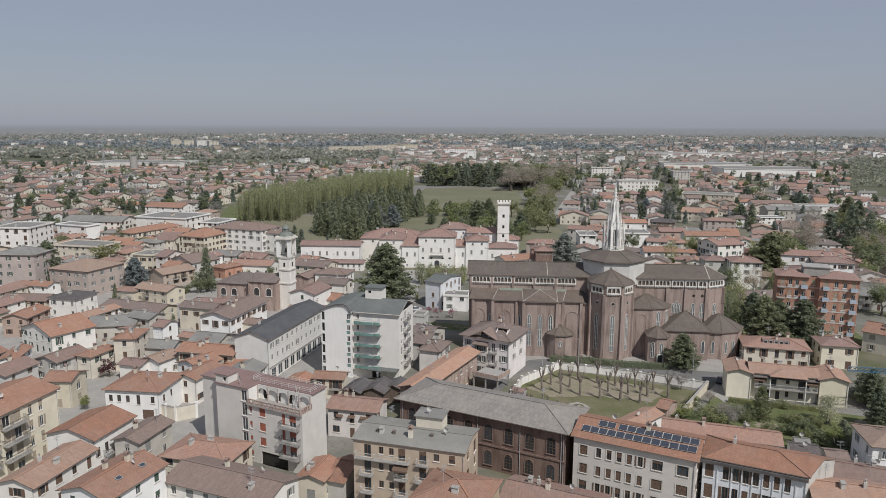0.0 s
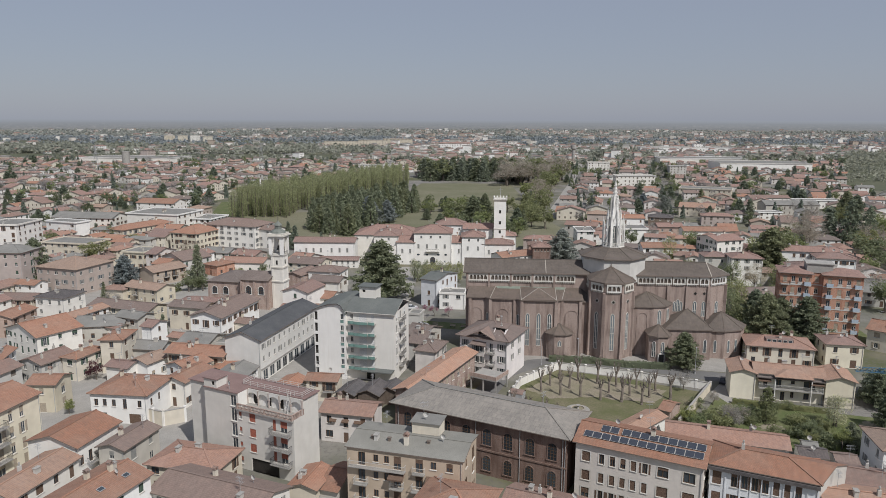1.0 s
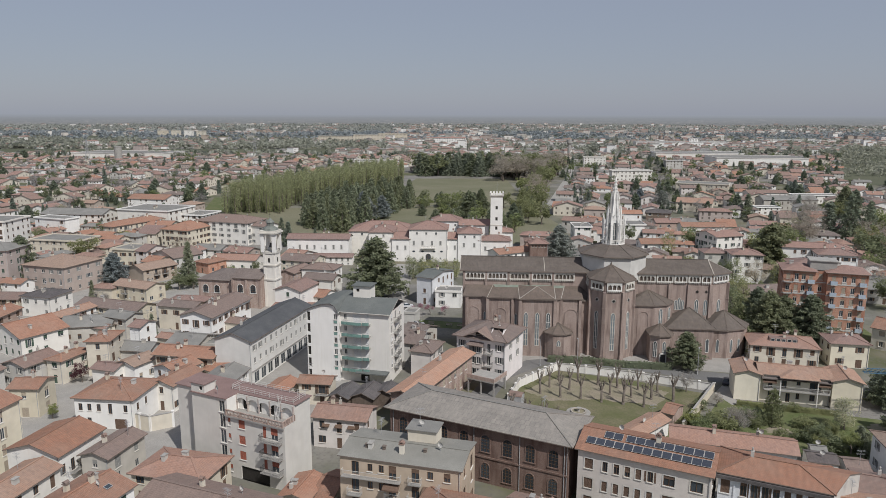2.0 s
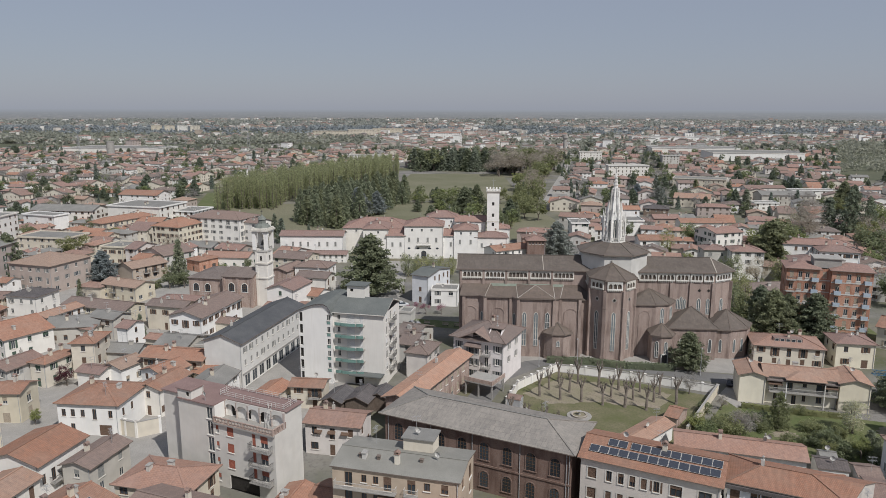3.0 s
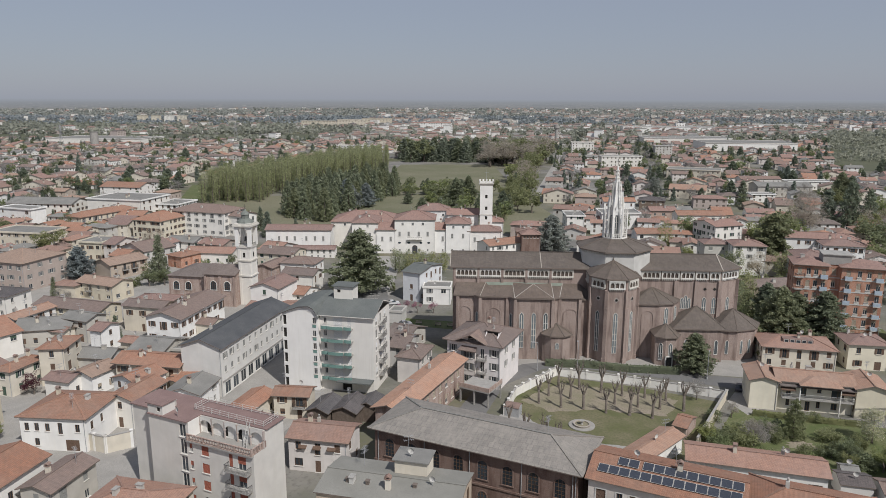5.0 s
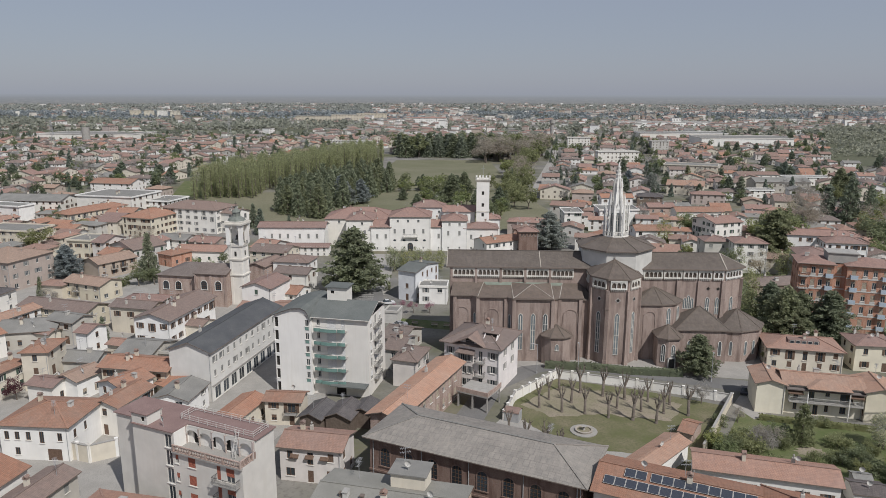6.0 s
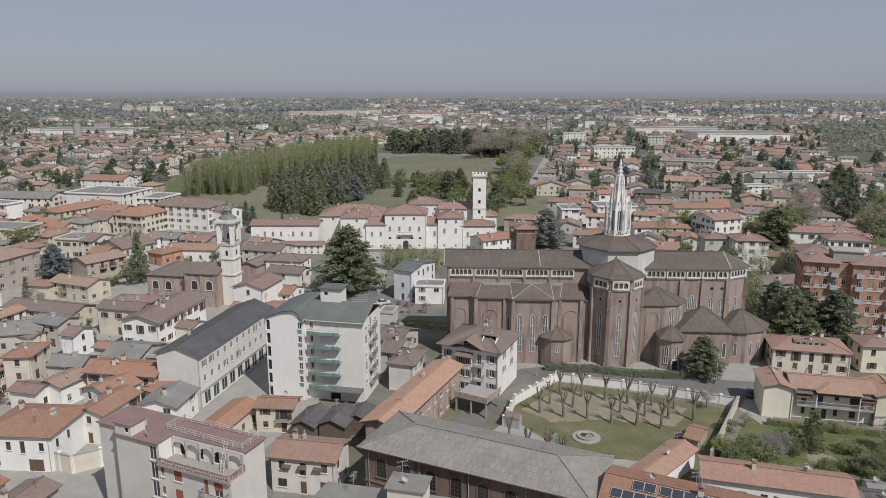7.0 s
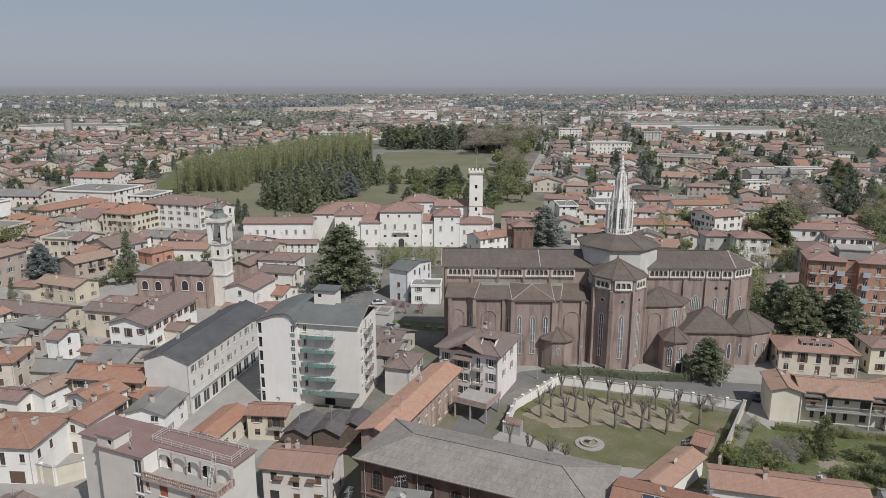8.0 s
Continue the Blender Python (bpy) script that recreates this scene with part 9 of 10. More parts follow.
put("antenna", antenna_mesh(), ochre_flats, m=pose(1.0, 3.0, h + 2.8, 0, 0, 30))
for u in (8.5, 14.6):
    g = Geo()
    g.poly([(-1.3, -1.3, -0.45), (1.3, -1.3, -0.45), (1.3, -0.02, 0.25), (-1.3, -0.02, 0.25)])
    g.poly([(-1.3, -1.3, -0.7), (1.3, -1.3, -0.7), (1.3, -1.3, -0.45), (-1.3, -1.3, -0.45)])
    g.part("awning", [SHUT["brown"]], ochre_flats, m=on_front(0, w, d, u, 8.9))

x, y, w, d, h, r = long_house_at
solar_panels(x, y, w, d, h, r, 17.0, ((0.9, 1.75, 12), (3.4, 3.75, 2), (6.9, 3.75, 9), (18.7, 1.8, 1)))
for i, (u, z, ww, hh, st) in enumerate(LONG_WINS["f"]):
    fr = frame_geo(ww + 0.36, hh + 0.36, 0.18, -0.05, 0.0, False)
    fr.part("window_surround", [STONE], long_house, m=on_front(0, w, d, u, z - 0.18))
x, y, w, d, h, r = blue_house_at
g = Geo()
g.box(-w / 2 - 0.5, -d / 2 - 0.55, h - 0.75, w / 2 + 0.1, -d / 2, h - 0.2)
g.part("cornice", [TILES["DARK"]], blue_house, "dark grey gutter cornice")
# the skewed party wall at its end, with the roof running out over it
tp = math.tan(radians(17.0))
A, M, Z = (w / 2, -d / 2), (w / 2 + 2.1, 0.0), (11.7, 3.9)
zr, zz = h + d / 2 * tp, h + (d / 2 - 3.9) * tp
g = Geo()
g.poly([(*A, 0), (*M, 0), (*M, zr), (*A, h)])
g.poly([(*M, 0), (*Z, 0), (*Z, zz), (*M, zr)])
g.poly([(*Z, 0), (w / 2, d / 2, 0), (w / 2, d / 2, h), (*Z, zz)])
g.part("end_wall", [WALLS["PALE"]], blue_house)
g = Geo()
e = w / 2 - d / 2
g.slab([(w / 2 - 0.2, -d / 2 - 0.2, h + 0.1), (w / 2 + 0.25, -d / 2 - 0.2, h + 0.1), (M[0] + 0.2, 0, zr + 0.2), (e, 0, zr + 0.2)], 0.16)
g.slab([(e, 0, zr + 0.2), (M[0] + 0.2, 0, zr + 0.2), (Z[0] + 0.2, 3.9, zz + 0.2), (w / 2, d / 2 + 0.2, h + 0.1)], 0.16)
g.part("end_roof", [TILES["RUST"], FASCIA], blue_house)
for f in (0.15, 0.29, 0.39, 0.49, 0.59, 0.69, 0.79, 0.9):
    g = Geo()
    g.box(f * w - w / 2 - 0.09, -d / 2 - 0.12, 0, f * w - w / 2 + 0.09, -d / 2, h - 0.8)
    g.part("pilaster_strip", [WALLS["BLUEW"]], blue_house)

x, y, w, d, h, r = roof_house_at
for cx, cy in ((2.4, -1.5), (2.6, 3.2)):
    skylight(roof_house, pose(cx, cy, h + (w / 2 + 0.5 - cx) * math.tan(radians(17)) + 0.1, 0, 17, 0))
x, y, w, d, h, r = villa_house_at
g = Geo()
g.box(-3.4, -d / 2 + 2.0, h + 0.6, 3.4, -d / 2 + 4.4, h + 1.62)
g.part("dormer", [TILES["ROSE"]], villa_house)
for i in range(5):
    g = Geo()
    frame_geo(1.0, 0.8, 0.1, -0.06, 0.0, False).part("dormer_frame", [FRAMEW], villa_house, m=pose(-2.6 + 1.3 * i, -d / 2 + 2.0, h + 0.75))
    g.box(-3.05 + 1.3 * i, -d / 2 + 1.97, h + 0.8, -2.15 + 1.3 * i, -d / 2 + 2.0, h + 1.5)
    g.part("dormer_window", [GLASS], villa_house)
x, y, w, d, h, r = yellow_house_at
put("balcony", balcony_mesh(w - 1.0, 1.5, "white"), yellow_house, m=pose(0.2, -d / 2, 3.1))
g = Geo()
g.box(-w / 2, -d / 2 - 1.5, h - 0.75, w / 2, -d / 2, h - 0.55)
g.part("porch_roof", [TILES["BROWN"]], yellow_house)
rg, hh = roof_shape(7.6, 6.0, h - 0.1, "hip", 17, 0.3)
rg.part("porch_hip", [TILES["ORANGE"], FASCIA], yellow_house, m=pose(0.6, -d / 2 + 1.2, 0))
for u in (-3.2, 4.4):
    g = Geo()
    g.tube((u, -d / 2 - 1.4, 0), (u, -d / 2 - 1.4, h - 0.7), 0.12, n=8)
    g.part("porch_post", [WALLS["WHITE"]], yellow_house)
for u in (-5.4, 5.6):
    g = Geo()
    g.poly([(-1.4, -1.5, -0.55), (1.4, -1.5, -0.55), (1.4, -0.1, 0.1), (-1.4, -0.1, 0.1)])
    g.poly([(-1.4, -1.5, -0.75), (1.4, -1.5, -0.75), (1.4, -1.5, -0.55), (-1.4, -1.5, -0.55)])
    g.part("awning", [SHUT["brown"]], yellow_house, "dark brown fabric awning", m=pose(u, -d / 2, h - 0.85))
# entrance front of the villa: arched door, balcony and oval windows
arched_window(villa_main, pose(0, -7.0, 0), 2.2, 3.6, STONE)
g = Geo()
g.box(-3.1, -8.2, 6.0, 3.1, -7.0, 6.25)
for sx in (-2.6, -1.3, 1.3, 2.6):
    g.poly([(sx - 0.15, -7.0, 5.2), (sx - 0.15, -8.0, 6.0), (sx - 0.15, -7.0, 6.0)])
    g.poly([(sx + 0.15, -7.0, 5.2), (sx + 0.15, -8.0, 6.0), (sx + 0.15, -7.0, 6.0)])
    g.poly([(sx - 0.15, -7.0, 5.2), (sx + 0.15, -7.0, 5.2), (sx + 0.15, -8.0, 6.0), (sx - 0.15, -8.0, 6.0)])
g.part("balcony_slab", [STONE], villa_main)
g = Geo()
g.bar((-3.0, -8.1, 7.15), (3.0, -8.1, 7.15), 0.07, 0.07)
for i in range(25):
    g.tube((-3.0 + 0.25 * i, -8.1, 6.25), (-3.0 + 0.25 * i, -8.1, 7.15), 0.025, n=4)
g.part("balcony_railing", [IRON], villa_main)
for u in (-6.4, -2.55, 2.55, 5.8):
    g = Geo()
    g.poly([(u + 0.62 * math.cos(k * math.pi / 8), -7.03, 4.6 + 0.42 * math.sin(k * math.pi / 8)) for k in range(16)])
    g.part("oval_window", [GLASS], villa_main)
x, y, w, d, h, r = dark_roof_house_at
yf = -d / 2
# front gable over the projecting bay; its loggia's shade is a near-black panel
rg, hh = roof_shape(6.6, 7.0, h + 0.25, "gy", 25, 0.6)
rg.part("gable_roof", [TILES["TAUPE"], FASCIA], dark_roof_house, m=pose(-0.3, yf + 2.7, 0))
g = Geo()
for sx in (-1, 1):
    g.poly([(-0.3 + sx * 3.3, yf - 0.06, h - 0.4), (-0.3 + sx * 1.0, yf - 0.06, h - 0.4), (-0.3 + sx * 1.0, yf - 0.06, h + 1.25), (-0.3 + sx * 3.3, yf - 0.06, h + 0.2)])
g.box(-1.3, yf - 0.08, h - 0.4, 0.7, yf + 0.1, h - 0.1)
g.part("gable_wall", [WALLS["ROSEW"]], dark_roof_house)
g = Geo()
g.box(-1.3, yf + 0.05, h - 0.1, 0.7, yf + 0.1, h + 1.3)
g.part("loggia", [INSIDE_SHADE], dark_roof_house, "dark loggia opening under the gable")
g = Geo()
g.bar((-1.3, yf - 0.15, h + 0.75), (0.7, yf - 0.15, h + 0.75), 0.06, 0.06)
for k in range(11):
    g.tube((-1.3 + 0.2 * k, yf - 0.15, h - 0.1), (-1.3 + 0.2 * k, yf - 0.15, h + 0.75), 0.02, n=4)
g.part("loggia_railing", [METAL], dark_roof_house)
# the bay with its own skirt roof
ops = [(u - 0.45, u + 0.45, z, z + 1.65) for u in (0.85, 2.35) for z in (6.7, 3.9, 1.0)]
g = Geo()
g.facade((-2.6, yf - 0.8), (1, 0), 3.2, 0, 8.7, ops, 0.2, 0, 1)
g.facade((0.6, yf - 0.8), (0, 1), 0.8, 0, 8.7, (), 0.2, 0, 1)
g.facade((-2.6, yf), (0, -1), 0.8, 0, 8.7, (), 0.2, 0, 1)
g.part("bay", [WALLS["ROSEW"], INSIDE_SHADE], dark_roof_house)
for u0, u1, z0, z1 in ops:
    add_window(dark_roof_house, (-2.6, yf - 0.8), 0, (u0 + u1) / 2, z0, 0.9, 1.65, "open", "grey")
g = Geo()
g.slab([(-3.3, yf - 1.5, 8.55), (1.3, yf - 1.5, 8.55), (0.8, yf, 9.15), (-2.8, yf, 9.15)], 0.16)
g.part("skirt_roof", [TILES["TAUPE"], FASCIA], dark_roof_house)
for z in (3.5, 6.6):
    put("balcony", balcony_mesh(2.2, 1.1, "rail"), dark_roof_house, m=on_front(0, w, d, 8.6, z))
# open dormer cut into the front slope
g = Geo()
for sx in (2.0, 4.9):
    g.poly([(sx, yf + 1.0, h + 0.35), (sx, yf + 4.2, h + 1.7), (sx, yf + 3.2, h + 2.3)])
    g.poly([(sx + 0.14, yf + 1.0, h + 0.35), (sx + 0.14, yf + 4.2, h + 1.7), (sx + 0.14, yf + 3.2, h + 2.3)])
    g.poly([(sx, yf + 1.0, h + 0.35), (sx + 0.14, yf + 1.0, h + 0.35), (sx + 0.14, yf + 3.2, h + 2.3), (sx, yf + 3.2, h + 2.3)])
g.box(2.0, yf + 1.0, h + 0.2, 5.04, yf + 1.15, h + 0.75)
g.part("dormer_cheeks", [WALLS["ROSEW"]], dark_roof_house)
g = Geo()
# near-black back panel paints the shade inside the dormer
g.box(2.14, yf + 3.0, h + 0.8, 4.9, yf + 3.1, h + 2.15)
g.part("dormer_opening", [INSIDE_SHADE], dark_roof_house)
g = Geo()
g.slab([(1.7, yf + 2.7, h + 2.2), (5.3, yf + 2.7, h + 2.2), (5.3, yf + 5.6, h + 2.75), (1.7, yf + 5.6, h + 2.75)], 0.14)
g.part("dormer_roof", [TILES["TAUPE"], FASCIA], dark_roof_house)
x, y, w, d, h, r = corner_house_at
for u in (2.0, 4.6, 7.2):
    g = Geo()
    g.poly([(-0.75, -1.0, -0.5), (0.75, -1.0, -0.5), (0.75, -0.02, 0.1), (-0.75, -0.02, 0.1)])
    g.poly([(-0.75, -1.0, -0.65), (0.75, -1.0, -0.65), (0.75, -1.0, -0.5), (-0.75, -1.0, -0.5)])
    g.part("awning", [SHUT["brown"]], corner_house, "brown fabric awning", m=on_front(0, w, d, u, h - 0.9))
x, y, w, d, h, r = yellow_flats_at
for fl in range(1, 4):
    for u in (3.8, 10.3):
        put("balcony", balcony_mesh(5.2, 1.3, "rail"), yellow_flats, m=on_front(0, w, d, u, 0.35 + 3.1 * fl))
x, y, w, d, h, r = shop_house_at
for fl in (3.3,):
    g = Geo()
    g.box(w / 2, -d / 2, 3.3, w / 2 + 0.18, d / 2, 3.6)
    g.part("shop_band", [CONCRETE], shop_house)
x, y, w, d, h, r = gable_house_at
put("balcony", balcony_mesh(2.0, 0.9, "rail"), gable_house, m=pose(w / 2, -d / 2 + 3.0, 3.25, 0, 0, 90))

# terrace on columns beside the garden
t = thing("carport", pose(7.5, 162.5, 0, 0, 0, -31.6), "concrete carport with a brick parapet terrace on thin columns", "carport")
g = Geo()
g.box(-3.6, -3.2, 3.2, 3.6, 3.2, 3.5)
g.part("slab", [CONCRETE], t)
for a, b in (((-3.6, -3.1), (3.6, -3.1)), ((3.5, -3.0), (3.5, 3.2))):
    g = Geo()
    g.bar((*a, 3.5), (*b, 3.5), 0.2, 0.9)
    g.part("parapet", [WALLS["BRICKP"]], t)
for cx, cy in ((-3.3, -2.9), (0, -2.9), (3.3, -2.9), (3.3, 2.9)):
    g = Geo()
    g.box(cx - 0.15, cy - 0.15, 0, cx + 0.15, cy + 0.15, 3.2)
    g.part("column", [CONCRETE], t)
t = thing("garden_shed", pose(13.7, 155.1, 0, 0, 0, -23.4), "small grey sheet-metal shed with a rusty curved roof", "shed")
g = Geo()
g.box(-1.5, -1.2, 0, 1.5, 1.2, 2.0)
g.part("body", [METAL], t)
g = Geo()
for i in range(8):
    a0, a1 = math.pi * i / 8, math.pi * (i + 1) / 8
    g.poly([(-1.6, -1.3 * math.cos(a0), 2.0 + 0.6 * math.sin(a0)), (1.6, -1.3 * math.cos(a0), 2.0 + 0.6 * math.sin(a0)), (1.6, -1.3 * math.cos(a1), 2.0 + 0.6 * math.sin(a1)), (-1.6, -1.3 * math.cos(a1), 2.0 + 0.6 * math.sin(a1))])
g.part("roof", [TILES["OLD"]], t)


# ---- park woods ----
def inside(p, ring):
    c = False
    for (x0, y0), (x1, y1) in zip(ring, ring[1:] + ring[:1]):
        if (y0 > p[1]) != (y1 > p[1]) and p[0] < (x1 - x0) * (p[1] - y0) / (y1 - y0) + x0:
            c = not c
    return c


def wood(ring, step, kinds, h0, h1, seed, jitter=0.35, wide=1.0, label=""):
    """Trees of a far wood, joined."""
    rng = random.Random(seed)
    items = []
    xs, ys = [p[0] for p in ring], [p[1] for p in ring]
    y = min(ys)
    while y < max(ys):
        x = min(xs)
        while x < max(xs):
            p = (x + rng.uniform(-jitter, jitter) * step, y + rng.uniform(-jitter, jitter) * step)
            if inside(p, ring):
                tr, cr, top = tree_proto(rng.choice(kinds), rng.randrange(3), {"poplar": 1, "spruce": 2}.get(kinds[0], 3))
                k = rng.uniform(h0, h1) / top
                kw = k * wide * rng.uniform(0.85, 1.2)
                m = pose(p[0], p[1], 0, 0, 0, rng.uniform(0, 360)) @ Matrix.Diagonal((kw, kw, k, 1))
                items.extend([(tr, m), (cr, m)])
            x += step
        y += step
    return joined("wood", items, label, "trees")


EAST_GREEN = [(366.0, 655.0), (430.0, 655.0), (800.0, 1150.0), (930.0, 1420.0), (790.0, 1420.0), (560.0, 1010.0), (410.0, 742.0)]
sheet("field", EAST_GREEN, 0.035, FAR_FIELD, "dull green field at the edge of the town", "field")
POPLARS = [(-148.0, 455.0), (-110.0, 457.0), (-104.0, 497.0), (-84.0, 560.0), (-46.0, 640.0), (-42.0, 716.0), (-72.0, 716.0), (-112.0, 600.0), (-150.0, 505.0)]
wood(POPLARS, 6.6, ["poplar"], 19, 23, 3, 0.2, 1.1, "dense plantation of slim poplars in young leaf")
FIRS = [(-90.0, 412.0), (-82.0, 394.0), (-56.0, 382.0), (-46.0, 428.0), (-22.0, 500.0), (-34.0, 569.0), (-62.0, 540.0), (-84.0, 470.0)]
wood(FIRS, 10.5, ["spruce", "fir", "fir", "fir"], 14, 20, 5, 0.25, 1.0, "dark green firs and cedars of the park")
wood([(-30.8, 741.6), (65.6, 741.3), (70.2, 797.1), (-30.9, 797.4)], 11, ["conifer", "olive", "spruce"], 19, 25, 7, 0.3, 1.5, "row of tall dark trees behind the meadow")
wood([(46.0, 690.0), (104.0, 690.0), (126.0, 785.7), (60.0, 797.0)], 12, ["bare", "bare", "olive"], 20, 27, 8, 0.3, 1.3, "tall leafless brown trees beside the road")
wood([(40.0, 400.0), (56.0, 410.0), (66.0, 505.0), (104.0, 690.0), (92.0, 700.0), (62.0, 590.0), (48.0, 480.0)], 12, ["olive", "broad", "bare", "spruce", "olive"], 11, 18, 9, 0.35, 1.1, "mixed green trees along the park edge")
wood([(-5.9, 375.8), (34.3, 375.6), (43.8, 429.7), (12.6, 412.5)], 11, ["broad", "olive", "cedar"], 8, 14, 10, 0.35, 1.0, "green trees behind the white villa")
wood([(-28.6, 492.8), (16.3, 492.7), (16.2, 499.5), (-28.6, 499.7)], 7, ["broad", "olive"], 7, 10, 11, 0.3, 1.3, "low green trees crossing the meadow")
wood([(-30.6, 532.7), (-12.8, 412.6), (18.5, 414.8), (35.7, 504.1), (8.4, 515.5)], 13, ["broad", "olive", "cedar"], 7, 12, 21, 0.4, 1.1, "scattered trees at the edge of the meadow")
wood([(-167.3, 395.8), (-98.9, 369.1), (-94.9, 380.6), (-162.4, 413.1)], 10, ["olive", "broad", "bare"], 6, 10, 22, 0.4, 1.1, "garden trees behind the white barracks")
PARK = [(-147.8, 390.0), (-89.1, 384.1), (-69.5, 355.2), (-0.9, 355.0), (57.7, 380.2), (134.0, 808.0), (-40.5, 808.6), (-186.1, 561.6)]


# ---- small houses of the outer quarters: a few forms, copied ----
def far_proto(i):
    rng = random.Random(40 + i)
    w, d = rng.uniform(10, 19), rng.uniform(9, 12.5)
    h = rng.choice((3.2, 3.6, 4.6, 5.4, 6.0))
    wall = ("WHITE", "TANP", "CREAM", "PALE", "PINKG", "CREAMP", "CREAM", "WHITE")[i % 8]
    tile = ("RED", "ROSE", "TAUPE", "OLD", "PINK", "BROWN", "ROSE", "GREY", "OLD", "SAND", "ROSE")[i % 11]
    roof = ("hip", "gx", "gy", "gx")[i % 4]
    return house(-3000 - 40 * i, -2000, w, d, h, 0, roof, wall, tile, near=False, chimneys=1, gap=3.2)


PROTOS = [far_proto(i) for i in range(24)]
rng = random.Random(77)
GRID = -14.0
cg, sg = math.cos(radians(GRID)), math.sin(radians(GRID))
FREE = [(115.5, 238.7, 30), (19.3, 157.2, 60), (-25.3, 274.0, 22)]
SPOTS = []
for iu in range(-50, 50):
    for iv in range(9, 68):
        u, v = iu * 19.0 + rng.uniform(-4, 4), iv * 19.0 + rng.uniform(-4, 4)
        if iu % 5 == 0 or iv % 4 == 0:
            continue
        x, y = u * cg - v * sg - 60, u * sg + v * cg
        if y < 198 or y < 336 and -175 < x < 60 or y > 1080 or abs(x) > 0.67 * y + 40 or (inside((x, y), PARK) or inside((x, y), EAST_GREEN)) or rng.random() < 0.06:
            continue
        if any(math.hypot(x - a, y - b) < r for a, b, r in FREE) or not clear(x, y, 7.5):
            continue
        if 10 < x < 100 and y < 270 or -45 < x < 30 and y < 314 or 60 < x < 200 and y < 258:
            continue
        SPOTS.append((rng.choice(PROTOS), pose(x, y, 0, 0, 0, GRID + rng.choice((0, 90, 180, 270)) + rng.uniform(-4, 4)), y))
        TAKEN.append((x, y, 11, 11, 0))
far_items = []
for p, m, y in SPOTS:
    if y < 362:
        copy_thing(p, m)
    else:
        far_items.extend((o.data, m @ o.matrix_basis) for o in p.children_recursive)
joined("outer_town", far_items, "white and cream houses with red roofs in the outer town", "houses")
for p in PROTOS:
    for o in (*p.children_recursive, p):
        bpy.data.objects.remove(o)

# low annexes and back buildings packed into the old blocks
def annex_proto(i):
    rg = random.Random(90 + i)
    return house(-3000 - 40 * i, -2300, rg.uniform(7, 14), rg.uniform(6, 8), rg.choice((3.4, 4.2, 5.6, 6.2)), 0, ("gx", "gy", "gx", "hip")[i % 4],
                 ("WHITE", "CREAM", "WHITE", "PALE", "WHITE")[i % 5], ("RED", "OLD", "ROSE", "GREY", "PINK", "BROWN", "RED")[i % 7], chimneys=1, near=False, gap=3.0, pitch=19.0)


TAKEN_COPY = list(TAKEN)
SMALL = [annex_proto(i) for i in range(12)]
TAKEN[:] = TAKEN_COPY
rng = random.Random(12)
OLD_TOWN = [(-74.5, 96.4), (-59.7, 112.8), (-34.0, 148.0), (-34.0, 163.2), (-69.5, 180.9), (-61.7, 210.1), (-40.0, 221.7), (-40.0, 245.0), (-74.4, 268.3), (-108.7, 343.8), (-226.1, 390.3), (-187.4, 286.1), (-128.8, 169.3), (-94.3, 122.3)]
EAST_TOWN = [(60.1, 297.0), (102.4, 279.4), (146.8, 256.1), (195.9, 267.5), (258.2, 388.8), (82.1, 389.3)]
STREETS = [((-65.6, 122.2), (-45.8, 148.0), 4.5), ((-45.8, 148.0), (-30.1, 198.3), 5.0), ((-30.1, 198.3), (-24.3, 256.6), 6.0), ((-128.7, 198.6), (-59.7, 213.6), 3.0), ((-99.2, 151.7), (-94.1, 285.8), 3.0)]


def near_street(x, y):
    for (x0, y0), (x1, y1), r in STREETS:
        dx, dy = x1 - x0, y1 - y0
        k = max(0, min(1, ((x - x0) * dx + (y - y0) * dy) / (dx * dx + dy * dy)))
        if math.hypot(x - x0 - k * dx, y - y0 - k * dy) < r + 3:
            return True
    return False


for k in range(7000):
    x, y = rng.uniform(-230, 260), rng.uniform(94, 396)
    if (inside((x, y), OLD_TOWN) or inside((x, y), EAST_TOWN) and rng.random() < 0.3) and clear(x, y, 3.6) and not near_street(x, y) and not (y < 168 and x > -100) and not (-150 < x < 50 and y > 168):
        copy_thing(rng.choice(SMALL), pose(x, y, 0, 0, 0, GRID + rng.choice((0, 90, 180, 270)) + rng.uniform(-3, 3)))
        TAKEN.append((x, y, 9.5, 6.5, GRID))
for p in SMALL:
    for o in (*p.children_recursive, p):
        bpy.data.objects.remove(o)

# street and garden trees between them
tree_items = []
for i in range(2600):
    y = rng.uniform(228, 1100)
    x = rng.uniform(-0.68, 0.68) * y
    if (inside((x, y), PARK) or inside((x, y), EAST_GREEN)) or not clear(x, y, 2) or 0 < x < 100 and y < 276 or -45 < x < 30 and y < 314:
        continue
    kind, h, wd = rng.choice(("conifer", "cedar", "olive", "cedar", "bare", "olive", "bare", "conifer", "broad")), rng.uniform(5.0, 12.5), rng.uniform(0.8, 1.2)
    if y < 430 and i % 7:
        continue
    if y < 430:
        tree(kind, x, y, h, i, wd)
    else:
        tr, cr, top = tree_proto(kind, i % 3, 6)
        m = pose(x, y, 0, 0, 0, 40 * i) @ Matrix.Diagonal((h / top * wd, h / top * wd, h / top, 1))
        tree_items.extend([(tr, m), (cr, m)])
joined("garden_trees", tree_items, "garden trees among the houses of the outer town", "trees")


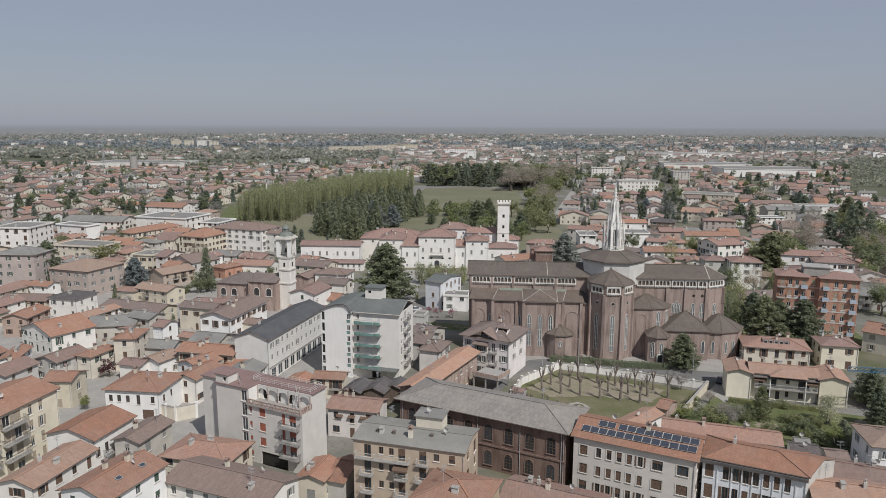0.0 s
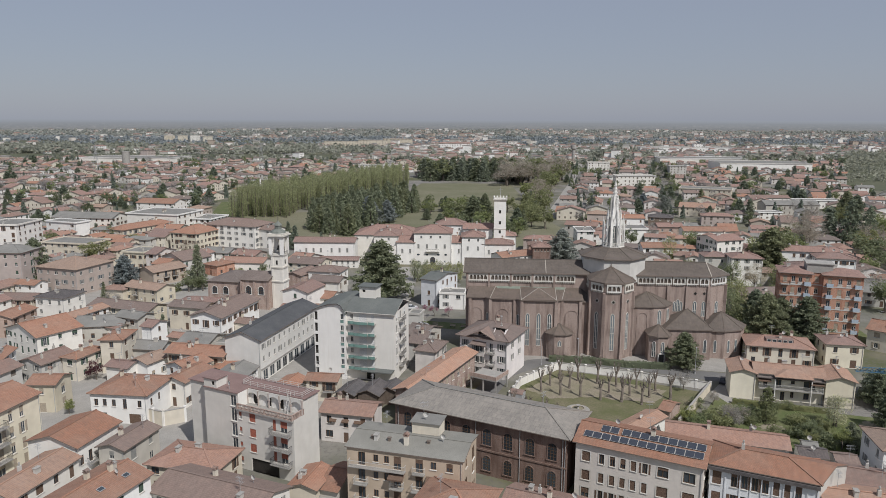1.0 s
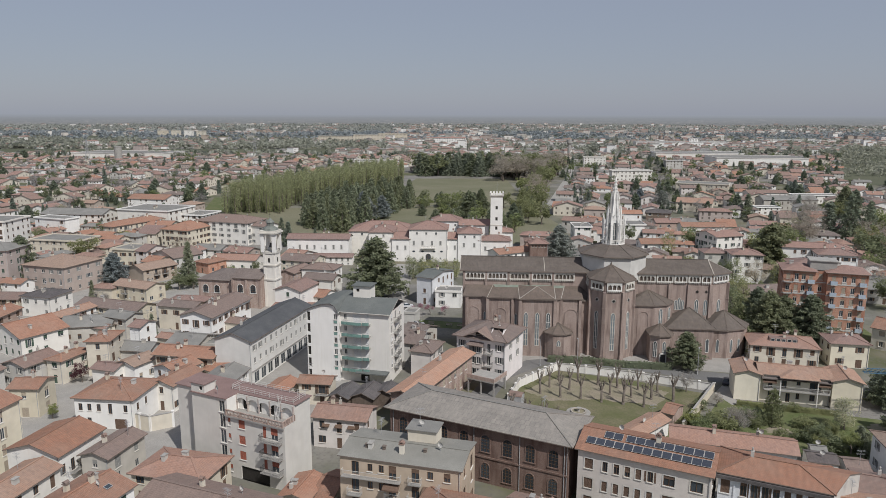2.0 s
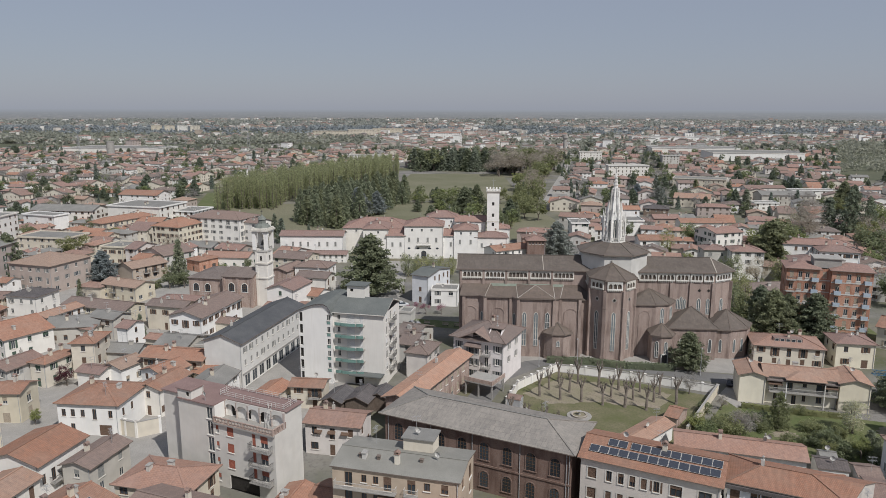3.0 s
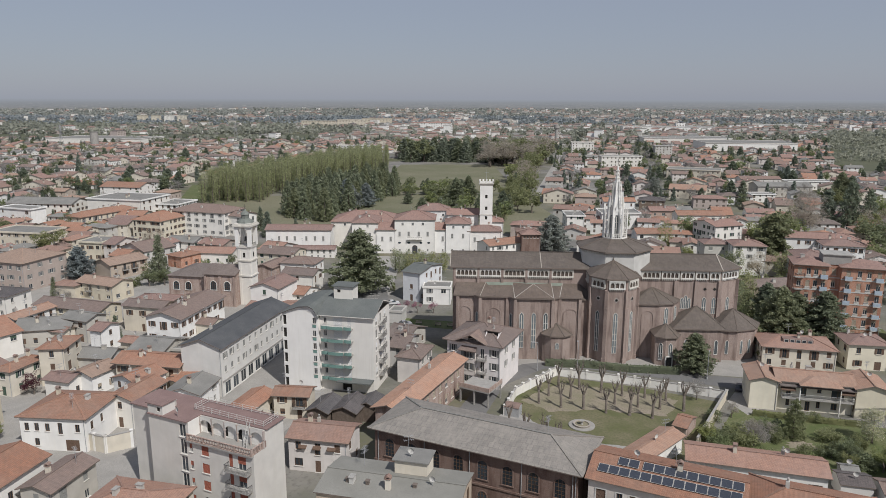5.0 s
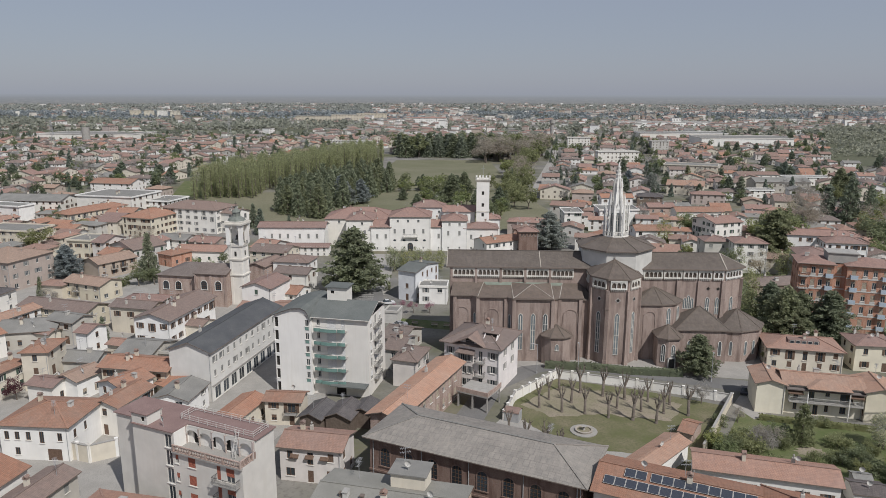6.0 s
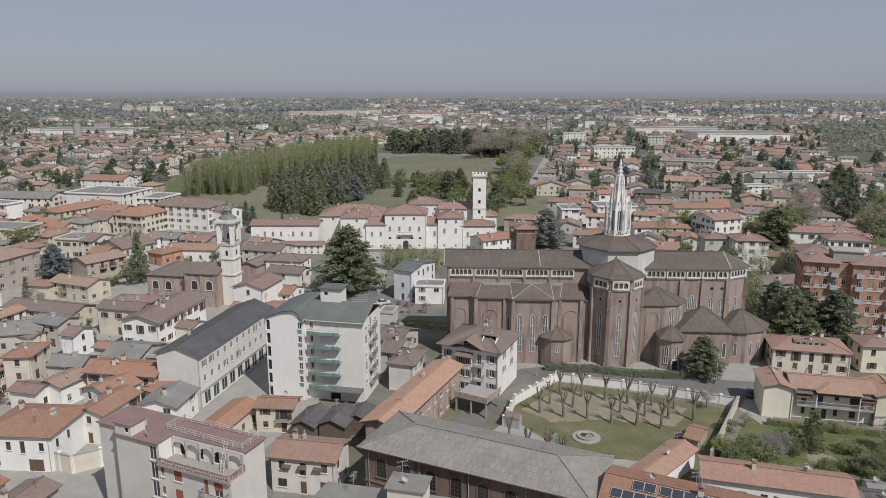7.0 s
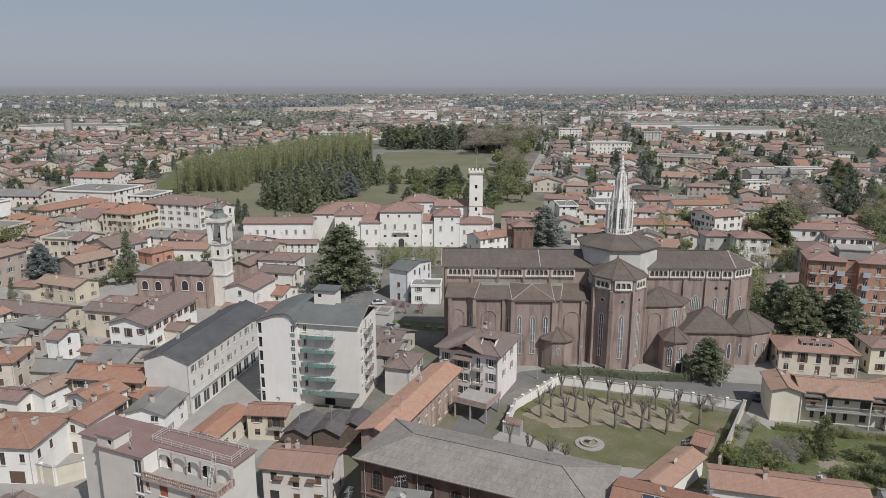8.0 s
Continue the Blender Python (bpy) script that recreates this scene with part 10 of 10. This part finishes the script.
# ---- the plain beyond: roofs and trees too far to pick apart ----
FIELDS = [[(-760, 1130), (-190, 1130), (-200, 1330), (-860, 1330)], [(430, 1010), (820, 1010), (900, 1180), (480, 1180)], [(-1300, 1850), (-250, 1850), (-260, 2150), (-1400, 2150)], [(150, 1900), (1000, 1900), (1100, 2200), (160, 2200)]]


for ring in FIELDS:
    sheet("field", ring, 0.03, FAR_FIELD, "dull green field between the far houses", "field")


def settled(x, y):
    """How closely the plain is built up at a place, from open woodland to town."""
    v = math.sin(x * 0.011 + 1.7) + math.sin(y * 0.0125 + x * 0.004) + math.sin(x * 0.0043 - y * 0.0061)
    west = x < -0.08 * y and y > 1330
    return 0.5 + 0.22 * v + (-0.3 if west else 0.28 if y < 1750 else 0.0)


def far_town(y0, y1, n, seed, lo, hi):
    rg = random.Random(seed)
    walls, roofs = Geo(), Geo()
    for i in range(n):
        y = math.sqrt(rg.uniform(y0 * y0, y1 * y1))
        x = rg.uniform(-0.72, 0.72) * y
        if (inside((x, y), PARK) or inside((x, y), EAST_GREEN)) or any(inside((x, y), r) for r in FIELDS) or rg.random() > settled(x, y):
            continue
        w, d, h = rg.uniform(lo, hi), rg.uniform(8, 13), rg.choice((3.5, 4.5, 5.5, 6, 7.5, 9))
        block = rg.random() < (0.03 if y0 < 1700 else 0.14)
        if block:
            w, d, h = rg.uniform(12, 26), 13, rg.uniform(9.5, 17)
        a = radians(GRID + rg.choice((0, 90)) + rg.uniform(-12, 12))
        c, s = math.cos(a), math.sin(a)
        P = lambda u, v, z: (x + u * c - v * s, y + u * s + v * c, z)
        q, r = w / 2, d / 2
        k = rg.randrange(6)
        B = [P(-q, -r, 0), P(q, -r, 0), P(q, r, 0), P(-q, r, 0)]
        T = [(p[0], p[1], h) for p in B]
        for j in range(4):
            walls.poly([B[j], B[(j + 1) % 4], T[(j + 1) % 4], T[j]], k)
        if block:
            # dark rows of openings, storey by storey
            for fl in range(int(h / 3.1)):
                for u in np.arange(-q + 1.5, q - 1.0, 3.2):
                    z = fl * 3.1 + 0.9
                    walls.poly([P(u, -r - 0.05, z), P(u + 1.4, -r - 0.05, z), P(u + 1.4, -r - 0.05, z + 1.6), P(u, -r - 0.05, z + 1.6)], 6)
        zz = h + r * 0.34
        e = 0.5
        O = [P(-q - e, -r - e, h), P(q + e, -r - e, h), P(q + e, r + e, h), P(-q - e, r + e, h)]
        if block and rg.random() < 0.6:
            roofs.poly(O, 3)
            continue
        R0, R1 = P(-q * 0.6, 0, zz), P(q * 0.6, 0, zz)
        kk = rg.randrange(4) if rg.random() < 0.8 else 4
        roofs.poly([O[0], O[1], R1, R0], kk)
        roofs.poly([O[2], O[3], R0, R1], kk)
        roofs.poly([O[1], O[2], R1], kk)
        roofs.poly([O[3], O[0], R0], kk)
    tagged(walls.part("far_house_walls", [WALLS["WHITE"], WALLS["PALE"], WALLS["TANP"], WALLS["PINKG"], WALLS["WHITE"], WALLS["CREAMP"], CLOSED]), "pale walls of the far town houses", "houses", "", "stuff")
    tagged(roofs.part("far_house_roofs", [TILES["ROSE"], TILES["ROSE"], TILES["OLD"], TILES["BROWN"], TILES["GREY"]]), "red and brown roofs of the far town", "roofs", "", "stuff")


far_town(1080, 1700, 1900, 5, 9, 17)
far_town(1700, 2440, 2600, 6, 10, 20)
far_town(2440, 4380, 4200, 7, 12, 26)


def far_trees(y0, y1, n, seed, size, leaf):
    g = Geo()
    rg = np.random.default_rng(seed)
    for i in range(n):
        y = math.sqrt(rg.uniform(y0 * y0, y1 * y1))
        x = rg.uniform(-0.72, 0.72) * y
        if (inside((x, y), PARK) or inside((x, y), EAST_GREEN)) or any(inside((x, y), r) for r in FIELDS):
            continue
        open_land = settled(x, y) < 0.45
        k = 1 + int(rg.random() < (0.8 if open_land else 0.25)) * rg.integers(2, 7)
        for j in range(k):
            h = rg.uniform(6, 14 if open_land else 11) * size
            clump(g, (x + rg.normal() * 12 * size, y + rg.normal() * 5, h * 0.5), h * 0.5, 9, rg, 1.0, h * 0.32)
    # hedgerows and copses of the open fields, and a belt of trees behind each
    for ring in FIELDS:
        xs, ys = [p[0] for p in ring], [p[1] for p in ring]
        for row in range(3):
            yr = rg.uniform(min(ys), max(ys))
            xa = rg.uniform(min(xs), max(xs))
            for j in range(26):
                x, y = xa + j * rg.uniform(6, 9), yr + rg.normal() * 3 - j * 1.4
                if y0 < y < y1 and inside((x, y), ring):
                    h = rg.uniform(4, 9)
                    clump(g, (x, y, h * 0.5), h * 0.55, 9, rg, 1.0, h * 0.34)
        if y0 < max(ys) < y1:
            for x in np.arange(min(xs), max(xs), 5.0):
                h = rg.uniform(7, 15)
                clump(g, (x, max(ys) + 8 + rg.normal() * 9, h * 0.45), h * 0.5, 10, rg, 1.0, h * 0.3)
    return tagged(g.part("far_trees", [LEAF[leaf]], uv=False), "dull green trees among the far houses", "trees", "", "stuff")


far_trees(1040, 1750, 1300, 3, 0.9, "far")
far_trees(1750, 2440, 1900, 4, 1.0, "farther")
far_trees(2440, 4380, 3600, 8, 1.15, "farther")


def grove(ring, n, seed):
    """Loose far woodland with gaps."""
    g = Geo()
    rg = np.random.default_rng(seed)
    xs, ys = [p[0] for p in ring], [p[1] for p in ring]
    for i in range(n):
        x, y = rg.uniform(min(xs), max(xs)), rg.uniform(min(ys), max(ys))
        if inside((x, y), ring) and math.sin(x * 0.05) + math.sin(y * 0.031 + x * 0.02) > -0.9:
            h = rg.uniform(4, 10)
            clump(g, (x, y, h * 0.45), h * 0.5, 16, rg, 1.0, h * 0.22)
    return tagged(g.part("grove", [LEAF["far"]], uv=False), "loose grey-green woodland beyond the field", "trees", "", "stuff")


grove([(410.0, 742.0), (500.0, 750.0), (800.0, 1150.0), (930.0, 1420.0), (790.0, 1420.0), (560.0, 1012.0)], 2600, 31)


# ---- landmarks of the far plain ----
def lattice_mast(x, y, h, arms):
    t = thing("pylon", pose(x, y, 0), "tall grey steel lattice pylon with cross arms", "pylon")
    g = Geo()
    lev = [(0, 3.2), (h * 0.25, 2.3), (h * 0.5, 1.5), (h * 0.75, 0.9), (h, 0.4)]
    for (z0, a), (z1, b) in zip(lev, lev[1:]):
        for sx, sy in ((-1, -1), (1, -1), (1, 1), (-1, 1)):
            g.tube((sx * a, sy * a, z0), (sx * b, sy * b, z1), 0.16, n=4)
            g.tube((sx * a, sy * a, z0), (-sy * b, sx * b, z1), 0.1, n=4)
    g.part("lattice", [METAL], t)
    for z in arms:
        g = Geo()
        g.tube((-5, 0, z), (5, 0, z), 0.15, n=4)
        g.tube((-5, 0, z), (0, 0, z + 1.5), 0.1, n=4)
        g.tube((5, 0, z), (0, 0, z + 1.5), 0.1, n=4)
        g.part("cross_arm", [METAL], t)


def silo(x, y, r, h, label, name="silo"):
    t = thing(name, pose(x, y, 0), label, name.replace("_", " "))
    g = Geo()
    g.prism(ngon(16, r), 0, h)
    g.part("shaft", [CONCRETE], t)
    g = Geo()
    if name == "water_tower":
        g.frustum(ngon(16, r), h, ngon(16, r * 1.6), h + 2)
        g.prism(ngon(16, r * 1.6), h + 2, h + 7)
    else:
        g.prism(ngon(16, r * 1.05), h, h + 0.6)
    g.part("head", [CONCRETE], t)


silo(-446, 968, 5.0, 20, "tall pale concrete grain silo")
silo(190, 1094, 2.6, 19, "grey concrete water tower with a round tank", "water_tower")
lattice_mast(-411, 815, 35, (25, 29, 33))
lattice_mast(-288, 1074, 29, (20, 24, 27))
lattice_mast(470, 1195, 44, (40,))
crane_jib((85.0, 146.0, 10.9), (100.3, 143.0, 11.1))
